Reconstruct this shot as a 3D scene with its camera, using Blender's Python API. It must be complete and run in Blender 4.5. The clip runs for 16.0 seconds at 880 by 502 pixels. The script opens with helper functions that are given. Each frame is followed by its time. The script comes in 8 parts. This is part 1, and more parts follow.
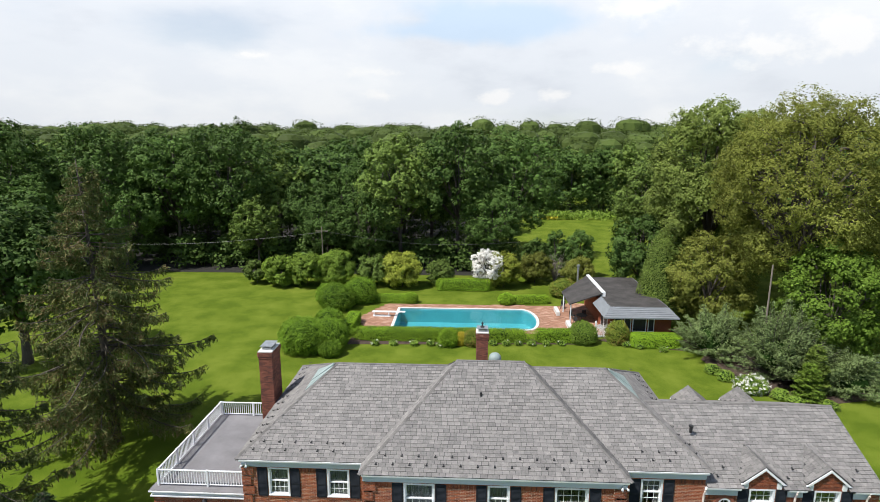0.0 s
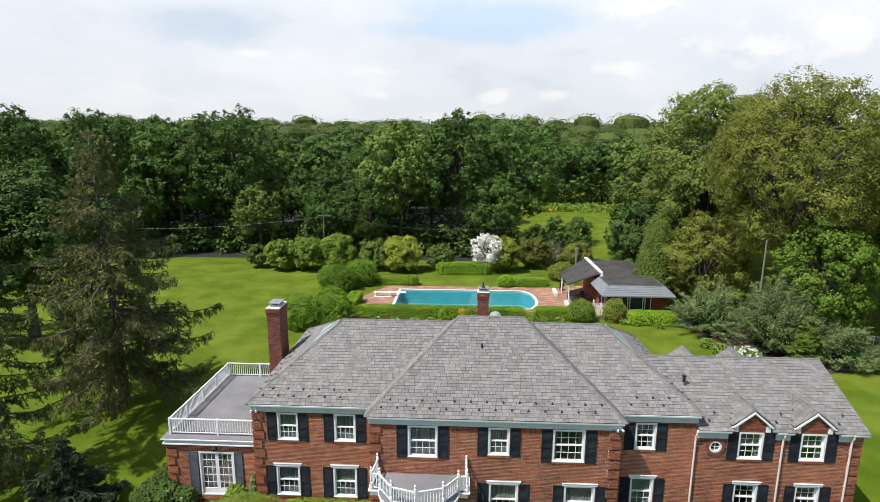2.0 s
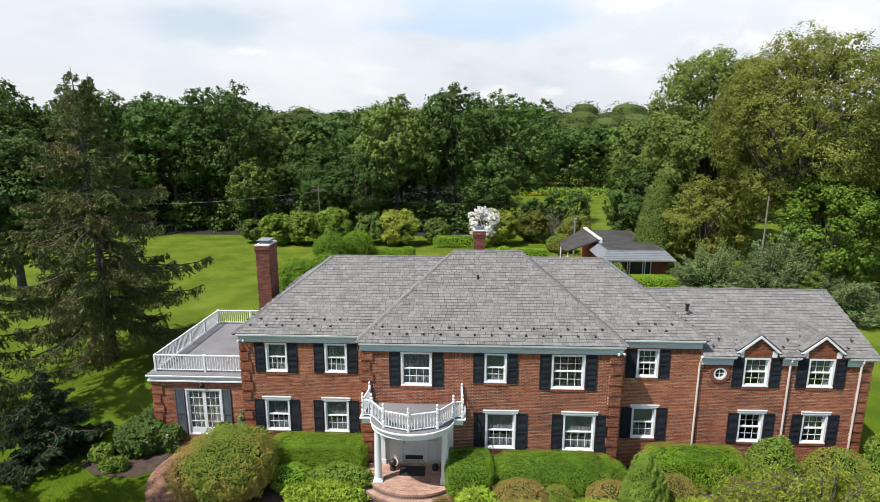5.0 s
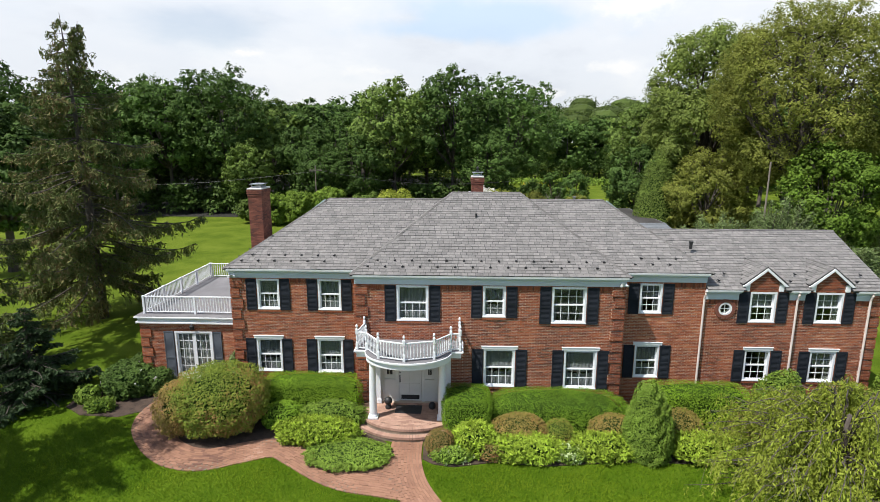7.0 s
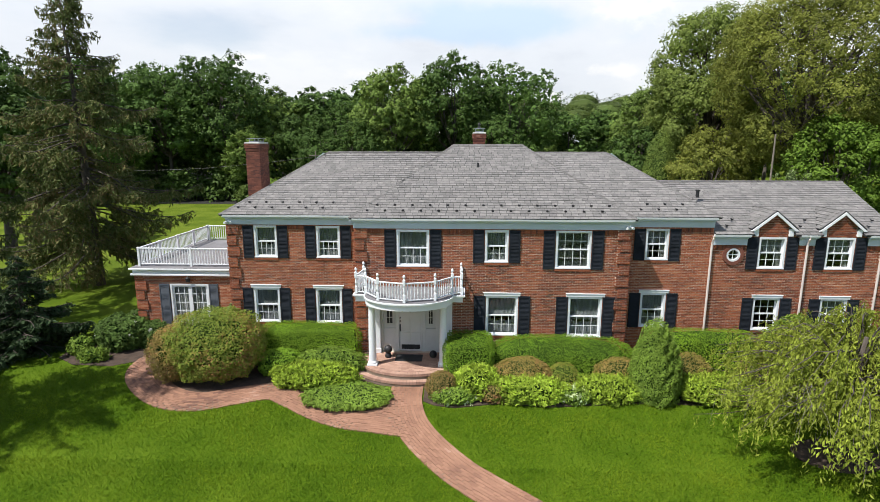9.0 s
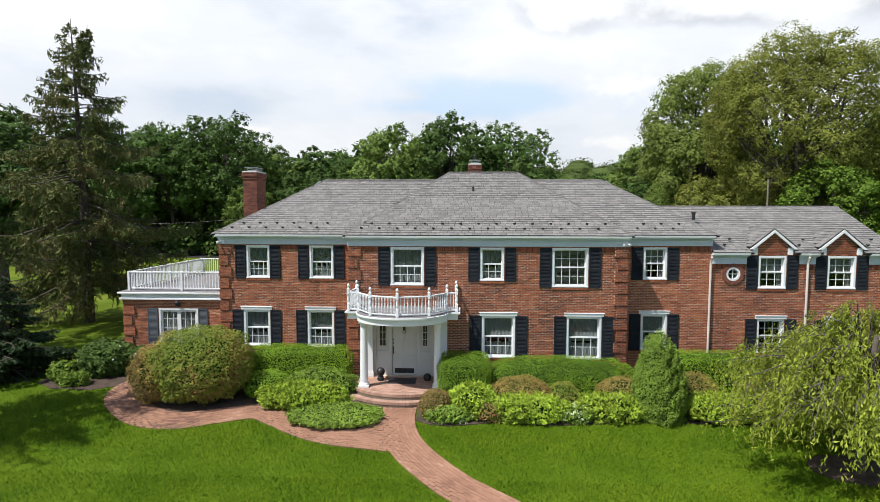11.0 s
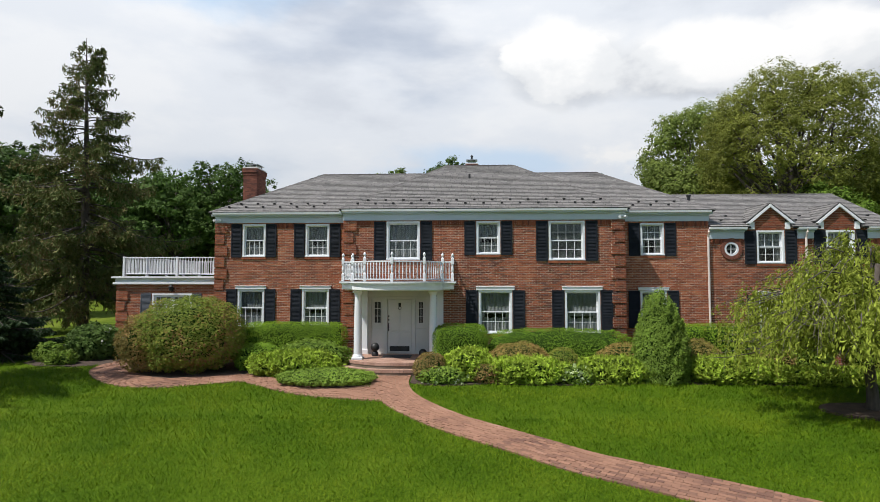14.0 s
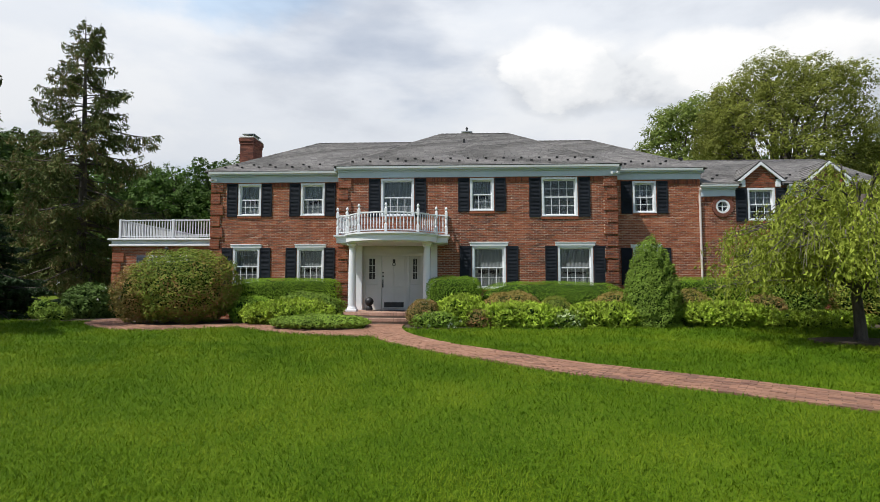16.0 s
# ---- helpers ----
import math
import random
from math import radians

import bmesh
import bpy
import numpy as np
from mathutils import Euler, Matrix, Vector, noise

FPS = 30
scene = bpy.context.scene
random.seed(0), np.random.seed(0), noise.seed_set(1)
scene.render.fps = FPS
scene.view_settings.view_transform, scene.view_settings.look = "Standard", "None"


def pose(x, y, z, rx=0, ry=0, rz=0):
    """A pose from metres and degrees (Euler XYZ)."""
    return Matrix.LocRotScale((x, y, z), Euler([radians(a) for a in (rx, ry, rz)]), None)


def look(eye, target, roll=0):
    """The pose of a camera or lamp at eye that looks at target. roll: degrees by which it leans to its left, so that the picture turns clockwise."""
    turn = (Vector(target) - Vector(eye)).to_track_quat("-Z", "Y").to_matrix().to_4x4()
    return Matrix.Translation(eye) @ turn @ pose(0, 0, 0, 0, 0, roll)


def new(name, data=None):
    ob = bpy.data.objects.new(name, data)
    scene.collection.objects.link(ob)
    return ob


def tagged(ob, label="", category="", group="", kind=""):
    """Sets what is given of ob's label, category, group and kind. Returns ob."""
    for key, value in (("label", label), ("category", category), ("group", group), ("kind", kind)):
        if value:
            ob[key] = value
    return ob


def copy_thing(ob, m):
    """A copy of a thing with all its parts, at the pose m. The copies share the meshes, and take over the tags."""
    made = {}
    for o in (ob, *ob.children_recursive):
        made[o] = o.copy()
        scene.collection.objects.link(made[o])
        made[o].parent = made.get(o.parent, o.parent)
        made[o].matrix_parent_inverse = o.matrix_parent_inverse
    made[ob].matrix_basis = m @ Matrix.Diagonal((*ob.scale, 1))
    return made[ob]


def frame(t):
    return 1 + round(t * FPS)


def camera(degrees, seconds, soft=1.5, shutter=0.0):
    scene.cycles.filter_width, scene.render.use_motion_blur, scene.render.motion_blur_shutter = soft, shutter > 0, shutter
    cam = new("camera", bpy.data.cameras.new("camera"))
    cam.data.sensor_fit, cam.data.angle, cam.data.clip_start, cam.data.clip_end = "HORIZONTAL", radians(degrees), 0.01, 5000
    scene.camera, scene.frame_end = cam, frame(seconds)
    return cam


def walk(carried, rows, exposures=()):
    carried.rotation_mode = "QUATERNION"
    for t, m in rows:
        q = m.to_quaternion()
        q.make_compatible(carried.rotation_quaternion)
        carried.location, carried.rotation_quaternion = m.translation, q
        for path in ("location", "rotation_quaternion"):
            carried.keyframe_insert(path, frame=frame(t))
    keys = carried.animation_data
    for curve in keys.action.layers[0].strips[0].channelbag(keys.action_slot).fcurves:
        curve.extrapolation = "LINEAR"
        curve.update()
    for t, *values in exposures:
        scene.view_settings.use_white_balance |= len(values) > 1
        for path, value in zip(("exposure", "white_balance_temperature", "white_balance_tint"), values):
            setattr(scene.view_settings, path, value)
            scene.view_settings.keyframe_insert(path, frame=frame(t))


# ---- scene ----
cam = camera(78.5, 16.0, soft=0.6)
PATH = [
    (0, (0.966, -21.095, 19.779), (0.875, -19.137, 19.382), 0.10),
    (0.5, (0.959, -21.791, 19.376), (0.870, -19.834, 18.976), 0.20),
    (1, (0.905, -22.230, 18.904), (0.818, -20.272, 18.504), 0.20),
    (1.5, (0.841, -22.344, 18.363), (0.756, -20.386, 17.966), 0.30),
    (2, (0.827, -22.436, 17.901), (0.741, -20.478, 17.502), 0.30),
    (2.5, (0.820, -22.416, 17.418), (0.735, -20.459, 17.014), 0.20),
    (3, (0.822, -22.397, 16.875), (0.738, -20.441, 16.469), 0.20),
    (3.5, (0.867, -22.331, 16.288), (0.782, -20.374, 15.881), 0.10),
    (6, (1.130, -22.147, 13.038), (1.051, -20.190, 12.629), 0.00),
    (6.5, (1.152, -22.136, 12.206), (1.074, -20.178, 11.803), 0.00),
    (7, (1.086, -22.108, 11.461), (1.012, -20.150, 11.059), 0.10),
    (7.5, (1.093, -22.090, 10.780), (1.017, -20.132, 10.383), 0.10),
    (8, (1.089, -22.080, 10.179), (1.013, -20.122, 9.782), 0.10),
    (8.5, (1.053, -22.088, 9.527), (0.977, -20.128, 9.133), 0.20),
    (8.7, (1.062, -22.086, 9.321), (0.985, -20.126, 8.926), 0.10),
    (10.8, (1.262, -21.997, 7.210), (1.183, -20.008, 7.019), 0.10),
    (11, (1.291, -22.018, 7.037), (1.212, -20.025, 6.892), 0.10),
    (11.5, (1.304, -21.983, 6.621), (1.224, -19.984, 6.592), 0.00),
    (12, (1.310, -21.973, 6.002), (1.228, -19.974, 6.005), -0.00),
    (12.5, (1.366, -21.997, 5.342), (1.280, -19.999, 5.377), -0.00),
    (13, (1.421, -21.991, 4.704), (1.334, -19.994, 4.765), -0.00),
    (13.5, (1.482, -21.985, 3.999), (1.395, -19.989, 4.087), 0.00),
    (14, (1.546, -21.991, 3.436), (1.458, -19.995, 3.533), -0.00),
    (14.5, (1.685, -21.992, 2.839), (1.595, -19.997, 2.950), 0.00),
    (15, (1.750, -21.985, 2.363), (1.659, -19.990, 2.478), 0.10),
    (15.5, (1.758, -21.991, 1.817), (1.670, -19.997, 1.943), -0.00),
    (16, (1.732, -22.027, 1.357), (1.649, -20.033, 1.487), -0.00),
]
EXPOSURES = [(0, 0.26), (6, 0.27), (8.5, 0.31), (11, 0.26), (12.5, 0.03), (14.5, -0.02), (16, -0.03)]
walk(cam, [(t, look(eye, target, roll)) for t, eye, target, roll in PATH], EXPOSURES)

# ---- sky, sun ----
SUN_DIR = Vector((1.5, 1.0, -2.95)).normalized()
world = bpy.data.worlds.new("sky")
scene.world = world
world.use_nodes = True
wt = world.node_tree
wt.nodes.clear()


def wn(kind, **kw):
    n = wt.nodes.new(kind)
    for k, v in kw.items():
        n.inputs[k].default_value = v
    return n


sky = wt.nodes.new("ShaderNodeTexSky")
sky.sky_type = "NISHITA"
sky.sun_disc = False
sky.sun_elevation = radians(58.6)
sky.sun_rotation = radians(236)
tc = wt.nodes.new("ShaderNodeTexCoord")
sep = wt.nodes.new("ShaderNodeSeparateXYZ")
wt.links.new(tc.outputs["Generated"], sep.inputs[0])


def wmath(op, a, b=None, clamp=False):
    n = wt.nodes.new("ShaderNodeMath")
    n.operation = op
    n.use_clamp = clamp
    for i, s in enumerate((a, b)):
        if s is None:
            continue
        if isinstance(s, (int, float)):
            n.inputs[i].default_value = s
        else:
            wt.links.new(s, n.inputs[i])
    return n.outputs[0]


# clouds, laid out by direction
up_ = wmath("MAXIMUM", sep.outputs[2], 0.0)
ahead = wmath("MAXIMUM", sep.outputs[1], 0.05)
px = wmath("DIVIDE", sep.outputs[0], ahead)
pz = wmath("DIVIDE", sep.outputs[2], ahead)


def wnoise(scale, detail, rough, offset, stretch):
    mp = wt.nodes.new("ShaderNodeMapping")
    mp.inputs["Location"].default_value = offset
    mp.inputs["Scale"].default_value = stretch
    wt.links.new(tc.outputs["Generated"], mp.inputs[0])
    n = wn("ShaderNodeTexNoise", Scale=scale, Detail=detail, Roughness=rough)
    wt.links.new(mp.outputs[0], n.inputs["Vector"])
    return n.outputs[0]


def wramp(src, stops):
    r = wt.nodes.new("ShaderNodeValToRGB")
    r.color_ramp.interpolation = "EASE"
    while len(r.color_ramp.elements) < len(stops):
        r.color_ramp.elements.new(0.5)
    for e, (p, c) in zip(r.color_ramp.elements, stops):
        e.position, e.color = p, (*c, 1)
    wt.links.new(src, r.inputs[0])
    return r.outputs[0]


def blob(cx, cz, rx, rz):
    """1 in the middle of an oval of the sky, 0 at its rim."""
    a = wmath("DIVIDE", wmath("SUBTRACT", px, cx), rx)
    b = wmath("DIVIDE", wmath("SUBTRACT", pz, cz), rz)
    return wmath("SUBTRACT", 1.0, wmath("SQRT", wmath("ADD", wmath("MULTIPLY", a, a), wmath("MULTIPLY", b, b))))


def wcolour(k, a, b):
    n = wt.nodes.new("ShaderNodeMix")
    n.data_type = "RGBA"
    wt.links.new(k, n.inputs[0])
    wt.links.new(a, n.inputs[6])
    wt.links.new(b, n.inputs[7])
    return n.outputs[2]


billow = wnoise(6.0, 8, 0.54, (2.3, 0.4, 1.1), (1, 1, 1.5))
broad = wnoise(1.9, 6, 0.5, (4.1, 2.7, 0.3), (1, 1, 3.0))
veil = wramp(broad, [(0.30, (0.55, 0.55, 0.55)), (0.48, (0.96, 0.96, 0.96))])
ragged = wmath("MULTIPLY", wmath("SUBTRACT", billow, 0.5), 2.6)
def most(*blobs):
    out = blobs[0]
    for b in blobs[1:]:
        out = wmath("MAXIMUM", out, b)
    return out


gap = wramp(wmath("ADD", most(blob(0.11, 0.207, 0.30, 0.045), blob(-0.07, 0.19, 0.18, 0.03), blob(-0.42, 0.56, 0.30, 0.07)), wmath("MULTIPLY", ragged, 0.8)), [(0.0, (0, 0, 0)), (0.8, (1, 1, 1))])
heap = wmath("ADD", most(blob(0.20, 0.405, 0.19, 0.10), blob(0.45, 0.395, 0.34, 0.085), blob(0.76, 0.42, 0.22, 0.11)), wmath("MULTIPLY", ragged, 0.5))
puff = wramp(heap, [(0.04, (0, 0, 0)), (0.34, (1, 1, 1))])
tatters = wmath("MULTIPLY", wmath("SUBTRACT", wnoise(17, 7, 0.6, (0.3, 1.9, 0.6), (1, 1, 1.6)), 0.5), 4.0)
small = wramp(wmath("ADD", most(blob(-0.373, 0.151, 0.06, 0.016), blob(-0.176, 0.123, 0.07, 0.018), blob(-0.152, 0.082, 0.06, 0.016), blob(0.05, 0.076, 0.05, 0.018), blob(0.154, 0.081, 0.04, 0.018), blob(0.272, 0.128, 0.06, 0.020), blob(0.30, 0.222, 0.13, 0.035), blob(0.50, 0.160, 0.16, 0.05), blob(0.63, 0.185, 0.12, 0.05)), wmath("MULTIPLY", tatters, 0.6)), [(0.22, (0, 0, 0)), (0.75, (1, 1, 1))])
thin = wramp(sep.outputs[2], [(0.45, (1, 1, 1)), (0.66, (0.12, 0.12, 0.12))])
clear = wramp(wmath("ADD", wmath("MULTIPLY", sep.outputs[1], 0.5), 0.5), [(0.36, (0.10, 0.10, 0.10)), (0.62, (1, 1, 1))])
cover = wmath("MULTIPLY", wmath("MULTIPLY", wmath("MAXIMUM", veil, wmath("MAXIMUM", puff, small), True), thin), clear)
haze = wramp(wnoise(2.6, 7, 0.55, (1.3, 9.4, 0), (1, 1, 2.4)), [(0.34, (0.72, 0.76, 0.83)), (0.50, (0.84, 0.877, 0.935)), (0.64, (0.93, 0.95, 0.98))])
belly = wramp(wmath("ADD", wmath("SUBTRACT", pz, 0.315), wmath("MULTIPLY", wmath("SUBTRACT", billow, 0.5), 0.35)), [(0.0, (0.64, 0.67, 0.72)), (0.055, (0.88, 0.90, 0.925)), (0.105, (1.03, 1.03, 1.03))])
shade = wcolour(puff, haze, belly)
shade = wcolour(wmath("MULTIPLY", small, 0.8), shade, wramp(up_, [(0.0, (0.99, 0.99, 0.99)), (1.0, (1, 1, 1))]))
azure = wramp(up_, [(0.0, (0.60, 0.77, 0.97)), (1.0, (0.50, 0.70, 0.95))])
shade = wcolour(wmath("MULTIPLY", wmath("MULTIPLY", gap, 0.75), wmath("SUBTRACT", 1.0, puff)), shade, azure)
bg_sky = wn("ShaderNodeBackground", Strength=0.12)
wt.links.new(sky.outputs[0], bg_sky.inputs[0])
bg_cloud = wn("ShaderNodeBackground", Strength=1.0)
wt.links.new(wmath("ADD", 0.76, wmath("MULTIPLY", up_, 0.66)), bg_cloud.inputs[1])
wt.links.new(shade, bg_cloud.inputs[0])
wmix = wt.nodes.new("ShaderNodeMixShader")
wt.links.new(cover, wmix.inputs[0])
wt.links.new(bg_sky.outputs[0], wmix.inputs[1])
wt.links.new(bg_cloud.outputs[0], wmix.inputs[2])
wout = wt.nodes.new("ShaderNodeOutputWorld")
wt.links.new(wmix.outputs[0], wout.inputs[0])

sun = new("sun", bpy.data.lights.new("sun", "SUN"))
sun.data.energy, sun.data.angle, sun.data.color = 5.0, radians(0.6), (1.0, 0.968, 0.92)
sun.matrix_world = look(-80 * SUN_DIR, (0, 0, 0))
sun.location = -80 * SUN_DIR


# ---- materials ----
def material(name, stops, scale=3.0, detail=6, rough=0.7, metal=0.0, bump=0.0, bump_scale=40.0, island=0.0, piece=0.0, fine=0.25,
             translucent=0.0, stretch=(1, 1, 1), specular=0.5, coat=0.0):
    """A surface: colour stops over noise, a finer grain, variation per island or per piece, relief."""
    m = bpy.data.materials.new(name)
    m.use_nodes = True
    nt = m.node_tree
    bsdf = nt.nodes["Principled BSDF"]
    co = nt.nodes.new("ShaderNodeTexCoord")
    mp = nt.nodes.new("ShaderNodeMapping")
    mp.inputs["Scale"].default_value = stretch
    nt.links.new(co.outputs["Object"], mp.inputs[0])
    n1 = nt.nodes.new("ShaderNodeTexNoise")
    n1.inputs["Scale"].default_value, n1.inputs["Detail"].default_value, n1.inputs["Roughness"].default_value = scale, detail, 0.6
    nt.links.new(mp.outputs[0], n1.inputs["Vector"])
    value = n1.outputs[0]

    def mix(a, b, k):
        x = nt.nodes.new("ShaderNodeMath")
        x.operation = "MULTIPLY_ADD"
        y = nt.nodes.new("ShaderNodeMath")
        y.operation = "SUBTRACT"
        nt.links.new(b, y.inputs[0])
        y.inputs[1].default_value = 0.5
        nt.links.new(y.outputs[0], x.inputs[0])
        x.inputs[1].default_value = k
        nt.links.new(a, x.inputs[2])
        return x.outputs[0]

    n2 = nt.nodes.new("ShaderNodeTexNoise")
    n2.inputs["Scale"].default_value, n2.inputs["Detail"].default_value = bump_scale, 4
    nt.links.new(mp.outputs[0], n2.inputs["Vector"])
    if fine:
        value = mix(value, n2.outputs[0], fine)
    if island:
        g = nt.nodes.new("ShaderNodeNewGeometry")
        value = mix(value, g.outputs["Random Per Island"], island)
    if piece:
        o = nt.nodes.new("ShaderNodeObjectInfo")
        value = mix(value, o.outputs["Random"], piece)
    ramp = nt.nodes.new("ShaderNodeValToRGB")
    while len(ramp.color_ramp.elements) < len(stops):
        ramp.color_ramp.elements.new(0.5)
    for e, (p, c) in zip(ramp.color_ramp.elements, stops):
        e.position, e.color = p, (*c, 1)
    nt.links.new(value, ramp.inputs[0])
    nt.links.new(ramp.outputs[0], bsdf.inputs["Base Color"])
    bsdf.inputs["Roughness"].default_value, bsdf.inputs["Metallic"].default_value = rough, metal
    bsdf.inputs["Specular IOR Level"].default_value = specular
    bsdf.inputs["Coat Weight"].default_value = coat
    if bump:
        b = nt.nodes.new("ShaderNodeBump")
        b.inputs["Strength"].default_value, b.inputs["Distance"].default_value = bump, 0.02
        nt.links.new(n2.outputs[0], b.inputs["Height"])
        nt.links.new(b.outputs[0], bsdf.inputs["Normal"])
    if translucent:
        tr = nt.nodes.new("ShaderNodeBsdfTranslucent")
        nt.links.new(ramp.outputs[0], tr.inputs[0])
        ms = nt.nodes.new("ShaderNodeMixShader")
        ms.inputs[0].default_value = translucent
        nt.links.new(bsdf.outputs[0], ms.inputs[1])
        nt.links.new(tr.outputs[0], ms.inputs[2])
        nt.links.new(ms.outputs[0], nt.nodes["Material Output"].inputs[0])
    return m


def spread(c, lo=0.6, hi=1.4, a=0.25, b=0.75):
    return [(a, tuple(x * lo for x in c)), (b, tuple(min(1, x * hi) for x in c))]


def leaf_material(name, c, lo=0.62, hi=1.45, scale=0.35, alt=None, through_light=0.20, piece=0.35):
    stops = [(0.2, tuple(x * lo for x in c)), (0.55, c), (0.85, alt or tuple(x * hi for x in c))]
    return material(name, stops, scale=scale, detail=3, rough=0.6, island=0.5, piece=piece, fine=0.0, translucent=through_light, specular=0.12)


M_BRICK = material("red_brick", [(0.10, (0.092, 0.033, 0.022)), (0.34, (0.208, 0.058, 0.026)), (0.58, (0.308, 0.087, 0.037)), (0.80, (0.395, 0.133, 0.058)), (0.98, (0.58, 0.33, 0.20))],
                   scale=0.5, rough=0.85, bump=0.5, bump_scale=60, island=0.46, piece=0.3, fine=0.3)
M_SOOT = material("sooty_brick", [(0.10, (0.078, 0.036, 0.030)), (0.45, (0.168, 0.058, 0.038)), (0.8, (0.260, 0.095, 0.060)), (0.98, (0.38, 0.21, 0.16))],
                  scale=0.9, rough=0.9, bump=0.5, bump_scale=60, island=0.5, fine=0.3)
M_MORTAR = material("mortar", spread((0.58, 0.475, 0.365), 0.75, 1.15), scale=1.2, rough=0.95, bump=0.4, bump_scale=90)
M_PAVER = material("brick_paver", [(0.10, (0.150, 0.075, 0.052)), (0.4, (0.250, 0.128, 0.080)), (0.7, (0.320, 0.168, 0.106)), (0.95, (0.43, 0.27, 0.20))],
                   scale=0.8, rough=0.88, bump=0.5, bump_scale=50, island=0.5, piece=0.3, fine=0.3)
M_PORCH = material("pale_porch_brick", [(0.12, (0.27, 0.155, 0.115)), (0.45, (0.40, 0.245, 0.180)), (0.75, (0.48, 0.305, 0.230)), (0.95, (0.56, 0.40, 0.32))],
                   scale=0.8, rough=0.88, bump=0.4, bump_scale=50, island=0.45, piece=0.3, fine=0.3)
M_JOINT = material("sand_joint", spread((0.20, 0.15, 0.11)), scale=2, rough=0.95, bump=0.4)
M_SLATE = material("roof_shingle", [(0.1, (0.118, 0.113, 0.110)), (0.45, (0.176, 0.168, 0.161)), (0.8, (0.236, 0.224, 0.213)), (1.0, (0.29, 0.274, 0.260))],
                   scale=9.0, rough=0.85, bump=0.35, bump_scale=70, island=0.42, piece=0.42, fine=0.2, specular=0.12)
M_CAP = material("ridge_shingle", [(0.1, (0.098, 0.093, 0.088)), (0.5, (0.150, 0.142, 0.135)), (0.9, (0.205, 0.195, 0.185))], scale=6.0, rough=0.9, bump=0.35, bump_scale=70, island=0.4, fine=0.2, specular=0.2)
# door white, toned down in colour for the shade of the porch recess
M_DOOR = material("shade_greyed_white_paint", [(0.2, (0.52, 0.515, 0.49)), (0.7, (0.62, 0.615, 0.59))], scale=1.3, rough=0.5, bump=0.08, bump_scale=60, fine=0.15)
M_WHITE = material("white_paint", [(0.2, (0.70, 0.715, 0.73)), (0.7, (0.80, 0.815, 0.83))], scale=1.1, rough=0.5, bump=0.08, bump_scale=60, fine=0.15)
M_FRIEZE = material("pale_blue_grey_paint", [(0.2, (0.48, 0.54, 0.60)), (0.7, (0.55, 0.61, 0.67))], scale=1.1, rough=0.55, bump=0.08, bump_scale=60, fine=0.15)
M_SHUTTER = material("black_shutter_paint", spread((0.016, 0.019, 0.024), 0.7, 1.6), scale=2, rough=0.8, bump=0.1, specular=0.12)
M_GREYSHUTTER = material("grey_shutter_paint", spread((0.075, 0.085, 0.10), 0.8, 1.3), scale=2, rough=0.7, bump=0.1, specular=0.2)
M_SPOUT = material("pale_downspout_paint", spread((0.66, 0.57, 0.52), 0.85, 1.1), scale=2, rough=0.55)
M_DARK = material("dark_metal", spread((0.03, 0.03, 0.032)), scale=5, rough=0.5, metal=0.3)
M_LEAD = material("galvanised_metal", spread((0.42, 0.44, 0.46), 0.7, 1.2), scale=4, rough=0.45, metal=0.8)
M_FELT = material("dark_roof_felt", spread((0.035, 0.035, 0.037)), scale=2, rough=0.95)
M_DECK = material("roof_membrane", spread((0.17, 0.165, 0.17), 0.75, 1.25), scale=0.8, rough=0.9, bump=0.15)
M_VERDI = material("weathered_roof_metal", spread((0.26, 0.32, 0.31), 0.75, 1.2), scale=1.1, rough=0.6)
M_CURTAIN = material("pale_curtain", spread((0.55, 0.55, 0.50), 0.75, 1.1), scale=6, rough=0.9, stretch=(6, 1, 0.3))
M_BLIND = material("grey_roller_blind", spread((0.30, 0.315, 0.31), 0.8, 1.15), scale=1.5, rough=0.9)
# room surfaces, darkened in colour to stand for unlit interiors
M_ROOM = material("shade_toned_plaster", spread((0.06, 0.06, 0.06), 0.8, 1.1), scale=1.0, rough=0.9)
M_SOIL = material("mulch", spread((0.055, 0.036, 0.025), 0.5, 1.7), scale=3, rough=0.95, bump=0.9, bump_scale=45, fine=0.6)
# for bush cores: the shade deep among leaves, put into the colour
M_CORE = material("painted_inner_shade", spread((0.022, 0.05, 0.010), 0.5, 1.5), scale=6, rough=0.9, bump=0.8, bump_scale=20, specular=0.05)
# woodland ground, with the trees' shade put into its near-black colour
M_WOODSHADE = material("wood_floor_shade", spread((0.014, 0.013, 0.009), 0.5, 1.6), scale=1, rough=0.95, bump=0.6)
M_BARK = material("bark", spread((0.075, 0.062, 0.052), 0.5, 1.6), scale=4, rough=0.95, bump=0.9, bump_scale=22, stretch=(1, 1, 0.25), fine=0.5)
M_TWIG = material("bare_twig", spread((0.21, 0.18, 0.15), 0.6, 1.3), scale=4, rough=0.9)
M_STONE = material("pool_coping_stone", spread((0.62, 0.61, 0.58), 0.85, 1.1), scale=2, rough=0.8, bump=0.1)
M_TERRA = material("terracotta", spread((0.36, 0.14, 0.08)), scale=4, rough=0.85)
M_ASPHALT = material("asphalt_roofing", spread((0.036, 0.033, 0.031), 0.5, 2.0), scale=0.8, rough=0.92, bump=0.3, island=0.2)
M_GREYMETAL = material("grey_roof_panel", spread((0.19, 0.205, 0.22), 0.8, 1.15), scale=1.0, rough=0.55, stretch=(1, 1, 4))
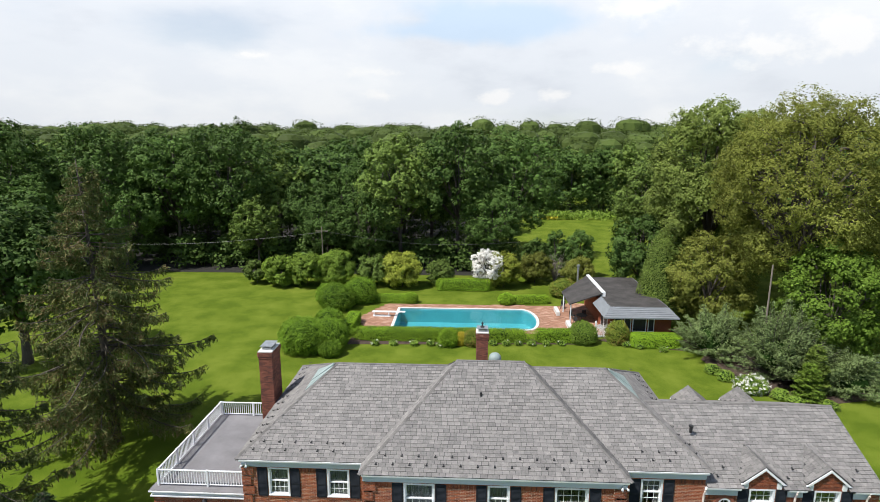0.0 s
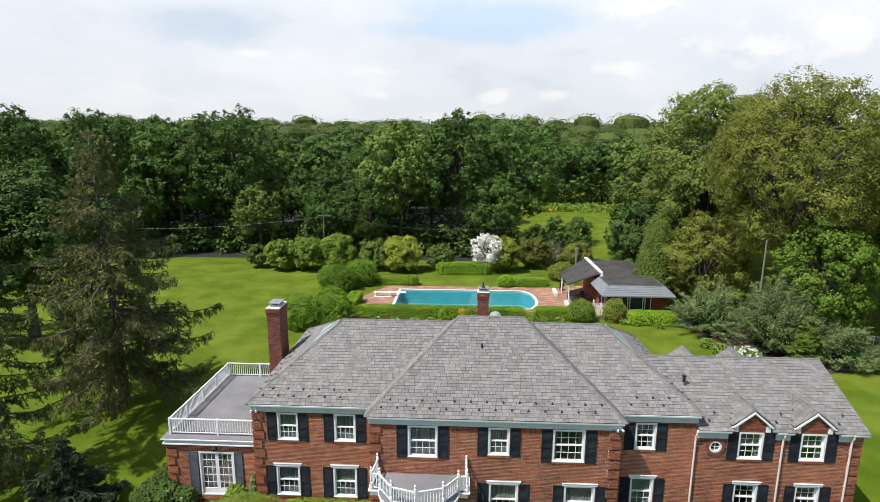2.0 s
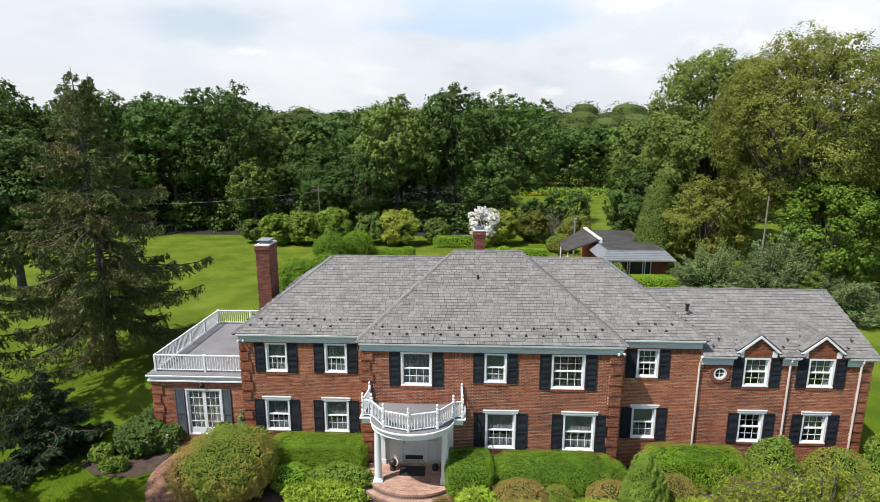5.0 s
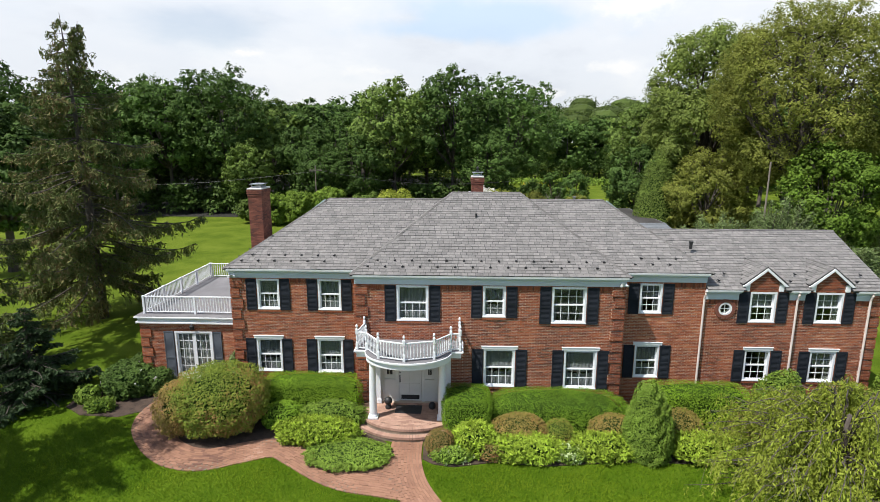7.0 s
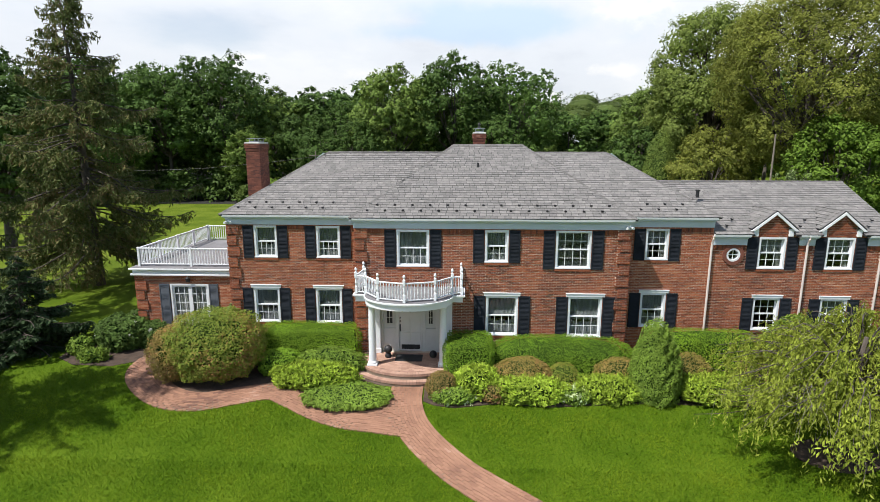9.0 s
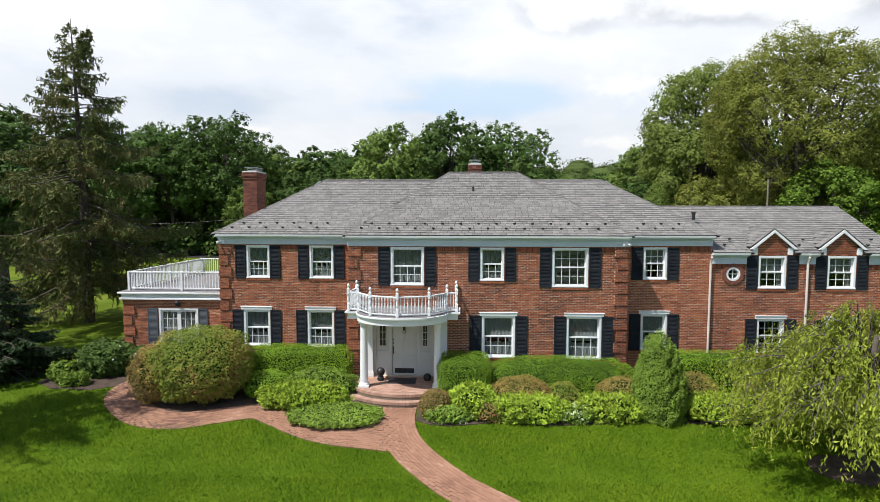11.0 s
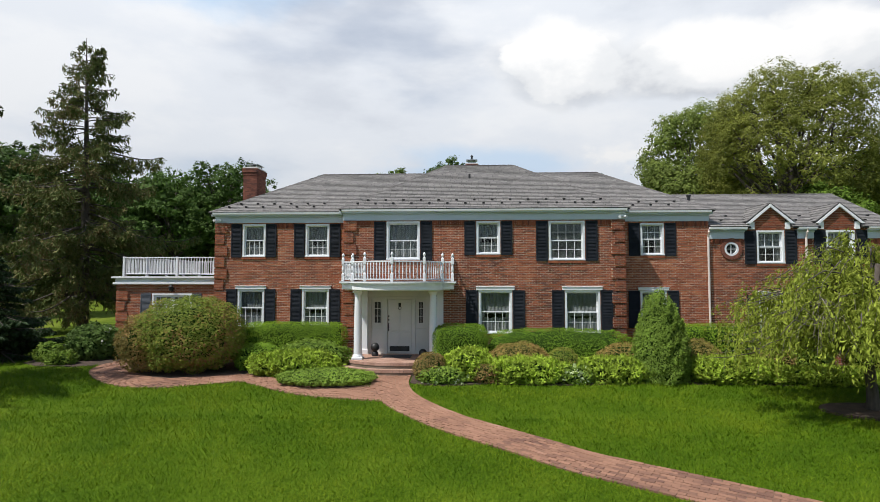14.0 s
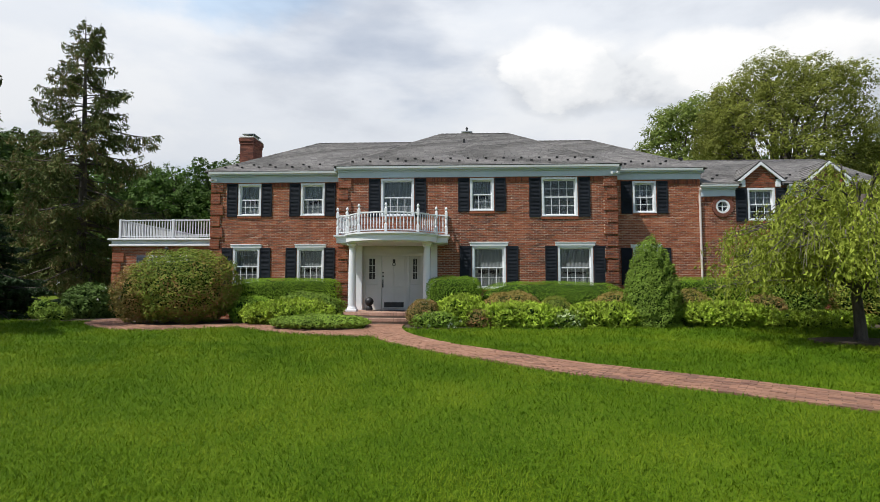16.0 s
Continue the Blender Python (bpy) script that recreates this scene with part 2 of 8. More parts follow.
M_WOOD = material("weathered_wood", spread((0.19, 0.16, 0.13), 0.6, 1.3), scale=3, rough=0.9, stretch=(1, 1, 0.2))
M_POOLWALL = material("pool_plaster", spread((0.24, 0.47, 0.50), 0.85, 1.12), scale=1.2, rough=0.7)


def glass_material(name, tint, rough=0.02):
    m = bpy.data.materials.new(name)
    m.use_nodes = True
    nt = m.node_tree
    nt.nodes.clear()
    out = nt.nodes.new("ShaderNodeOutputMaterial")
    ms = nt.nodes.new("ShaderNodeMixShader")
    tr = nt.nodes.new("ShaderNodeBsdfTransparent")
    tr.inputs[0].default_value = (*tint, 1)
    gl = nt.nodes.new("ShaderNodeBsdfGlossy")
    gl.inputs["Roughness"].default_value = rough
    fr = nt.nodes.new("ShaderNodeFresnel")
    fr.inputs[0].default_value = 1.5
    k = nt.nodes.new("ShaderNodeMath")
    k.operation = "MULTIPLY_ADD"
    k.inputs[1].default_value, k.inputs[2].default_value = 0.75, 0.0
    nt.links.new(fr.outputs[0], k.inputs[0])
    nt.links.new(k.outputs[0], ms.inputs[0])
    nt.links.new(tr.outputs[0], ms.inputs[1])
    nt.links.new(gl.outputs[0], ms.inputs[2])
    nt.links.new(ms.outputs[0], out.inputs[0])
    return m


M_GLASS = glass_material("window_glass", (0.80, 0.82, 0.83))


def water_material():
    m = bpy.data.materials.new("pool_water")
    m.use_nodes = True
    nt = m.node_tree
    nt.nodes.clear()
    out = nt.nodes.new("ShaderNodeOutputMaterial")
    ms = nt.nodes.new("ShaderNodeMixShader")
    tr = nt.nodes.new("ShaderNodeBsdfTransparent")
    tr.inputs[0].default_value = (0.50, 0.84, 0.88, 1)
    gl = nt.nodes.new("ShaderNodeBsdfGlossy")
    gl.inputs["Roughness"].default_value = 0.03
    fr = nt.nodes.new("ShaderNodeFresnel")
    fr.inputs[0].default_value = 1.33
    no = nt.nodes.new("ShaderNodeTexNoise")
    no.inputs["Scale"].default_value = 3.0
    bu = nt.nodes.new("ShaderNodeBump")
    bu.inputs["Strength"].default_value, bu.inputs["Distance"].default_value = 0.12, 0.05
    nt.links.new(no.outputs[0], bu.inputs["Height"])
    nt.links.new(bu.outputs[0], gl.inputs["Normal"])
    nt.links.new(bu.outputs[0], fr.inputs["Normal"])
    nt.links.new(fr.outputs[0], ms.inputs[0])
    nt.links.new(tr.outputs[0], ms.inputs[1])
    nt.links.new(gl.outputs[0], ms.inputs[2])
    nt.links.new(ms.outputs[0], out.inputs[0])
    return m


M_WATER = water_material()
M_GRASS = material("mown_lawn", [(0.34, (0.066, 0.103, 0.009)), (0.5, (0.098, 0.140, 0.013)), (0.67, (0.144, 0.180, 0.024))],
                   scale=0.30, detail=12, rough=0.9, bump=0.7, bump_scale=24, fine=1.0, specular=0.05)
# the front lawn is a darker, fuller green than the field behind
nt = M_GRASS.node_tree
gco, gsep = nt.nodes.new("ShaderNodeTexCoord"), nt.nodes.new("ShaderNodeSeparateXYZ")
nt.links.new(gco.outputs["Object"], gsep.inputs[0])
gmap = nt.nodes.new("ShaderNodeMapRange")
gmap.inputs[1].default_value, gmap.inputs[2].default_value = -4.0, 16.0
nt.links.new(gsep.outputs[1], gmap.inputs[0])
gmix = nt.nodes.new("ShaderNodeMix")
gmix.data_type, gmix.blend_type = "RGBA", "MULTIPLY"
gmix.inputs[0].default_value = 1.0
gtint = nt.nodes.new("ShaderNodeValToRGB")
gtint.color_ramp.elements[0].color = (0.66, 0.83, 0.42, 1)
gtint.color_ramp.elements[1].color = (1, 1, 1, 1)
nt.links.new(gmap.outputs[0], gtint.inputs[0])
gbase = nt.nodes["Principled BSDF"].inputs["Base Color"]
nt.links.new(gbase.links[0].from_socket, gmix.inputs[6])
nt.links.new(gtint.outputs[0], gmix.inputs[7])
nt.links.new(gmix.outputs[2], gbase)
for gn in nt.nodes:
    if gn.type == "BUMP":
        gn.inputs["Distance"].default_value = 0.05
M_BLADE = material("grass_blade", [(0.36, (0.062, 0.130, 0.003)), (0.50, (0.098, 0.178, 0.004)), (0.64, (0.158, 0.224, 0.009))], scale=0.45, detail=6, rough=0.6, island=0.18, fine=0.0, translucent=0.2, specular=0.12)
L_FOREST = leaf_material("forest_leaf", (0.083, 0.145, 0.031), scale=0.12)
L_FOREST2 = leaf_material("forest_leaf_light", (0.124, 0.182, 0.037), scale=0.12)
L_OLIVE = leaf_material("olive_leaf", (0.215, 0.237, 0.048), scale=0.15, through_light=0.42)
L_HEDGE = leaf_material("hedge_leaf", (0.195, 0.325, 0.021), scale=0.9)
L_YEW = leaf_material("dark_hedge_leaf", (0.140, 0.240, 0.019), scale=0.9)
L_LIME = leaf_material("lime_leaf", (0.31, 0.425, 0.045), lo=0.45, scale=1.2, piece=0.1)
L_COVER = leaf_material("groundcover_leaf", (0.195, 0.295, 0.042), scale=1.2)
L_AZALEA = material("azalea_leaf", [(0.18, (0.105, 0.150, 0.022)), (0.48, (0.20, 0.262, 0.036)), (0.60, (0.24, 0.25, 0.042)), (0.74, (0.31, 0.160, 0.065))], scale=0.55, detail=3, rough=0.6, island=0.42, fine=0.0, translucent=0.2, specular=0.12)
L_RED = leaf_material("reddish_leaf", (0.21, 0.17, 0.05), scale=1.3, alt=(0.36, 0.15, 0.08))
L_SPRUCE = leaf_material("spruce_needles", (0.130, 0.170, 0.050), lo=0.5, scale=0.35, alt=(0.205, 0.160, 0.072))
L_YOUNG = leaf_material("young_spruce_needles", (0.052, 0.088, 0.036), scale=0.5)
L_THUJA = leaf_material("thuja_leaf", (0.19, 0.29, 0.0406), scale=1.2)
L_CONE = leaf_material("conifer_leaf", (0.135, 0.190, 0.036), scale=0.5)
L_JUNIPER = leaf_material("juniper_leaf", (0.160, 0.215, 0.080), scale=0.5)
L_WEEP = leaf_material("weeping_leaf", (0.315, 0.375, 0.050), scale=0.6, through_light=0.35)
L_MAPLE = leaf_material("bright_maple_leaf", (0.187, 0.280, 0.038), scale=0.4)
L_BORDER = leaf_material("border_maple_leaf", (0.125, 0.205, 0.026), scale=0.4)
L_FAR = leaf_material("far_wood_leaf", (0.082, 0.118, 0.027), scale=0.03)
L_YGREEN = leaf_material("yellow_green_leaf", (0.28, 0.32, 0.045), scale=0.6)
L_CROWN = leaf_material("crown_leaf", (0.195, 0.250, 0.058), scale=0.15, through_light=0.42)
L_RHODO = leaf_material("rhododendron_leaf", (0.075, 0.125, 0.026), scale=0.9)
L_RUST = leaf_material("rusty_leaf", (0.29, 0.235, 0.062), scale=1.1, alt=(0.42, 0.20, 0.09))
L_YELLOW = leaf_material("yellow_leaf", (0.55, 0.46, 0.0435), scale=1.0)
L_CREAM = leaf_material("variegated_leaf", (0.50, 0.58, 0.32), scale=1.0)
L_PETAL = material("white_petal", spread((0.80, 0.78, 0.74), 0.85, 1.1), scale=1, rough=0.7, island=0.4, translucent=0.2)


# ---- mesh building ----
class Mesh:
    """Collects vertices and faces of one mesh."""

    def __init__(self):
        self.v, self.f = [], []

    def face(self, pts):
        k = len(self.v)
        self.v += [tuple(p) for p in pts]
        self.f.append(tuple(range(k, k + len(pts))))

    def box(self, x0, x1, y0, y1, z0, z1, c=0.0):
        k = len(self.v)
        if c <= 0:
            self.v += [(x, y, z) for z in (z0, z1) for y in (y0, y1) for x in (x0, x1)]
            for q in ((0, 2, 3, 1), (4, 5, 7, 6), (0, 1, 5, 4), (2, 6, 7, 3), (0, 4, 6, 2), (1, 3, 7, 5)):
                self.f.append(tuple(k + i for i in q))
            return
        bm = bmesh.new()
        bmesh.ops.create_cube(bm, size=1)
        for p in bm.verts:
            p.co = Vector((x0 if p.co.x < 0 else x1, y0 if p.co.y < 0 else y1, z0 if p.co.z < 0 else z1))
        bmesh.ops.bevel(bm, geom=bm.edges[:], offset=c, segments=1, affect="EDGES")
        self.bm(bm)

    def bm(self, bm):
        k = len(self.v)
        bm.verts.index_update()
        self.v += [tuple(p.co) for p in bm.verts]
        self.f += [tuple(k + p.index for p in q.verts) for q in bm.faces]
        bm.free()

    def prism(self, outline, z0, z1):
        n, k = len(outline), len(self.v)
        self.v += [(x, y, z0) for x, y in outline] + [(x, y, z1) for x, y in outline]
        for i in range(n):
            j = (i + 1) % n
            self.f.append((k + i, k + j, k + n + j, k + n + i))
        self.f += [tuple(k + n + i for i in range(n)), tuple(k + i for i in reversed(range(n)))]

    def slab(self, pts, thick):
        """A plane polygon with depth along its normal (downwards)."""
        p = [Vector(q) for q in pts]
        nr = (p[1] - p[0]).cross(p[2] - p[0]).normalized()
        if nr.z < 0:
            p.reverse()
            nr = -nr
        n, k = len(p), len(self.v)
        self.v += [tuple(q) for q in p] + [tuple(q - nr * thick) for q in p]
        self.f += [tuple(range(k, k + n)), tuple(k + n + i for i in reversed(range(n)))]
        for i in range(n):
            j = (i + 1) % n
            self.f.append((k + i, k + n + i, k + n + j, k + j))

    def tube(self, pts, radii, n=7, cap=True):
        pts = [Vector(p) for p in pts]
        k = len(self.v)
        for i, p in enumerate(pts):
            t = (pts[min(i + 1, len(pts) - 1)] - pts[max(i - 1, 0)]).normalized()
            a = t.cross(Vector((0, 0, 1)) if abs(t.z) < 0.95 else Vector((1, 0, 0))).normalized()
            b = t.cross(a)
            for s in range(n):
                w = 2 * math.pi * s / n
                self.v.append(tuple(p + (a * math.cos(w) + b * math.sin(w)) * radii[i]))
        for i in range(len(pts) - 1):
            for s in range(n):
                r = (s + 1) % n
                self.f.append((k + i * n + s, k + i * n + r, k + (i + 1) * n + r, k + (i + 1) * n + s))
        if cap:
            self.f.append(tuple(k + s for s in reversed(range(n))))
            self.f.append(tuple(k + (len(pts) - 1) * n + s for s in range(n)))

    def lathe(self, profile, x, y, n=12):
        k = len(self.v)
        for r, z in profile:
            for s in range(n):
                w = 2 * math.pi * s / n
                self.v.append((x + r * math.cos(w), y + r * math.sin(w), z))
        for i in range(len(profile) - 1):
            for s in range(n):
                r = (s + 1) % n
                self.f.append((k + i * n + s, k + i * n + r, k + (i + 1) * n + r, k + (i + 1) * n + s))
        self.f.append(tuple(k + s for s in reversed(range(n))))
        self.f.append(tuple(k + (len(profile) - 1) * n + s for s in range(n)))

    def data(self, name, mat, smooth=False):
        me = bpy.data.meshes.new(name)
        me.from_pydata(self.v, [], self.f)
        me.materials.append(mat)
        if smooth:
            me.shade_smooth()
        me.update()
        return me


def part(name, mesh, mat, parent=None, label="", smooth=False):
    ob = new(name, mesh.data(name, mat, smooth) if isinstance(mesh, Mesh) else mesh)
    ob.parent = parent
    if label:
        ob["label"] = label
    return ob


def thing(name, label, category, at=(0, 0, 0), group="", kind=""):
    ob = new(name)
    ob.location = at
    return tagged(ob, label, category, group, kind)


# ---- foliage ----
def leaf_mesh(name, pts, nrm, size, mat, wide=0.55, fold=0.25, along=None, seed=0):
    """Folded leaves at pts, facing nrm; along: the way of their length, else random."""
    rng = np.random.default_rng(seed)
    n = len(pts)
    nrm = nrm / (np.linalg.norm(nrm, axis=1, keepdims=True) + 1e-9)
    r = rng.normal(size=(n, 3)) if along is None else along + rng.normal(size=(n, 3)) * 0.12
    u = r - nrm * (r * nrm).sum(1, keepdims=True)
    u /= np.linalg.norm(u, axis=1, keepdims=True) + 1e-9
    w = np.cross(nrm, u)
    s = (size * rng.uniform(0.65, 1.35, n))[:, None] if np.isscalar(size) else size[:, None]
    v = np.stack([pts - u * s * 0.5, pts + w * s * wide * 0.5 - nrm * s * fold * 0.3, pts + u * s * 0.5, pts - w * s * wide * 0.5 - nrm * s * fold * 0.3], 1).reshape(-1, 3)
    i = np.arange(n)[:, None] * 4
    f = np.concatenate([i + np.array([[0, 1, 2]]), i + np.array([[0, 2, 3]])], 1).reshape(-1, 3)
    me = bpy.data.meshes.new(name)
    me.vertices.add(len(v))
    me.vertices.foreach_set("co", v.astype(np.float32).ravel())
    me.loops.add(len(f) * 3)
    me.loops.foreach_set("vertex_index", f.astype(np.int32).ravel())
    me.polygons.add(len(f))
    me.polygons.foreach_set("loop_start", np.arange(len(f), dtype=np.int32) * 3)
    me.materials.append(mat)
    me.update(calc_edges=True)
    return me


def unit(rng, n):
    d = rng.normal(size=(n, 3))
    return d / np.linalg.norm(d, axis=1, keepdims=True)


def clump_leaves(rng, centres, radii, per, up=0.35, flat=0.75):
    """Points and normals on the shells of many small clumps."""
    P, N = [], []
    for c, r in zip(centres, radii):
        d = unit(rng, per)
        d[:, 2] = np.where(d[:, 2] < -0.35, -d[:, 2], d[:, 2])
        k = rng.uniform(0.62, 1.08, (per, 1))
        P.append(c + d * k * r * np.array([1, 1, flat]))
        N.append(d + np.array([0, 0, up]) + rng.normal(size=(per, 3)) * 0.35)
    return np.concatenate(P), np.concatenate(N)


def limb(mesh, a, b, r0, r1, bend, rng, n=6, seg=5):
    a, b = Vector(a), Vector(b)
    side = Vector(rng.normal(size=3)) * bend * (b - a).length
    pts = [a.lerp(b, t) + side * math.sin(math.pi * t) for t in np.linspace(0, 1, seg)]
    mesh.tube(pts, [r0 + (r1 - r0) * t for t in np.linspace(0, 1, seg)], n)


def tufts(rng, lobes, lobe_r, out, count, tuft_r, per, flat=0.85, up=0.4, loose=0.5):
    """Leaf points and normals of tufts that cover the outer, upper sides of lobes."""
    i = rng.choice(len(lobes), count, p=lobe_r ** 2 / (lobe_r ** 2).sum())
    d = unit(rng, count)
    o = out[i] + np.array([0, 0, 0.35])
    o /= np.linalg.norm(o, axis=1, keepdims=True)
    dot = (d * o).sum(1, keepdims=True)
    d = np.where(dot < -0.3, d - 2 * dot * o, d)
    c = lobes[i] + d * (lobe_r[i] * rng.uniform(0.80, 1.08, count))[:, None]
    tr = tuft_r * rng.uniform(0.5, 1.4, count)
    e = unit(rng, count * per)
    D = np.repeat(d, per, 0)
    side = (e * D).sum(1, keepdims=True)
    e = np.where(side < -0.55, e - 2 * side * D, e)
    P = np.repeat(c, per, 0) + e * np.repeat(tr, per)[:, None] * rng.uniform(0.25, 1.1, (count * per, 1)) * np.array([1, 1, flat])
    N = e * 0.45 + D * 0.6 + np.array([0, 0, up]) + rng.normal(size=e.shape) * loose
    return P, N


def inner_lobes(rng, c, r, k, nu=9, nv=6):
    """Uneven dark masses that stand in for shade inside a bush."""
    m = Mesh()
    for p, q in zip(c, r):
        k0 = len(m.v)
        for v in range(nv + 1):
            for u in range(nu):
                a, b = 2 * math.pi * u / nu, math.pi * v / nv
                w = q * k * (rng.uniform(0.82, 1.12) if 0 < v < nv else 1.0)
                m.v.append((p[0] + w * math.cos(a) * math.sin(b), p[1] + w * math.sin(a) * math.sin(b), p[2] + w * 0.9 * math.cos(b)))
        for v in range(nv):
            m.f += [(k0 + v * nu + u, k0 + (v + 1) * nu + u, k0 + (v + 1) * nu + (u + 1) % nu, k0 + v * nu + (u + 1) % nu) for u in range(nu)]
    return m


def broadleaf(label, height, radius, base, leaf, size=0.5, clumps=70, per=110, seed=1, trunk=0.32, name="tree", squash=1.0, at=(0, 0, 0),
              lobes=15, wide=0.7, flat=0.85, tuft=0.10, category="tree", limbs=16, bark=None, belly=0.0, loose=0.34, lobe=0.40, inner=0.18):
    """Trunk, limbs and a crown of lobes covered with leaf tufts between base and height."""
    rng = np.random.default_rng(seed)
    t = thing(name, label, category, at)
    wood = Mesh()
    top = height * 0.8
    wood.tube([(0, 0, -0.2), (0.05 * height * 0.1, 0, base * 0.5), (0, 0.1, base), (0.2, 0, (base + top) / 2), (0, 0, top)],
              [trunk * 1.25, trunk, trunk * 0.85, trunk * 0.5, trunk * 0.15], 9)
    mid, half = (height + base) / 2, (height - base) / 2
    k = np.arange(lobes) + 0.5
    zz = 1 - 2 * k / lobes * 0.93
    aa = k * 2.39996 + rng.uniform(0, 6.28)
    d = np.stack([np.cos(aa) * np.sqrt(1 - zz * zz), np.sin(aa) * np.sqrt(1 - zz * zz), zz], 1) + rng.normal(size=(lobes, 3)) * 0.16
    d /= np.linalg.norm(d, axis=1, keepdims=True)
    lr = lobe * rng.uniform(0.65, 1.2, lobes)
    c = d * (1.0 - lr * rng.uniform(0.9, 1.25, lobes))[:, None] * np.array([radius, radius * squash, half])
    c[:, 2] += mid
    spread_low = 1 + belly * np.clip((mid - c[:, 2]) / half, 0, 1)
    c[:, :2] *= spread_low[:, None]
    lr = lr * min(radius, half)
    for i in range(min(limbs, lobes)):
        z = base + (c[i, 2] - base) * 0.4
        limb(wood, (0, 0, max(base * 0.8, z * 0.85)), c[i], trunk * 0.42, 0.04, 0.07, rng)
        for _ in range(3):
            limb(wood, c[i] * np.array([0.6, 0.6, 1]) - np.array([0, 0, 0.2 * lr[i]]), c[i] + unit(rng, 1)[0] * lr[i] * 0.85, trunk * 0.14, 0.02, 0.08, rng, 5, 4)
    part("trunk", wood, bark or M_BARK, t, smooth=True)
    P, N = tufts(rng, c, lr, d, clumps, tuft * radius, per, flat, loose=loose)
    # larger leaf sprays deeper in the lobes close the crown
    n = int(clumps * per * inner)
    i = rng.choice(lobes, n, p=lr ** 2 / (lr ** 2).sum())
    e = unit(rng, n)
    P = np.concatenate([P, c[i] + e * (lr[i] * rng.uniform(0.35, 0.82, n))[:, None]])
    N = np.concatenate([N, e + rng.normal(size=(n, 3)) * 0.5])
    S = size * np.concatenate([rng.uniform(0.65, 1.35, clumps * per), rng.uniform(1.5, 2.4, n)])
    keep = P[:, 2] > 0.05
    part("crown", leaf_mesh("crown", P[keep], N[keep], S[keep], leaf, wide=wide, seed=seed), leaf, t)
    return t


# ---- ground ----
def ring(cx, cy, rx, ry, n=40, a0=0.0, a1=2 * math.pi):
    return [(cx + rx * math.cos(a0 + (a1 - a0) * i / n), cy + ry * math.sin(a0 + (a1 - a0) * i / n)) for i in range(n + (abs(a1 - a0) < 6.28))]


POOL_X0, POOL_X1, POOL_Y0, POOL_Y1 = -6.7, 7.7, 34.3, 41.2
g = Mesh()
xs = [-2500, -300, -60, POOL_X0, POOL_X1 + 1.75, 60, 300, 2500]
ys = [-2500, -200, -40, -6.0, -5.2, -4.6, -4.0, -3.5, POOL_Y0, POOL_Y1, 70, 300, 3500]


def fall(y):
    """The front lawn falls away from the house."""
    d = -4.0 - max(y, -40.0)
    return 0.0 if d < -0.5 else (-0.024 * (d + 0.5) ** 2 if d < 0.5 else -0.048 * d)


for i in range(len(xs) - 1):
    for j in range(len(ys) - 1):
        if i == 3 and ys[j] == POOL_Y0:
            continue
        g.face([(xs[i], ys[j], fall(ys[j])), (xs[i + 1], ys[j], fall(ys[j])), (xs[i + 1], ys[j + 1], fall(ys[j + 1])), (xs[i], ys[j + 1], fall(ys[j + 1]))])
ground = part("ground", g, M_GRASS)
tagged(ground, "mown green lawn that reaches to the woods", "lawn", kind="structure")


def spline(pts, step=0.11):
    """A smooth line through pts, cut at even steps: places and directions."""
    p = [Vector((*q, 0)) for q in pts]
    p = [2 * p[0] - p[1]] + p + [2 * p[-1] - p[-2]]
    fine = []
    for i in range(1, len(p) - 2):
        for t in np.linspace(0, 1, 24, endpoint=False):
            a, b, c, d = p[i - 1:i + 3]
            fine.append(0.5 * (2 * b + (c - a) * t + (2 * a - 5 * b + 4 * c - d) * t * t + (3 * b - a - 3 * c + d) * t ** 3))
    fine.append(p[-2])
    out, acc = [fine[0]], 0.0
    for a, b in zip(fine, fine[1:]):
        acc += (b - a).length
        if acc >= step:
            out.append(b)
            acc = 0.0
    return out


MAIN_PATH = [(-0.88, -3.1), (-0.85, -4.4), (-0.58, -5.6), (-0.15, -6.5), (0.38, -7.3), (1.05, -8.15), (1.9, -8.95), (2.95, -9.85), (3.95, -10.75), (4.95, -11.4), (6.4, -12.3), (7.7, -13.15), (10.0, -14.6), (14.0, -16.8), (21.0, -20.3)]
SIDE_PATH = [(-0.4, -5.95), (-1.5, -5.72), (-2.7, -5.5), (-3.7, -5.02), (-4.7, -4.33), (-5.75, -3.75), (-7.0, -4.17), (-8.2, -4.65), (-9.4, -4.43), (-10.6, -3.55), (-11.6, -2.3), (-11.9, -1.0), (-11.5, 0.2), (-11.35, 1.2)]
MAIN_HALF, SIDE_HALF = 0.60, 0.66
main_line, side_line = spline(MAIN_PATH), spline(SIDE_PATH)


def ribbon(line, half, z):
    m = Mesh()
    for a, b, c in zip(line, line[1:], line[2:] + [2 * line[-1] - line[-2]]):
        n0 = Vector((-(b - a).y, (b - a).x, 0)).normalized() * half
        n1 = Vector((-(c - b).y, (c - b).x, 0)).normalized() * half
        m.face([(*(p.xy), z + fall(p.y)) for p in (a - n0, b - n1, b + n1, a + n0)])
    return m


# planting beds
def bed(name, outline, label, z=0.012):
    m = Mesh()
    m.prism(outline, z - 0.25, z)
    return tagged(part(name, m, M_SOIL), label, "bed", kind="structure")


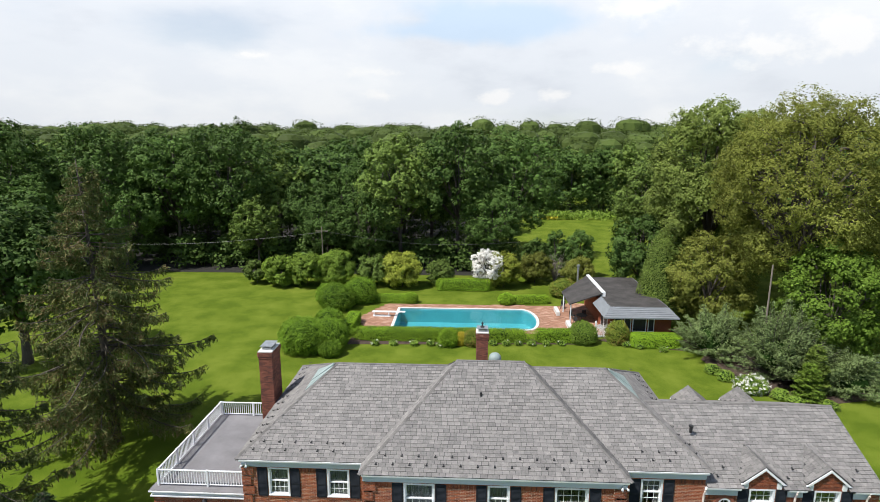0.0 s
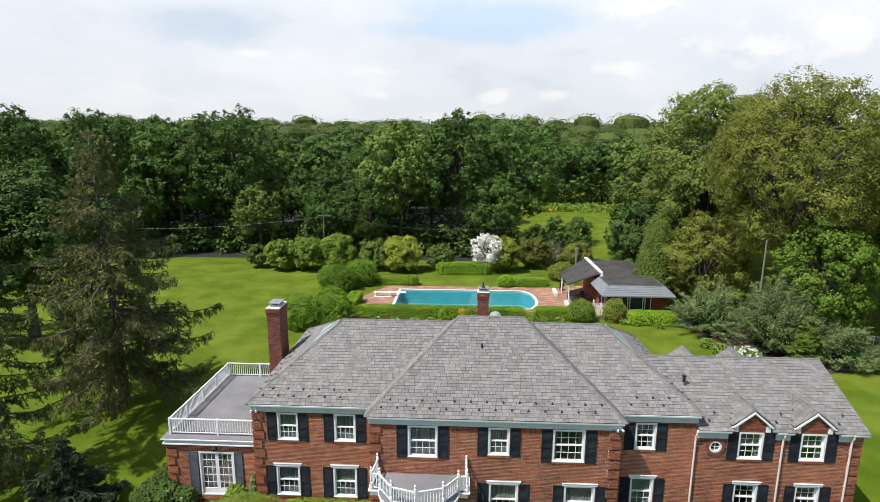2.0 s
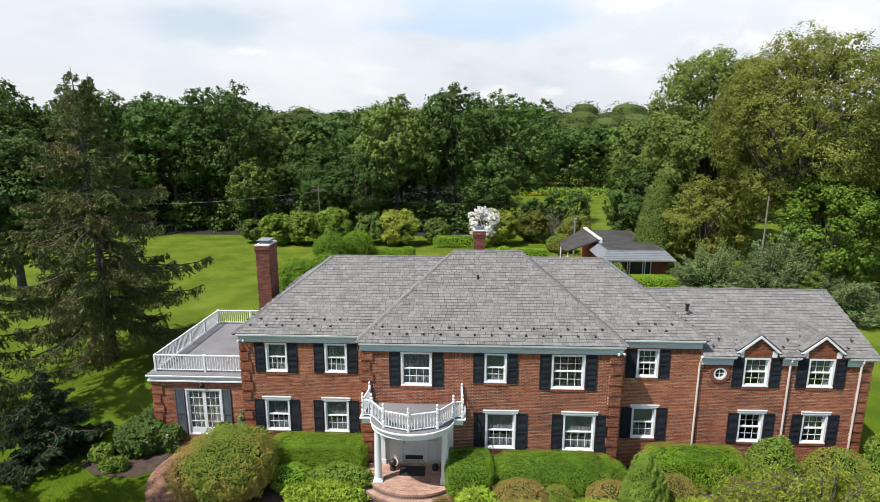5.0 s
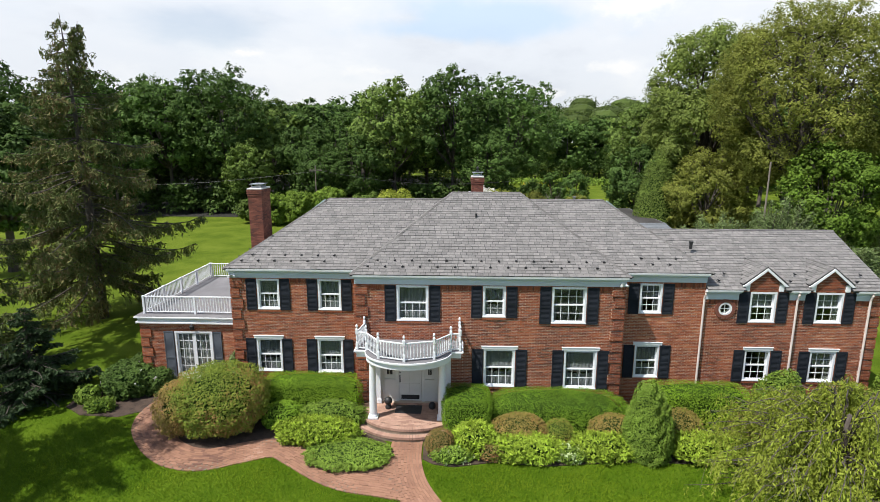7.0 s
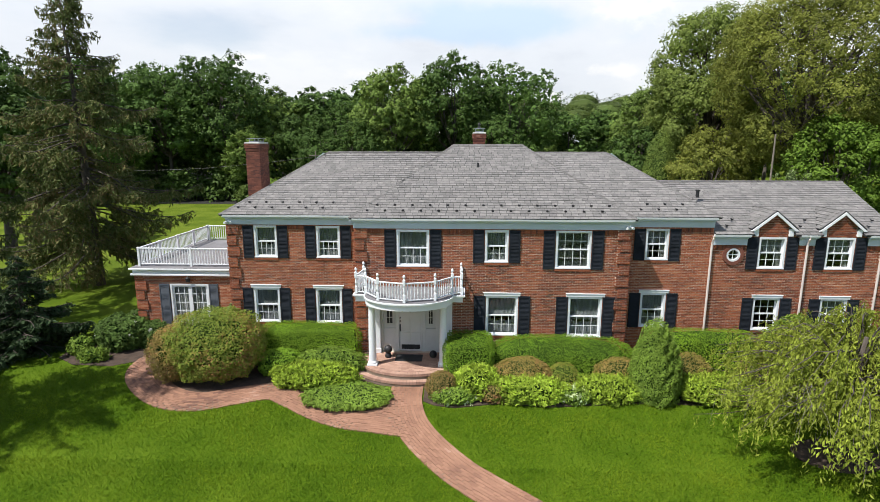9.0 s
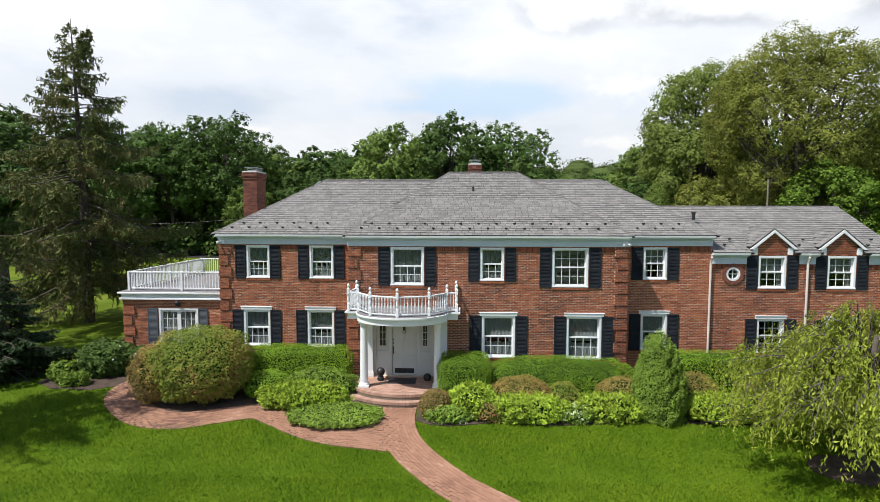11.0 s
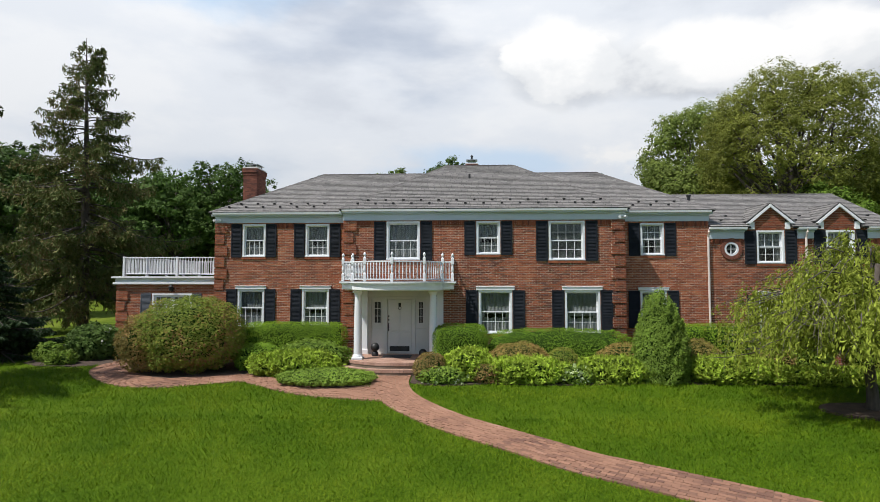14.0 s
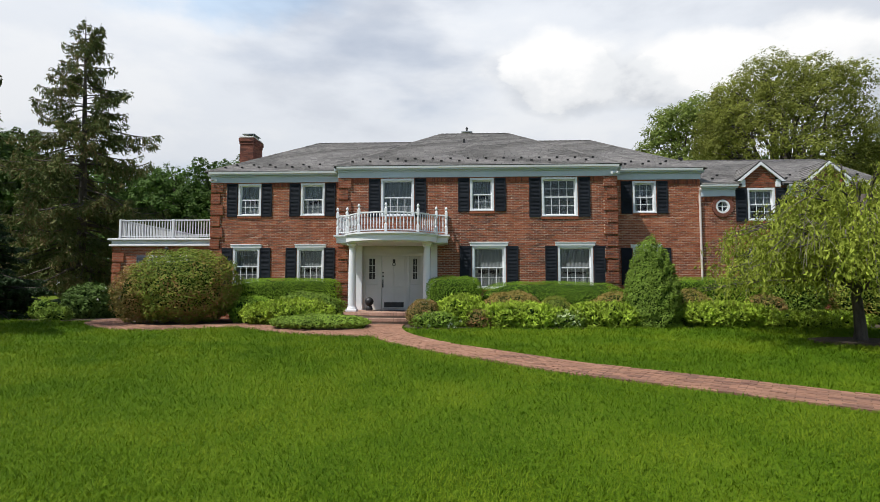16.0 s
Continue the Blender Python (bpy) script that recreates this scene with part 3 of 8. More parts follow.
bed("bed_front_east", [(-0.25, -2.6), (-0.22, -4.3), (0.2, -4.6), (0.95, -4.72), (2.4, -4.4), (4.3, -4.55), (5.5, -4.4), (7.2, -4.2), (8.9, -4.2), (11.0, -4.25), (14.0, -4.4), (18.5, -4.2), (18.8, 0.2), (0.8, 0.2)], "dark mulch planting bed before the house")
bed("bed_front_west", [(-3.1, 0.2), (-2.5, -2.4), (-1.5, -3.5), (-1.5, -4.45), (-1.9, -5.0), (-2.7, -5.2), (-3.5, -4.85), (-4.4, -4.0), (-5.2, -3.2), (-5.8, -3.05), (-7.3, -3.65), (-8.4, -4.2), (-9.3, -3.9), (-10.3, -3.1), (-11.0, -2.2), (-11.3, -1.0), (-10.8, 0.2), (-10.4, 1.2), (-8.8, 1.2), (-8.7, 0.2)], "dark mulch bed round the azalea", 0.016)
bed("bed_west", [(-12.5, 1.2), (-12.4, -1.2), (-13.3, -1.8), (-15.0, -1.7), (-16.1, -1.0), (-16.3, 0.3), (-15.6, 1.5), (-15.2, 3.4), (-13.5, 3.4), (-13.4, 1.2)], "dark mulch bed under shrubs", 0.014)
bed("bed_tree", ring(12.35, -7.0, 1.25, 0.85, 20), "round mulch bed under the weeping tree", fall(-6.5) + 0.03)
bed("bed_hedge", [(-10.6, 29.2), (-1.2, 29.6), (3.6, 29.9), (13.0, 30.3), (13.0, 31.6), (-10.6, 31.0)], "mulch strip before the hedge", 0.02)
bed("bed_pool_house", [(14.6, 31.6), (17.0, 30.3), (22.6, 29.0), (24.0, 30.0), (24.4, 36.0), (23.0, 35.2), (16.0, 32.4)], "mulch bed beside the pool house", 0.02)
bed("bed_east", [(23.0, 27.0), (24.0, 21.0), (27.0, 18.0), (33.0, 19.5), (33.0, 30.0), (26.0, 31.0)], "mulch bed under the junipers", 0.02)

# floor sheets of the wood, coloured near black to stand for tree shade
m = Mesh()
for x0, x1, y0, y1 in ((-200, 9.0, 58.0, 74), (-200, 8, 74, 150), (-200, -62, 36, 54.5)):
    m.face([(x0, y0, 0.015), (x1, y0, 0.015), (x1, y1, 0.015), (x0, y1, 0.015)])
tagged(part("woodland_floor", m, M_WOODSHADE), "near-black ground that stands in for shade under the trees", "ground", kind="structure")

# ---- house ----
house = thing("house", "two-storey red brick house with grey shingled hip roof and white trim", "house")
COURSE, BRICK, JOINT = 0.0677, 0.200, 0.0125
WALLS = []


def cells(x0, x1, z0, z1, holes):
    """The rectangles of a wall that its openings leave."""
    xs = sorted({x0, x1, *[min(max(h[i], x0), x1) for h in holes for i in (0, 1)]})
    out = []
    for a, b in zip(xs, xs[1:]):
        m = (a + b) / 2
        cut = sorted((h[2], h[3]) for h in holes if h[0] < m < h[1])
        z = z0
        for lo, hi in cut:
            if lo > z:
                out.append((a, b, z, lo))
            z = max(z, hi)
        if z < z1:
            out.append((a, b, z, z1))
    return out


def wall(x0, x1, z0, z1, y, holes=(), thick=0.26, axis="x", sign=1):
    """A brick wall's core in mortar; its bricks are laid at the end. axis y: x0..x1 runs along y and y is the x of the face."""
    m = Mesh()
    for a, b, lo, hi in cells(x0, x1, z0, z1, holes):
        if axis == "x":
            m.box(a, b, y + 0.004 * sign, y + thick * sign, lo, hi) if sign > 0 else m.box(a, b, y - thick, y - 0.004, lo, hi)
        else:
            m.box(y + 0.004, y + thick, a, b, lo, hi) if sign > 0 else m.box(y - thick, y - 0.004, a, b, lo, hi)
    ob = part("wall", m, M_MORTAR, house)
    WALLS.append((ob, x0, x1, z0, z1, y, holes, axis, sign))
    return ob


# windows: x0, x1, z0, z1, wall's face, head board, full bars, columns, blind
WINDOWS = [
    (-7.65, -6.68, 4.27, 5.64, 0.0, 0, 0, 4, 0.42), (-5.00, -4.00, 4.27, 5.64, 0.0, 0, 0, 4, 0.45),
    (-1.51, -0.19, 4.12, 5.64, -0.82, 0, 0, 4, 0.86), (2.04, 2.98, 4.32, 5.64, -0.82, 0, 0, 3, 0.45), (4.86, 6.26, 4.09, 5.64, -0.82, 0, 1, 4, 0.95),
    (8.66, 9.59, 4.31, 5.62, 0.0, 0, 1, 3, 0.5),
    (-7.82, -6.70, 1.40, 2.94, 0.0, 1, 0, 4, 0.5), (-5.12, -4.00, 1.38, 2.94, 0.0, 1, 0, 4, 0.5),
    (2.12, 3.43, 1.24, 2.93, -0.82, 1, 0, 4, 0.5), (5.46, 6.82, 1.22, 2.93, -0.82, 1, 0, 4, 0.55),
    (8.62, 9.66, 1.42, 2.90, 0.0, 1, 0, 3, 0.5),
    (13.22, 14.30, 3.98, 5.30, 0.0, 0, 1, 3, 0.5), (15.92, 17.02, 3.98, 5.30, 0.0, 0, 1, 3, 0.5),
    (13.26, 14.32, 1.34, 2.74, 0.0, 1, 1, 3, 0.0), (15.98, 17.05, 1.34, 2.72, 0.0, 1, 1, 3, 0.55),
]
OVAL = (12.23, 4.56, 0.31)
FRENCH = (-12.22, -10.43, 0.30, 2.72)
DOOR = (-2.30, 0.24, 0.42, 2.97)


def holes_at(y, x0, x1):
    return [(w[0], w[1], w[2], w[3]) for w in WINDOWS if w[4] == y and x0 < w[0] < x1]


MX0, MX1, MY1 = -8.80, 11.36, 9.7
BX0, BX1, BY = -3.22, 7.80, -0.82
WX1, WY1 = 18.55, 7.6
SX0, SY0, SY1 = -13.82, 1.30, 8.5
wall(MX0, BX0, 0, 5.70, 0.0, holes_at(0.0, MX0, BX0))
wall(BX1, MX1, 0, 5.70, 0.0, holes_at(0.0, BX1, MX1))
wall(BX0, BX1, 0, 5.70, BY, holes_at(BY, BX0, BX1) + [DOOR])
wall(BY + 0.26, 0.0, 0, 5.70, BX0, axis="y")
wall(BY + 0.26, 0.0, 0, 5.70, BX1, axis="y", sign=-1)
wall(0.26, MY1, 0, 5.70, MX0, axis="y")
wall(0.26, MY1, 0, 5.70, MX1, axis="y", sign=-1)
wall(MX0 + 0.26, MX1 - 0.26, 0, 5.70, MY1, sign=-1)
ov = (OVAL[0] - OVAL[2], OVAL[0] + OVAL[2], OVAL[1] - OVAL[2], OVAL[1] + OVAL[2])
wall(MX1, WX1, 0, 5.42, 0.0, holes_at(0.0, MX1, WX1) + [ov])
wall(0.26, WY1, 0, 5.42, WX1, axis="y", sign=-1)
wall(MX1, WX1 - 0.26, 0, 5.42, WY1, sign=-1)
wall(SX0, MX0, 0, 3.12, SY0, [FRENCH])
wall(SY0 + 0.26, SY1, 0, 3.12, SX0, axis="y")
wall(SX0 + 0.26, MX0, 0, 3.12, SY1, sign=-1)

# rooms behind the windows: floors and a dividing wall, indoor dimness in their colour
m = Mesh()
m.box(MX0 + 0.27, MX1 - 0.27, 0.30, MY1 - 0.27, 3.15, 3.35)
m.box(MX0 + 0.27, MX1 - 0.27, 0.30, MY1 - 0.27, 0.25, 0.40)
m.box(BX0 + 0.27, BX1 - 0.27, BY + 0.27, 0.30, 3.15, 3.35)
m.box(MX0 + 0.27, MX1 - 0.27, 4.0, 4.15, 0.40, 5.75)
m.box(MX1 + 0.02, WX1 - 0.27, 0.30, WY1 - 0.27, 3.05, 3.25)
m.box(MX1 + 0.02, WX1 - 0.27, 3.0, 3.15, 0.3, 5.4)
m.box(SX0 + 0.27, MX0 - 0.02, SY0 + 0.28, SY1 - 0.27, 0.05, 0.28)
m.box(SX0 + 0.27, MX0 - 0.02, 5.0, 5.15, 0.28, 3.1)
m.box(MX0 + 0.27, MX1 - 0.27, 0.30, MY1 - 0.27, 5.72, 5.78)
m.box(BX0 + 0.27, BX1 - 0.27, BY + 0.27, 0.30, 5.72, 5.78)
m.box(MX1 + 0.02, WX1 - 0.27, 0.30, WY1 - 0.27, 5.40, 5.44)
part("inner_floor", m, M_ROOM, house, "rooms behind the windows, coloured dark for the dim indoors")


def ring_frame(mesh, x0, x1, z0, z1, y0, y1, side, low, high):
    """A rectangular frame in one piece: the widths of its sides, foot and head."""
    outer = [(x0, z0), (x1, z0), (x1, z1), (x0, z1)]
    inner = [(x0 + side, z0 + low), (x1 - side, z0 + low), (x1 - side, z1 - high), (x0 + side, z1 - high)]
    k0 = len(mesh.v)
    mesh.v += [(x, y, z) for y in (y0, y1) for loop in (outer, inner) for x, z in loop]
    for k in range(4):
        n = (k + 1) % 4
        for f in ((k, n, 4 + n, 4 + k), (8 + n, 8 + k, 12 + k, 12 + n), (n, k, 8 + k, 8 + n), (4 + k, 4 + n, 12 + n, 12 + k)):
            mesh.f.append(tuple(k0 + v for v in f))


def sash(name, x0, x1, z0, z1, y, cols, rows, parent, bar=0.045, thin=0.018, paint=None, label=""):
    """A sash frame and its glazing bars."""
    m = Mesh()
    ring_frame(m, x0, x1, z0, z1, y, y + 0.045, bar, bar, bar)
    frame_ = part(name, m, paint or M_WHITE, parent, label)
    for i in range(1, cols):
        x = x0 + (x1 - x0) * i / cols
        m = Mesh()
        m.box(x - thin / 2, x + thin / 2, y + 0.008, y + 0.034, z0 + bar, z1 - bar)
        part("glazing_bar", m, paint or M_WHITE, parent)
    for i in range(1, rows):
        z = z0 + (z1 - z0) * i / rows
        m = Mesh()
        m.box(x0 + bar, x1 - bar, y + 0.010, y + 0.032, z - thin / 2, z + thin / 2)
        part("glazing_bar", m, paint or M_WHITE, parent)
    return frame_


def louvre_shutter(x0, x1, z0, z1, y, paint=None):
    m = Mesh()
    s = 0.055
    m.box(x0, x0 + s, y - 0.045, y - 0.004, z0, z1, 0.005)
    m.box(x1 - s, x1, y - 0.045, y - 0.004, z0, z1, 0.005)
    mid = z0 + (z1 - z0) * 0.46
    for a, b in ((z0, z0 + 0.09), (mid - 0.04, mid + 0.04), (z1 - 0.07, z1)):
        m.box(x0 + s, x1 - s, y - 0.042, y - 0.006, a, b)
    for lo, hi in ((z0 + 0.09, mid - 0.04), (mid + 0.04, z1 - 0.07)):
        n = int((hi - lo) / 0.052)
        for i in range(n):
            z = lo + (hi - lo) * i / n
            d = (hi - lo) / n
            m.face([(x0 + s, y - 0.040, z), (x1 - s, y - 0.040, z), (x1 - s, y - 0.012, z + d * 1.15), (x0 + s, y - 0.012, z + d * 1.15)])
    m.box(x0 + s, x1 - s, y - 0.010, y - 0.004, z0 + 0.05, z1 - 0.05)
    part("shutter", m, paint or M_SHUTTER, house, "grey louvred wooden shutter" if paint else "black louvred wooden shutter")


def window(w):
    x0, x1, z0, z1, y, head, bars, cols, blind = w
    deep = y + 0.075
    fr = Mesh()
    c = 0.075
    ring_frame(fr, x0, x1, z0, z1, y - 0.012, y + 0.17, c, 0.06, c)
    win = part("window", fr, M_WHITE, house, "white double-hung sash window")
    mid = z0 + (z1 - z0) * 0.50
    sash("upper_sash", x0 + c, x1 - c, mid - 0.02, z1 - c, deep + 0.03, cols if bars else 1, 2 if bars else 1, win)
    sash("lower_sash", x0 + c, x1 - c, z0 + 0.06, mid + 0.025, deep - 0.02, cols, 2, win)
    m = Mesh()
    m.box(x0 - 0.01, x1 + 0.01, y - 0.045, y - 0.013, z0, z0 + 0.05, 0.005)
    part("window_sill", m, M_WHITE, win)
    for a, b, yy in ((mid + 0.02, z1 - c - 0.04, deep + 0.05), (z0 + 0.10, mid - 0.02, deep)):
        p = Mesh()
        p.box(x0 + c + 0.04, x1 - c - 0.04, yy, yy + 0.005, a, b)
        ob = part("pane", p, M_GLASS, win)
        ob.visible_shadow = False
    if blind:
        p = Mesh()
        zb = z1 - c - (z1 - z0) * blind
        n = 40
        if blind > 0.9:
            for k in range(int((z1 - c - zb) / 0.045)):
                z = z1 - c - 0.045 * k
                p.face([(x0 + c, deep + 0.075, z - 0.012), (x1 - c, deep + 0.075, z - 0.012), (x1 - c, deep + 0.105, z - 0.045), (x0 + c, deep + 0.105, z - 0.045)])
        else:
            k0 = len(p.v)
            for k in range(n + 1):
                x = x0 + c + (x1 - x0 - 2 * c) * k / n
                yy = deep + 0.10 + 0.012 * math.sin(k * 1.3)
                p.v += [(x, yy, zb), (x, yy, z1 - c)]
            for k in range(n):
                p.f.append((k0 + 2 * k, k0 + 2 * k + 2, k0 + 2 * k + 3, k0 + 2 * k + 1))
        part("blind", p, M_BLIND, win, "grey blind behind the upper sash")
        # half curtain behind the lower sash
        if not bars and blind < 0.9:
            q = Mesh()
            zt = z0 + 0.06 + (mid - z0) * 0.62
            for k in range(31):
                x = x0 + c + (x1 - x0 - 2 * c) * k / 30
                yy = deep + 0.12 + 0.014 * math.sin(k * 1.9)
                q.v += [(x, yy, z0 + 0.05), (x, yy, zt + 0.05 * abs(math.sin(k * math.pi / 10)))]
            q.f = [(2 * k, 2 * k + 2, 2 * k + 3, 2 * k + 1) for k in range(30)]
            part("half_curtain", q, M_BLIND, win, "thin grey half curtain")
        # side curtains
        for a, b in ((x0 + c, x0 + c + 0.16), (x1 - c - 0.16, x1 - c)):
            q = Mesh()
            k0 = len(q.v)
            for k in range(15):
                x = a + (b - a) * k / 14
                yy = deep + 0.15 + 0.02 * math.sin(k * 1.7)
                q.v += [(x, yy, z0 + 0.05), (x, yy, z1 - c)]
            for k in range(14):
                q.f.append((k0 + 2 * k, k0 + 2 * k + 2, k0 + 2 * k + 3, k0 + 2 * k + 1))
            part("curtain", q, M_CURTAIN, win, "pale curtain drawn to the side")
    if head:
        h = Mesh()
        h.box(x0 - 0.09, x1 + 0.09, y - 0.05, y - 0.003, z1, z1 + 0.12, 0.01)
        h.box(x0 - 0.11, x1 + 0.11, y - 0.075, y - 0.003, z1 + 0.12, z1 + 0.145, 0.006)
        part("head_board", h, M_WHITE, win)
    # sill of bricks on edge
    n = max(4, round((x1 - x0 + 0.06) / 0.075))
    step = (x1 - x0 + 0.06) / n
    s = Mesh()
    s.box(x0 - 0.026, x0 - 0.034 + step, y - 0.035, y + 0.05, z0 - 0.10, z0 - 0.003, 0.004)
    first = part("sill_brick", s, M_BRICK, win)
    for k in range(1, n):
        b = part("sill_brick", first.data, M_BRICK, win)
        b.location = (step * k, 0, 0)
    wd = 0.44 if x1 - x0 < 1.2 else 0.46
    louvre_shutter(x0 - wd - 0.03, x0 - 0.03, z0 - 0.02, z1 + 0.0, y)
    louvre_shutter(x1 + 0.03, x1 + wd + 0.03, z0 - 0.02, z1 + 0.0, y)


for w in WINDOWS:
    window(w)


# round window
def round_frame(r0, r1, y0, y1, n=28):
    m = Mesh()
    for k in range(n):
        a, b = 2 * math.pi * k / n, 2 * math.pi * (k + 1) / n
        q = [(OVAL[0] + r * math.cos(w), OVAL[1] + r * math.sin(w)) for r, w in ((r0, a), (r1, a), (r1, b), (r0, b))]
        k0 = len(m.v)
        m.v += [(x, y0, z) for x, z in q] + [(x, y1, z) for x, z in q]
        for f in ((0, 1, 2, 3), (7, 6, 5, 4), (0, 4, 5, 1), (1, 5, 6, 2), (2, 6, 7, 3), (3, 7, 4, 0)):
            m.f.append(tuple(k0 + j for j in f))
    return m


rw = part("window", round_frame(0.205, 0.278, -0.03, 0.2), M_WHITE, house, "small round white window with four panes")
m = Mesh()
m.box(OVAL[0] - 0.012, OVAL[0] + 0.012, 0.02, 0.05, OVAL[1] - 0.21, OVAL[1] + 0.21)
m.box(OVAL[0] - 0.21, OVAL[0] + 0.21, 0.022, 0.048, OVAL[1] - 0.012, OVAL[1] + 0.012)
part("glazing_bar", m, M_WHITE, rw)
m = Mesh()
m.prism([(0.22 * math.cos(k * 0.3142), 0.22 * math.sin(k * 0.3142)) for k in range(20)], 0, 0.005)
m.v = [(OVAL[0] + x, 0.06 - z, OVAL[1] + y) for x, y, z in m.v]
part("pane", m, M_GLASS, rw).visible_shadow = False
m = Mesh()
m.box(0.283, 0.43, -0.045, 0.06, -0.043, 0.043, 0.004)
first = None
for k in range(24):
    b = part("ring_brick", m if first is None else first.data, M_SOOT, rw)
    first = first or b
    b.location, b.rotation_euler = (OVAL[0], 0, OVAL[1]), (0, k * math.pi / 12, 0)


# cornices: frieze, bed mould, gutter along a run of eave
def cornice(x0, x1, y, z_low, z_top, out=0.2, name="cornice"):
    m = Mesh()
    m.box(x0, x1, y - 0.035, y + 0.02, z_low, z_top - 0.13, 0.006)
    m.box(x0 - 0.02, x1 + 0.02, y - 0.075, y + 0.02, z_top - 0.19, z_top - 0.12, 0.012)
    m.box(x0 - 0.04, x1 + 0.04, y - out + 0.03, y + 0.02, z_top - 0.125, z_top - 0.085)
    part(name, m, M_FRIEZE, house, "pale blue-grey painted frieze and soffit")
    q = Mesh()
    prof = [(-out + 0.05, z_top - 0.10), (-out - 0.02, z_top - 0.07), (-out - 0.03, z_top), (-out + 0.09, z_top), (-out + 0.09, z_top - 0.10)]
    k0, n = len(q.v), len(prof)
    for x in (x0 - 0.05, x1 + 0.05):
        q.v += [(x, y + a, z) for a, z in prof]
    for i in range(n):
        j = (i + 1) % n
        q.f.append((i, j, n + j, n + i))
    q.f += [tuple(range(n)), tuple(n + i for i in reversed(range(n)))]
    part("gutter", q, M_WHITE, house, "white metal gutter")


def side_cornice(x, y0, y1, z_low, z_top, sign, out=0.2):
    m = Mesh()
    a, b = sorted((x, x + sign * 0.035))
    m.box(a, b, y0, y1, z_low, z_top - 0.13, 0.006)
    a, b = sorted((x, x + sign * out))
    m.box(a, b, y0, y1, z_top - 0.125, z_top - 0.01, 0.01)
    part("cornice", m, M_FRIEZE, house)


ZE = 6.10
cornice(MX0, BX0 - 0.1, 0.0, 5.68, ZE)
cornice(BX1 + 0.1, MX1, 0.0, 5.68, ZE)
cornice(BX0, BX1, BY, 5.68, ZE)
side_cornice(MX0, 0.0, MY1, 5.68, ZE, -1)
side_cornice(MX1, 0.0, MY1, 5.68, ZE, 1)
side_cornice(BX0, BY, 0.0, 5.68, ZE, -1)
side_cornice(BX1, BY, 0.0, 5.68, ZE, 1)
for a, b in ((MX1 + 0.02, 12.74), (14.80, 15.44), (17.50, WX1 + 0.05)):
    cornice(a, b, 0.0, 4.97, 5.42)

# soldier course under the frieze
m = Mesh()
for x0, x1, y, z in ((MX0 + 0.6, BX0, 0.0, 5.57), (BX0, BX1, BY, 5.57), (BX1, MX1, 0.0, 5.57), (MX1 + 0.1, 12.74, 0.0, 4.86), (14.8, 15.44, 0.0, 4.86), (17.5, WX1, 0.0, 4.86)):
    x = x0
    while x + 0.07 < x1:
        if not any(w[0] - 0.47 < x < w[1] + 0.42 and w[4] == y and w[2] < z < w[3] + 0.1 for w in WINDOWS):
            m.box(x, x + 0.062, y - 0.02, y + 0.03, z - 0.09, z + 0.11, 0.004)
        x += 0.072
tagged(part("soldier_course", m, M_BRICK, house), "upright header bricks under the frieze", kind="stuff")


# ---- roofs ----
SLATES = []


def roof_plane(pts):
    """A sloping roof board; shingles are laid on it at the end. pts: eave left, eave right, then up round."""
    m = Mesh()
    m.slab([(x, y, z - 0.02) for x, y, z in pts], 0.05)
    ob = part("roof", m, M_FELT, house, "grey shingled roof slope")
    SLATES.append((ob, [Vector(p) for p in pts]))
    return ob


EX0, EX1, EY0, EY1 = MX0 - 0.2, MX1 + 0.2, -0.20, 9.9
RX0, RX1, RY, RZ = -5.49, 8.08, 4.72, 8.60
ZR = 6.12
roof_plane([(EX0, EY0, ZR), (EX1, EY0, ZR), (RX1, RY, RZ), (RX0, RY, RZ)])
roof_plane([(EX1, EY1, ZR), (EX0, EY1, ZR), (RX0, RY, RZ), (RX1, RY, RZ)])
roof_plane([(EX0, EY1, ZR), (EX0, EY0, ZR), (RX0, RY, RZ)])
roof_plane([(EX1, EY0, ZR), (EX1, EY1, ZR), (RX1, RY, RZ)])
# bay roof, a little above the main slope
CX0, CX1, CY, TX0, TX1, TY, TZ = BX0 - 0.16, BX1 + 0.16, -1.05, 0.69, 3.99, 4.53, 8.96
roof_plane([(CX0, CY, ZR), (CX1, CY, ZR), (TX1, TY, TZ), (TX0, TY, TZ)])
bw = 0.62
roof_plane([(CX0 - 0.02, EY0 + 0.1, ZR - 0.02), (CX0, CY, ZR), (TX0, TY, TZ), (TX0 - bw, TY, TZ - 0.44)])
roof_plane([(CX1, CY, ZR), (CX1 + 0.02, EY0 + 0.1, ZR - 0.02), (TX1 + bw, TY, TZ - 0.44), (TX1, TY, TZ)])
roof_plane([(TX1 + 0.75, 5.65, 8.13), (TX0 - 0.75, 5.65, 8.13), (TX0, TY, TZ), (TX1, TY, TZ)])
roof_plane([(TX0 - bw, TY, TZ - 0.44), (TX0, TY, TZ), (TX0 - 0.75, 5.65, 8.13)])
roof_plane([(TX1, TY, TZ), (TX1 + bw, TY, TZ - 0.44), (TX1 + 0.75, 5.65, 8.13)])
# wing roof
VX1, VY0, VY1, VRY, VRZ, VZ = WX1 + 0.18, -0.22, 7.82, 3.8, 7.31, 5.44
VS = (VRZ - VZ) / (VRY - VY0)
roof_plane([(MX1 - 0.1, 0.01, VZ + (0.01 - VY0) * VS), (VX1, 0.01, VZ + (0.01 - VY0) * VS), (VX1, VRY, VRZ), (MX1 - 2.6, VRY, VRZ)])
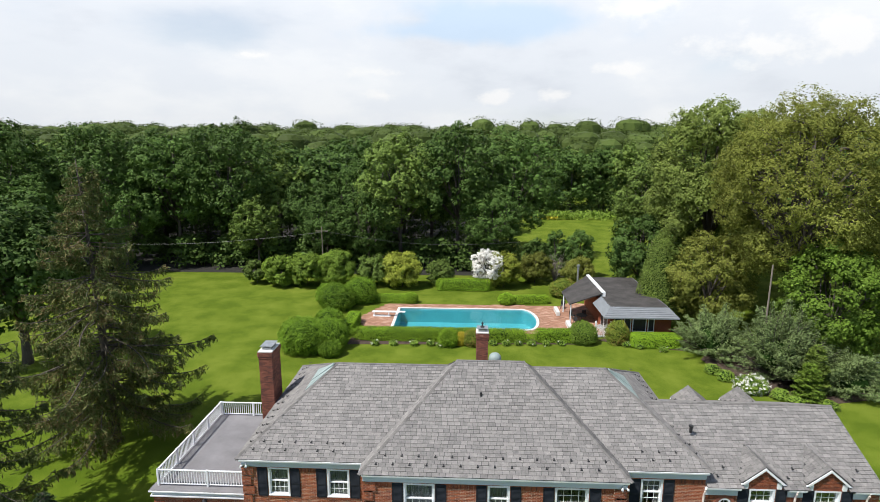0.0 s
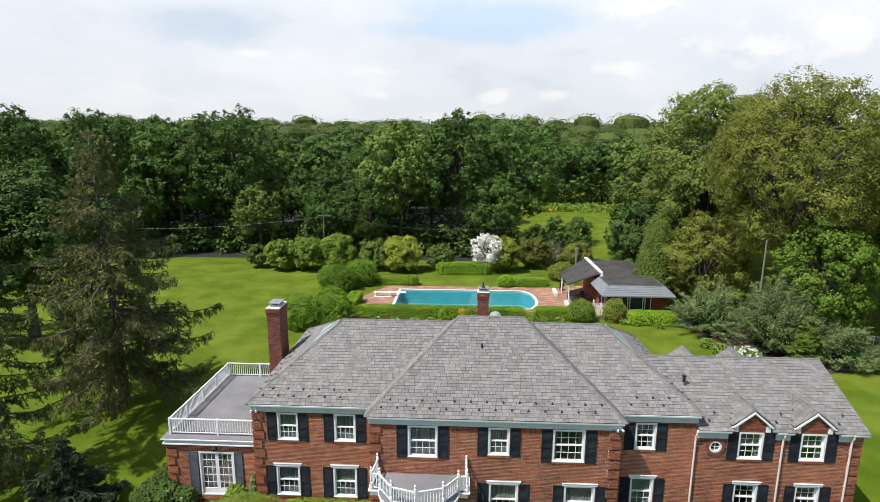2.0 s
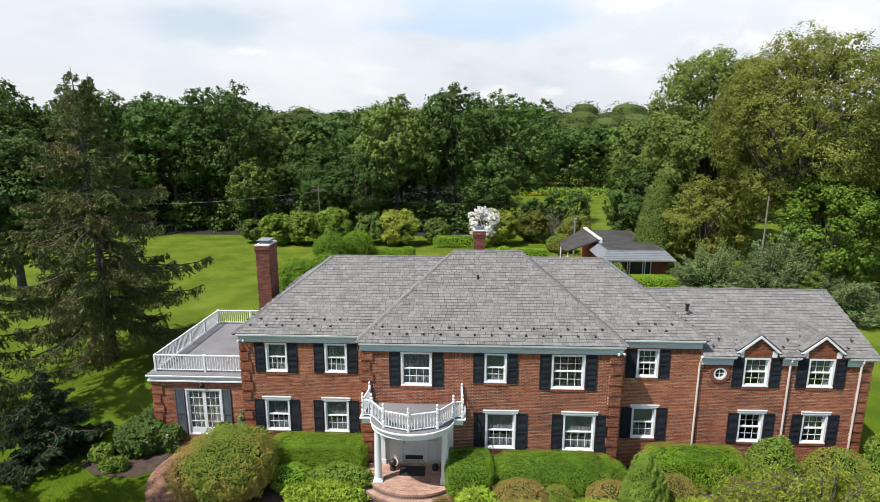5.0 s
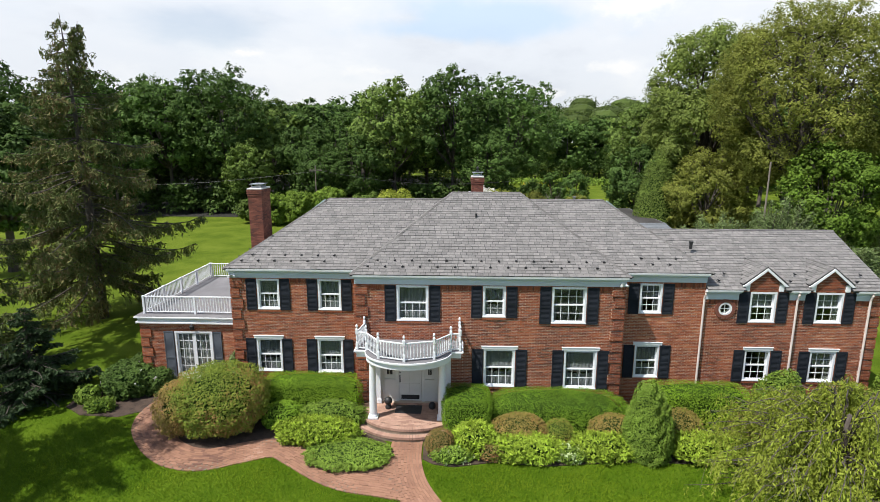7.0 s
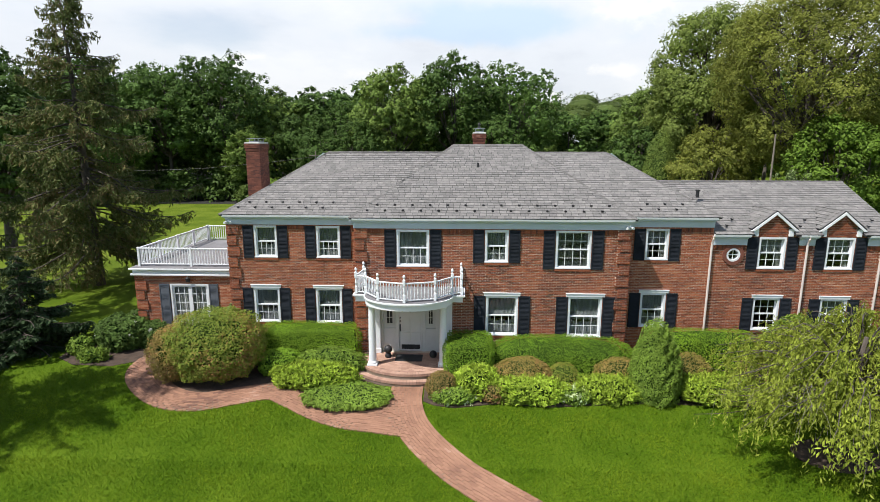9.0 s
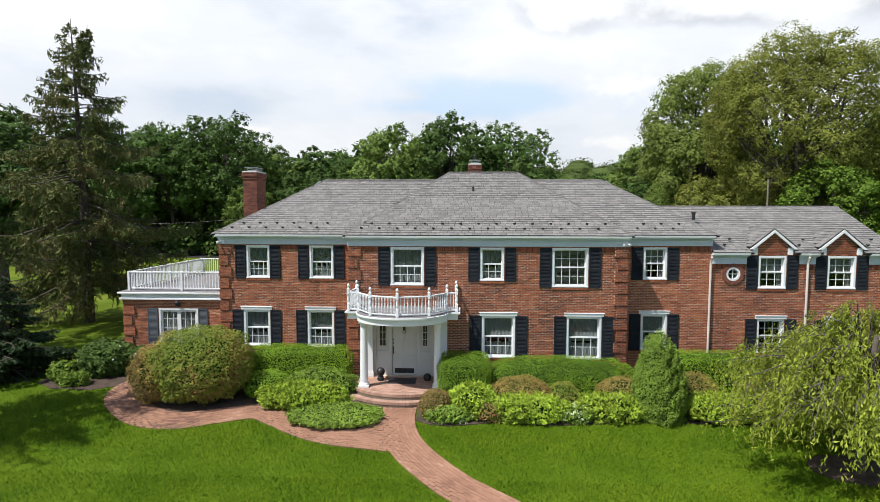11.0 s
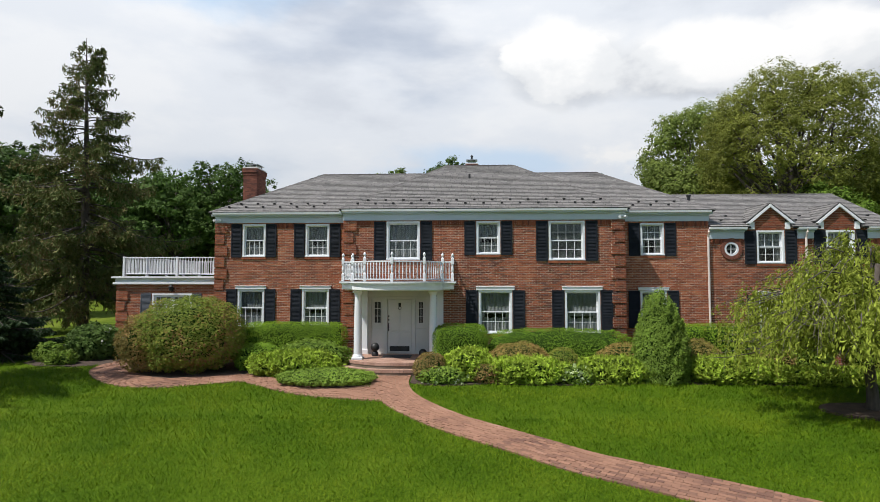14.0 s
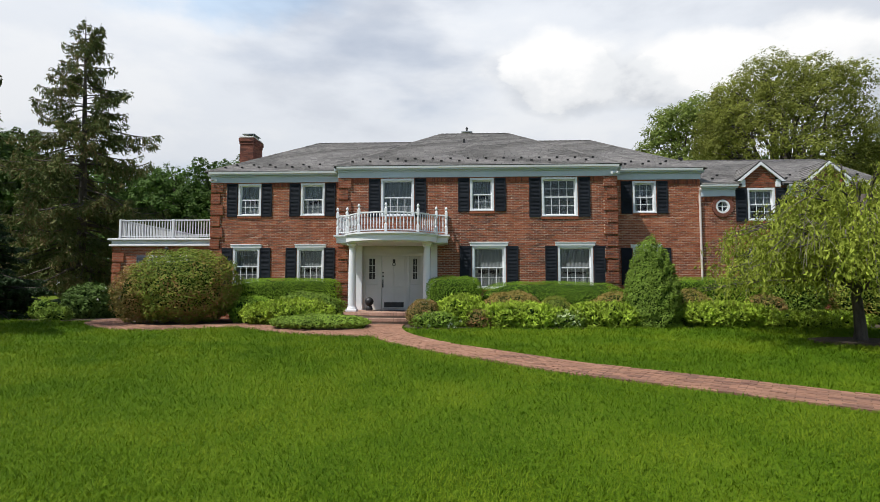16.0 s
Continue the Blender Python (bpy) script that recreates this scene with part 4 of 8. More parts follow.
for a, b in ((MX1 + 0.02, 12.93), (14.55, 15.61), (17.23, VX1)):
    roof_plane([(a, VY0, VZ), (b, VY0, VZ), (b, 0.01, VZ + (0.01 - VY0) * VS), (a, 0.01, VZ + (0.01 - VY0) * VS)])
roof_plane([(VX1, VY1, VZ), (MX1 - 2.6, VY1, VZ), (MX1 - 2.6, VRY, VRZ), (VX1, VRY, VRZ)])
# gable wall of the wing and its rake boards
m = Mesh()
m.prism([(0.0, 5.42), (WY1, 5.42), (VRY, VRZ - 0.08)], WX1 - 0.25, WX1)
m.v = [(z, x, y) for x, y, z in m.v]
part("gable", m, M_BRICK, house, "red brick gable")
m = Mesh()
for a, b in (((VY0, VZ), (VRY, VRZ)), ((VRY, VRZ), (VY1, VZ))):
    m.slab([(WX1, a[0], a[1] - 0.03), (VX1 + 0.03, a[0], a[1] - 0.03), (VX1 + 0.03, b[0], b[1] - 0.03), (WX1, b[0], b[1] - 0.03)], 0.16)
part("rake_board", m, M_WHITE, house, "white rake boards on the gable")

# ridge and hip caps
m = Mesh()


def cap(a, b, w=0.09):
    a, b = Vector(a), Vector(b)
    n = max(2, int((b - a).length / 0.25))
    side = (b - a).cross(Vector((0, 0, 1))).normalized() * w
    up = Vector((0, 0, 0.026))
    for k in range(n):
        p, q = a.lerp(b, k / n), a.lerp(b, (k + 1.12) / n)
        lift = Vector((0, 0, 0.014))
        drop = Vector((0, 0, -w * 0.35))
        k0 = len(m.v)
        m.v += [tuple(x) for x in (p - side + up + drop, p + up + lift, p + side + up + drop, q - side + up + drop, q + up, q + side + up + drop)]
        m.f += [(k0, k0 + 1, k0 + 4, k0 + 3), (k0 + 1, k0 + 2, k0 + 5, k0 + 4), (k0, k0 + 2, k0 + 1)]


for a, b in (((EX0, EY0, ZR), (RX0, RY, RZ)), ((EX1, EY0, ZR), (RX1, RY, RZ)), ((RX0, RY, RZ), (RX1, RY, RZ)), ((CX0, CY, ZR), (TX0, TY, TZ)),
             ((CX1, CY, ZR), (TX1, TY, TZ)), ((TX0, TY, TZ), (TX1, TY, TZ)), ((MX1 - 2.0, VRY, VRZ), (VX1, VRY, VRZ)), ((EX0, EY1, ZR), (RX0, RY, RZ)), ((EX1, EY1, ZR), (RX1, RY, RZ))):
    m = Mesh()
    cap(a, b)
    tagged(part("ridge_cap", m, M_CAP, house), "overlapping grey ridge and hip shingles", kind="stuff")


# wing dormers
def dormer(cx, back=False):
    half, eave, peak, yf = 0.92, 5.66, 6.40, -0.10
    yb = VRY - (VRZ - eave) / ((VRZ - VZ) / (VRY - VY0)) + 0.05
    yp = VRY - (VRZ - peak) / ((VRZ - VZ) / (VRY - VY0)) + 0.05
    y = lambda v: 2 * VRY - v if back else v
    for s in (-1, 1):
        pts = [(cx + s * half, y(yf), eave), (cx, y(yf), peak), (cx, y(yp), peak), (cx + s * half, y(yb), eave)]
        if (s < 0) != back:
            pts = [pts[3], pts[0], pts[1], pts[2]]
        else:
            pts = [pts[0], pts[3], pts[2], pts[1]]
        roof_plane(pts)
    b = Mesh()
    z0 = 5.31
    b.prism([(cx - 0.60, z0), (cx + 0.60, z0), (cx + 0.60, eave + 0.14), (cx, peak - 0.14), (cx - 0.60, eave + 0.14)], 0.0, 0.2)
    b.v = [(x, y(z), yy) for x, yy, z in b.v]
    dm = part("dormer", b, M_MORTAR, house, "small gabled brick dormer with white rakes")
    br = Mesh()
    slope = (peak - eave) / half
    rows = int((peak - 0.16 - z0) / COURSE)
    for r in range(rows):
        z = z0 + 0.02 + r * COURSE
        w = min(0.595, max(0, (peak - 0.17 - z) / slope))
        x = cx - w - (0.1 if r % 2 else 0)
        while x < cx + w:
            a, c = max(x, cx - w), min(x + BRICK, cx + w)
            if c - a > 0.04:
                ya, yb2 = sorted((y(-0.016), y(0.02)))
                br.box(a, c, ya, yb2, z, z + COURSE - JOINT)
            x += BRICK + JOINT
    part("brickwork", br, M_BRICK, dm, "red bricks in running bond")
    t = Mesh()
    ya, yb2 = sorted((y(yf - 0.03), y(yf + 0.035)))
    slope = (peak - eave) / half
    for s in (-1, 1):
        o = [(cx + s * (half + 0.02), eave - 0.09), (cx, peak - 0.045), (cx, peak - 0.165), (cx + s * (half - 0.13), eave - 0.09)]
        o = [(o[0][0], o[0][1]), (o[1][0], o[1][1]), (o[2][0], o[2][1]), (o[3][0], o[3][1])]
        q = Mesh()
        q.prism(o if s > 0 else o[::-1], ya, yb2)
        k0 = len(t.v)
        t.v += [(x, z, yy) for x, yy, z in q.v]
        t.f += [tuple(k0 + i for i in f) for f in q.f]
        # eave return and cheek post
        a, b2 = sorted((cx + s * 0.60, cx + s * 0.79))
        yc, yd = sorted((y(-0.06), y(0.02)))
        t.box(a, b2, yc, yd, 5.34, eave - 0.02, 0.01)
    part("rake", t, M_WHITE, dm, "white painted dormer trim")


dormer(13.74)
dormer(16.42)
dormer(13.6, True)
dormer(16.3, True)

# deck roof of the sunroom, with fascia
m = Mesh()
m.box(SX0 - 0.12, MX0 - 0.01, SY0 - 0.15, SY1 + 0.1, 3.12, 3.20, 0.01)
m.box(SX0 - 0.05, MX0 - 0.01, SY0 - 0.07, SY1 + 0.04, 3.20, 3.38, 0.01)
m.box(SX0 - 0.16, MX0 - 0.01, SY0 - 0.2, SY1 + 0.14, 3.38, 3.46, 0.015)
part("deck_fascia", m, M_WHITE, house, "white fascia boards under the roof deck")
m = Mesh()
m.box(SX0 - 0.14, MX0 - 0.01, SY0 - 0.18, SY1 + 0.12, 3.46, 3.475)
part("roof_deck", m, M_DECK, house, "flat grey membrane roof deck")


def railing(a, b, z, posts=2, gap=0.125, height=0.86):
    a, b = Vector((*a, z)), Vector((*b, z))
    d = (b - a)
    L = d.length
    d.normalize()
    along_x = abs(d.x) > abs(d.y)
    r = Mesh()

    def bar(p, q, z0, z1, w):
        x0, x1 = sorted((p.x, q.x))
        y0, y1 = sorted((p.y, q.y))
        r.box(x0 - (0 if along_x else w), x1 + (0 if along_x else w), y0 - (w if along_x else 0), y1 + (w if along_x else 0), z + z0, z + z1, 0.006)
    bar(a, b, height - 0.05, height, 0.04)
    bar(a, b, 0.09, 0.13, 0.025)
    rail = part("railing", r, M_WHITE, house, "white painted wooden railing round the roof deck")
    n = int(L / gap)
    for k in range(1, n):
        p = a + d * (L * k / n)
        q = Mesh()
        q.box(p.x - 0.016, p.x + 0.016, p.y - 0.016, p.y + 0.016, z + 0.13, z + height - 0.05)
        part("baluster", q, M_WHITE, rail)
    for k in range(posts):
        p = a + d * (L * k / max(1, posts - 1))
        q = Mesh()
        q.box(p.x - 0.05, p.x + 0.05, p.y - 0.05, p.y + 0.05, z, z + height + 0.02, 0.008)
        part("post", q, M_WHITE, rail)


railing((SX0 + 0.14, SY0 + 0.25), (MX0 - 0.02, SY0 + 0.25), 3.475, 3)
railing((SX0 + 0.14, SY0 + 0.30), (SX0 + 0.14, SY1 - 0.1), 3.475, 5)
railing((SX0 + 0.19, SY1 - 0.1), (MX0 - 0.95, SY1 - 0.1), 3.475, 3)


# ---- chimneys ----
def chimney(x0, x1, y0, y1, z0, z1, finial=False):
    m = Mesh()
    m.box(x0 + 0.012, x1 - 0.012, y0 + 0.012, y1 - 0.012, z0, z1 - 0.05)
    ch = part("chimney", m, M_SOOT, house, "tall red brick chimney with a metal cap")
    b = Mesh()
    r = 0
    z = z0
    while z + COURSE < z1:
        k = (z1 - z) / COURSE
        o = 0.05 if 1.5 < k < 4.5 else (0.025 if k < 6.5 else 0.0)
        X0, X1, Y0, Y1 = x0 - o, x1 + o, y0 - o, y1 + o
        off = 0.1 if r % 2 else 0.0
        x = X0 - off
        while x < X1:
            a, c = max(x, X0), min(x + BRICK, X1)
            if c - a > 0.03:
                b.box(a, c, Y0, Y0 + 0.1, z, z + COURSE - JOINT)
                b.box(a, c, Y1 - 0.1, Y1, z, z + COURSE - JOINT)
            x += BRICK + JOINT
        y = Y0 + 0.11 - off
        while y < Y1 - 0.11:
            a, c = max(y, Y0 + 0.11), min(y + BRICK, Y1 - 0.11)
            if c - a > 0.03:
                b.box(X0, X0 + 0.1, a, c, z, z + COURSE - JOINT)
                b.box(X1 - 0.1, X1, a, c, z, z + COURSE - JOINT)
            y += BRICK + JOINT
        z += COURSE
        r += 1
    part("brickwork", b, M_SOOT, ch, "dark sooty bricks in running bond")
    c = Mesh()
    c.box(x0 - 0.03, x1 + 0.03, y0 - 0.03, y1 + 0.03, z1 - 0.05, z1 + 0.02, 0.015)
    part("crown", c, M_STONE, ch, "pale mortar crown")
    d = Mesh()
    mx, my = (x0 + x1) / 2, (y0 + y1) / 2
    hx, hy = (x1 - x0) * 0.32, (y1 - y0) * 0.28
    for sx in (-1, 1):
        for sy in (-1, 1):
            d.box(mx + sx * hx - 0.02, mx + sx * hx + 0.02, my + sy * hy - 0.02, my + sy * hy + 0.02, z1, z1 + 0.2)
    d.box(mx - hx, mx + hx, my - hy, my + hy, z1, z1 + 0.10, 0.01)
    d.slab([(mx - hx - 0.1, my - hy - 0.1, z1 + 0.22), (mx + hx + 0.1, my - hy - 0.1, z1 + 0.22), (mx + hx + 0.1, my + hy + 0.1, z1 + 0.22), (mx - hx - 0.1, my + hy + 0.1, z1 + 0.22)], 0.03)
    part("chimney_cap", d, M_LEAD, ch, "galvanised metal chimney cap")
    if finial:
        f = Mesh()
        f.lathe([(0.13, z1 + 0.20), (0.11, z1 + 0.27), (0.05, z1 + 0.30), (0.045, z1 + 0.38), (0.075, z1 + 0.43), (0.02, z1 + 0.53)], mx, my, 10)
        part("finial", f, M_DARK, ch, "dark metal finial on the cap")
    return ch


chimney(-9.72, -9.02, 4.9, 6.15, 0.0, 9.05)
chimney(1.68, 2.31, 6.9, 7.5, 6.0, 9.58, True)

# vent pipes and roof dome
m = Mesh()
m.tube([(1.82, 2.62, 7.9), (1.82, 2.62, 8.17)], [0.05, 0.05], 10)
m.tube([(1.82, 2.62, 7.92), (1.82, 2.62, 7.99)], [0.13, 0.07], 10)
part("vent_pipe", m, M_DARK, house, "dark plumbing vent pipe")
m = Mesh()
m.tube([(11.45, 2.05, 6.7), (11.45, 2.05, 7.02)], [0.07, 0.07], 10)
m.tube([(11.45, 2.05, 6.98), (11.45, 2.05, 7.05)], [0.1, 0.1], 10)
part("vent_pipe", m, M_DARK, house, "dark capped vent pipe")
m = Mesh()
m.lathe([(0.34, 8.0)] + [(0.34 * math.cos(a), 8.28 + 0.30 * math.sin(a)) for a in np.linspace(0, 1.5, 7)], 2.68, 6.55, 18)
part("roof_dome", m, M_VERDI, house, "pale weathered roof ventilator dome", True)

# snow guards in two staggered rows
guard = Mesh()
guard.box(-0.03, 0.03, -0.02, 0.10, 0.0, 0.012)
guard.box(-0.05, 0.05, -0.03, -0.018, 0.0, 0.075, 0.004)
guard_data = guard.data("snow_guard", M_DARK)


def guards(x0, x1, y_eave, z_eave, slope, rows=((0.42, 0.0), (0.78, 0.5)), step=0.72):
    for up, shift in rows:
        n = int((x1 - x0) / step)
        for k in range(n):
            x = x0 + (k + 0.25 + shift) * step
            if x < x1:
                ob = part("snow_guard", guard_data, M_DARK, house)
                ob.location = (x, y_eave + up, z_eave + up * slope + 0.03)
                ob.rotation_euler = (math.atan(slope), 0, 0)


guards(EX0 + 0.5, CX0 - 0.1, EY0, ZR, 0.504)
guards(CX0 + 0.5, CX1 - 0.5, CY, ZR, 0.51)
guards(CX1 + 0.3, EX1 - 0.6, EY0, ZR, 0.504)
guards(EX1 + 0.2, 12.7, VY0, VZ, 0.58)
guards(14.7, 15.5, VY0, VZ, 0.58)
guards(17.4, VX1 - 0.1, VY0, VZ, 0.58)
# the end slopes: guards above the eave and a metal saddle under the ridge
for ex, rx in ((EX0, RX0), (EX1, RX1)):
    way = 1 if rx > ex else -1
    slope = (RZ - ZR) / abs(rx - ex)
    for up, shift in ((0.42, 0.0), (0.78, 0.36)):
        for k in range(12):
            ob = part("snow_guard", guard_data, M_DARK, house)
            ob.location = (ex + way * up, EY0 + 0.9 + shift + k * 0.72, ZR + up * slope + 0.03)
            ob.rotation_euler = (math.atan(slope), 0, -way * math.pi / 2)
    m = Mesh()
    low, high = [(ex + (rx - ex) * f, ZR + (RZ - ZR) * f + 0.05) for f in (0.60, 0.93)]
    m.slab([(low[0], RY - 1.25, low[1]), (low[0], RY + 1.25, low[1]), (high[0], RY + 0.25, high[1]), (high[0], RY - 0.25, high[1])], 0.05)
    m.slab([(low[0], RY - 0.16, low[1] + 0.02), (low[0], RY + 0.16, low[1] + 0.02), (high[0], RY + 0.12, high[1] + 0.09), (high[0], RY - 0.12, high[1] + 0.09)], 0.06)
    part("roof_saddle", m, M_VERDI, house, "pale verdigris metal roof saddle")


# downspouts
def downspout(x, z1, y=-0.09):
    m = Mesh()
    m.tube([(x, y - 0.12, z1), (x, y - 0.10, z1 - 0.12), (x, y, z1 - 0.34), (x, y, 0.25), (x, y - 0.15, 0.1)], [0.045] * 5, 8)
    part("downspout", m, M_SPOUT, house, "pale painted metal downspout")


downspout(11.30, 5.36)
downspout(15.10, 5.36)
downspout(18.05, 5.36)

# ---- portico ----
PCX = -0.92
SLAB, PZ = 2.98, 3.27


def bow(r_add, n=28):
    """The outline of the balcony slab: short flanks, then a bow."""
    pts = [(PCX - 2.16 - r_add, BY), (PCX - 2.16 - r_add, -2.06 - r_add), (PCX - 1.72 - r_add * 0.3, -2.06 - r_add)]
    for k in range(1, n):
        a = math.pi * (1 - k / n)
        pts.append((PCX + (1.72 + r_add * 0.3) * math.cos(a), -2.06 - r_add - 1.25 * math.sin(a)))
    pts += [(PCX + 1.72 + r_add * 0.3, -2.06 - r_add), (PCX + 2.16 + r_add, -2.06 - r_add), (PCX + 2.16 + r_add, BY)]
    return pts


m = Mesh()
m.prism(bow(-0.07), SLAB, SLAB + 0.19)
m.prism(bow(-0.03), SLAB + 0.19, SLAB + 0.235)
m.prism(bow(0.02), SLAB + 0.235, PZ)
portico = part("portico", m, M_WHITE, house, "white bowed portico with a balcony over the door")
m = Mesh()
m.prism(bow(-0.04), PZ, PZ + 0.012)
part("balcony_floor", m, M_DECK, portico, "grey balcony floor")
m = Mesh()
m.prism(bow(-0.22), SLAB - 0.035, SLAB)
part("porch_ceiling", m, M_WHITE, portico)
# floor and steps, brick
PRX, PRY, PCY = 2.22, 1.92, -1.06


def porch_rim(r, a):
    return PCX + (PRX + r) * math.cos(a), PCY + (PRY + r) * math.sin(a)


m = Mesh()
for r, z0, z1 in ((0.28, 0.0, 0.205), (0.0, 0.205, 0.395)):
    m.prism([(PCX - PRX - r, -0.5)] + ring(PCX, PCY, PRX + r, PRY + r, 40, math.pi, 2 * math.pi) + [(PCX + PRX + r, -0.5)], z0, z1)
steps = part("porch_floor", m, M_JOINT, portico, "round brick porch floor with two steps")
COLS = ((-2.37, -2.10), (0.42, -2.10))
for x, y in COLS:
    m = Mesh()
    m.box(x - 0.20, x + 0.20, y - 0.20, y + 0.20, 0.42, 0.50, 0.01)
    m.lathe([(0.185, 0.50), (0.19, 0.53), (0.175, 0.57), (0.15, 0.60)] + [(0.15 - 0.028 * t ** 2, 0.60 + 2.18 * t) for t in np.linspace(0, 1, 8)] + [(0.14, 2.80), (0.14, 2.83), (0.16, 2.865)], x, y, 24)
    m.box(x - 0.17, x + 0.17, y - 0.17, y + 0.17, 2.865, SLAB - 0.036, 0.008)
    part("column", m, M_WHITE, portico, "white round wooden column")
for x in (-2.36, 0.62):
    m = Mesh()
    m.box(x - 0.13, x + 0.13, BY - 0.08, BY - 0.004, 0.42, SLAB - 0.036, 0.01)
    m.box(x - 0.16, x + 0.16, BY - 0.11, BY - 0.004, 0.42, 0.62, 0.01)
    part("pilaster", m, M_WHITE, portico, "white flat pilaster")


def turned_post(x, y, z, h=1.06):
    m = Mesh()
    m.box(x - 0.05, x + 0.05, y - 0.05, y + 0.05, z, z + 0.30, 0.006)
    m.lathe([(0.045, z + 0.30), (0.028, z + 0.34), (0.05, z + 0.44), (0.04, z + 0.56), (0.03, z + 0.62), (0.045, z + 0.64)], x, y, 10)
    m.box(x - 0.05, x + 0.05, y - 0.05, y + 0.05, z + 0.64, z + 0.86, 0.006)
    m.lathe([(0.055, z + 0.86), (0.03, z + 0.89), (0.022, z + 0.91), (0.05, z + 0.96), (0.052, z + 0.99), (0.03, z + h - 0.02), (0.008, z + h)], x, y, 10)
    part("post", m, M_WHITE, portico, "turned white post with a ball finial")


baluster = Mesh()
baluster.lathe([(0.02, 0.0), (0.02, 0.12), (0.012, 0.15), (0.026, 0.25), (0.022, 0.36), (0.013, 0.46), (0.02, 0.50), (0.02, 0.60)], 0, 0, 7)
baluster_data = baluster.data("baluster", M_WHITE, True)
POSTS = [(-2.86, BY - 0.09), (-2.98, -1.93), (-2.60, -2.0), (-2.0, -2.82), (-0.98, -3.12), (0.14, -2.80), (0.76, -2.0), (1.13, -1.93), (1.10, BY - 0.09)]
for x, y in POSTS:
    turned_post(x, y, PZ)
for (xa, ya), (xb, yb) in zip(POSTS, POSTS[1:]):
    a, b = Vector((xa, ya, 0)), Vector((xb, yb, 0))
    L = (b - a).length
    ang = math.atan2(yb - ya, xb - xa)
    r = Mesh()
    r.box(0.03, L - 0.03, -0.03, 0.03, 0.70, 0.75, 0.008)
    ob = part("top_rail", r, M_WHITE, portico)
    ob.matrix_local = pose(xa, ya, PZ, 0, 0, math.degrees(ang))
    r = Mesh()
    r.box(0.03, L - 0.03, -0.022, 0.022, 0.07, 0.11, 0.005)
    ob = part("bottom_rail", r, M_WHITE, portico)
    ob.matrix_local = pose(xa, ya, PZ, 0, 0, math.degrees(ang))
    n = max(2, round(L / 0.125))
    for k in range(1, n):
        p = a.lerp(b, k / n)
        ob = part("baluster", baluster_data, M_WHITE, portico)
        ob.location = (p.x, p.y, PZ + 0.105)

# entrance: door with side lights, its white greyed to stand for porch shade
DY = BY + 0.16
m = Mesh()
m.box(DOOR[0], DOOR[1], DY + 0.06, DY + 0.10, 0.42, 2.96)
surround = part("entrance", m, M_DOOR, house, "white entrance surround with side lights")
for name, x0, x1, y0, y1, z0, z1 in (("jamb", -1.62, -1.48, -0.03, 0.06, 0.42, 2.56), ("jamb", -0.50, -0.36, -0.03, 0.06, 0.42, 2.56),
                                     ("jamb", DOOR[0], DOOR[0] + 0.18, -0.06, 0.06, 0.42, 2.56), ("jamb", DOOR[1] - 0.18, DOOR[1], -0.06, 0.06, 0.42, 2.56),
                                     ("header", DOOR[0], DOOR[1], -0.06, 0.06, 2.56, 2.96), ("moulding", DOOR[0], DOOR[1], -0.085, -0.061, 2.62, 2.67),
                                     ("side_panel", DOOR[0] + 0.18, -1.62, 0.0, 0.06, 0.42, 1.42), ("side_panel", -0.36, DOOR[1] - 0.18, 0.0, 0.06, 0.42, 1.42)):
    m = Mesh()
    m.box(x0, x1, DY + y0, DY + y1, z0, z1, 0.006)
    part(name, m, M_DOOR, surround)
m = Mesh()
m.box(-1.47, -0.51, DY + 0.0, DY + 0.055, 0.48, 2.55, 0.006)
for a, b in ((-1.40, -1.02), (-0.96, -0.58)):
    for lo, hi in ((0.80, 1.25), (1.33, 2.45)):
        m.box(a, b, DY - 0.008, DY + 0.01, lo, hi, 0.006)
part("door", m, M_DOOR, surround, "white panelled front door")
m = Mesh()
m.box(-1.38, -0.60, DY - 0.014, DY - 0.009, 0.52, 0.72)
part("kick_plate", m, M_DARK, surround, "dark kick plate")
m = Mesh()
m.box(-1.45, -1.41, DY - 0.03, DY - 0.002, 1.30, 1.62, 0.006)
m.tube([(-1.43, DY - 0.03, 1.34), (-1.43, DY - 0.08, 1.40), (-1.43, DY - 0.08, 1.52), (-1.43, DY - 0.03, 1.58)], [0.012] * 4, 6)
m.box(-1.45, -1.40, DY - 0.03, DY - 0.002, 1.72, 1.78, 0.006)
m.box(-1.45, -1.40, DY - 0.03, DY - 0.002, 1.86, 1.92, 0.006)
part("door_handle", m, M_DARK, surround, "dark handle set and locks")
m = Mesh()
m.box(-1.04, -0.94, DY - 0.03, DY - 0.008, 2.28, 2.42, 0.01)
m.tube([(-0.99 + 0.06 * math.cos(a), DY - 0.035, 2.22 + 0.06 * math.sin(a)) for a in np.linspace(0, 6.28, 13)], [0.013] * 13, 6)
part("door_knocker", m, M_DARK, surround, "metal door knocker")
for x0, x1 in ((DOOR[0] + 0.28, -1.72), (-0.26, DOOR[1] - 0.28)):
    sash("side_light", x0, x1, 1.60, 2.48, DY + 0.01, 2, 3, surround, 0.03, 0.02, M_DOOR, "narrow side light with six panes")
    m = Mesh()
    m.box(x0 + 0.02, x1 - 0.02, DY + 0.035, DY + 0.04, 1.62, 2.46)
    part("pane", m, M_DARK, surround, "dark glass")

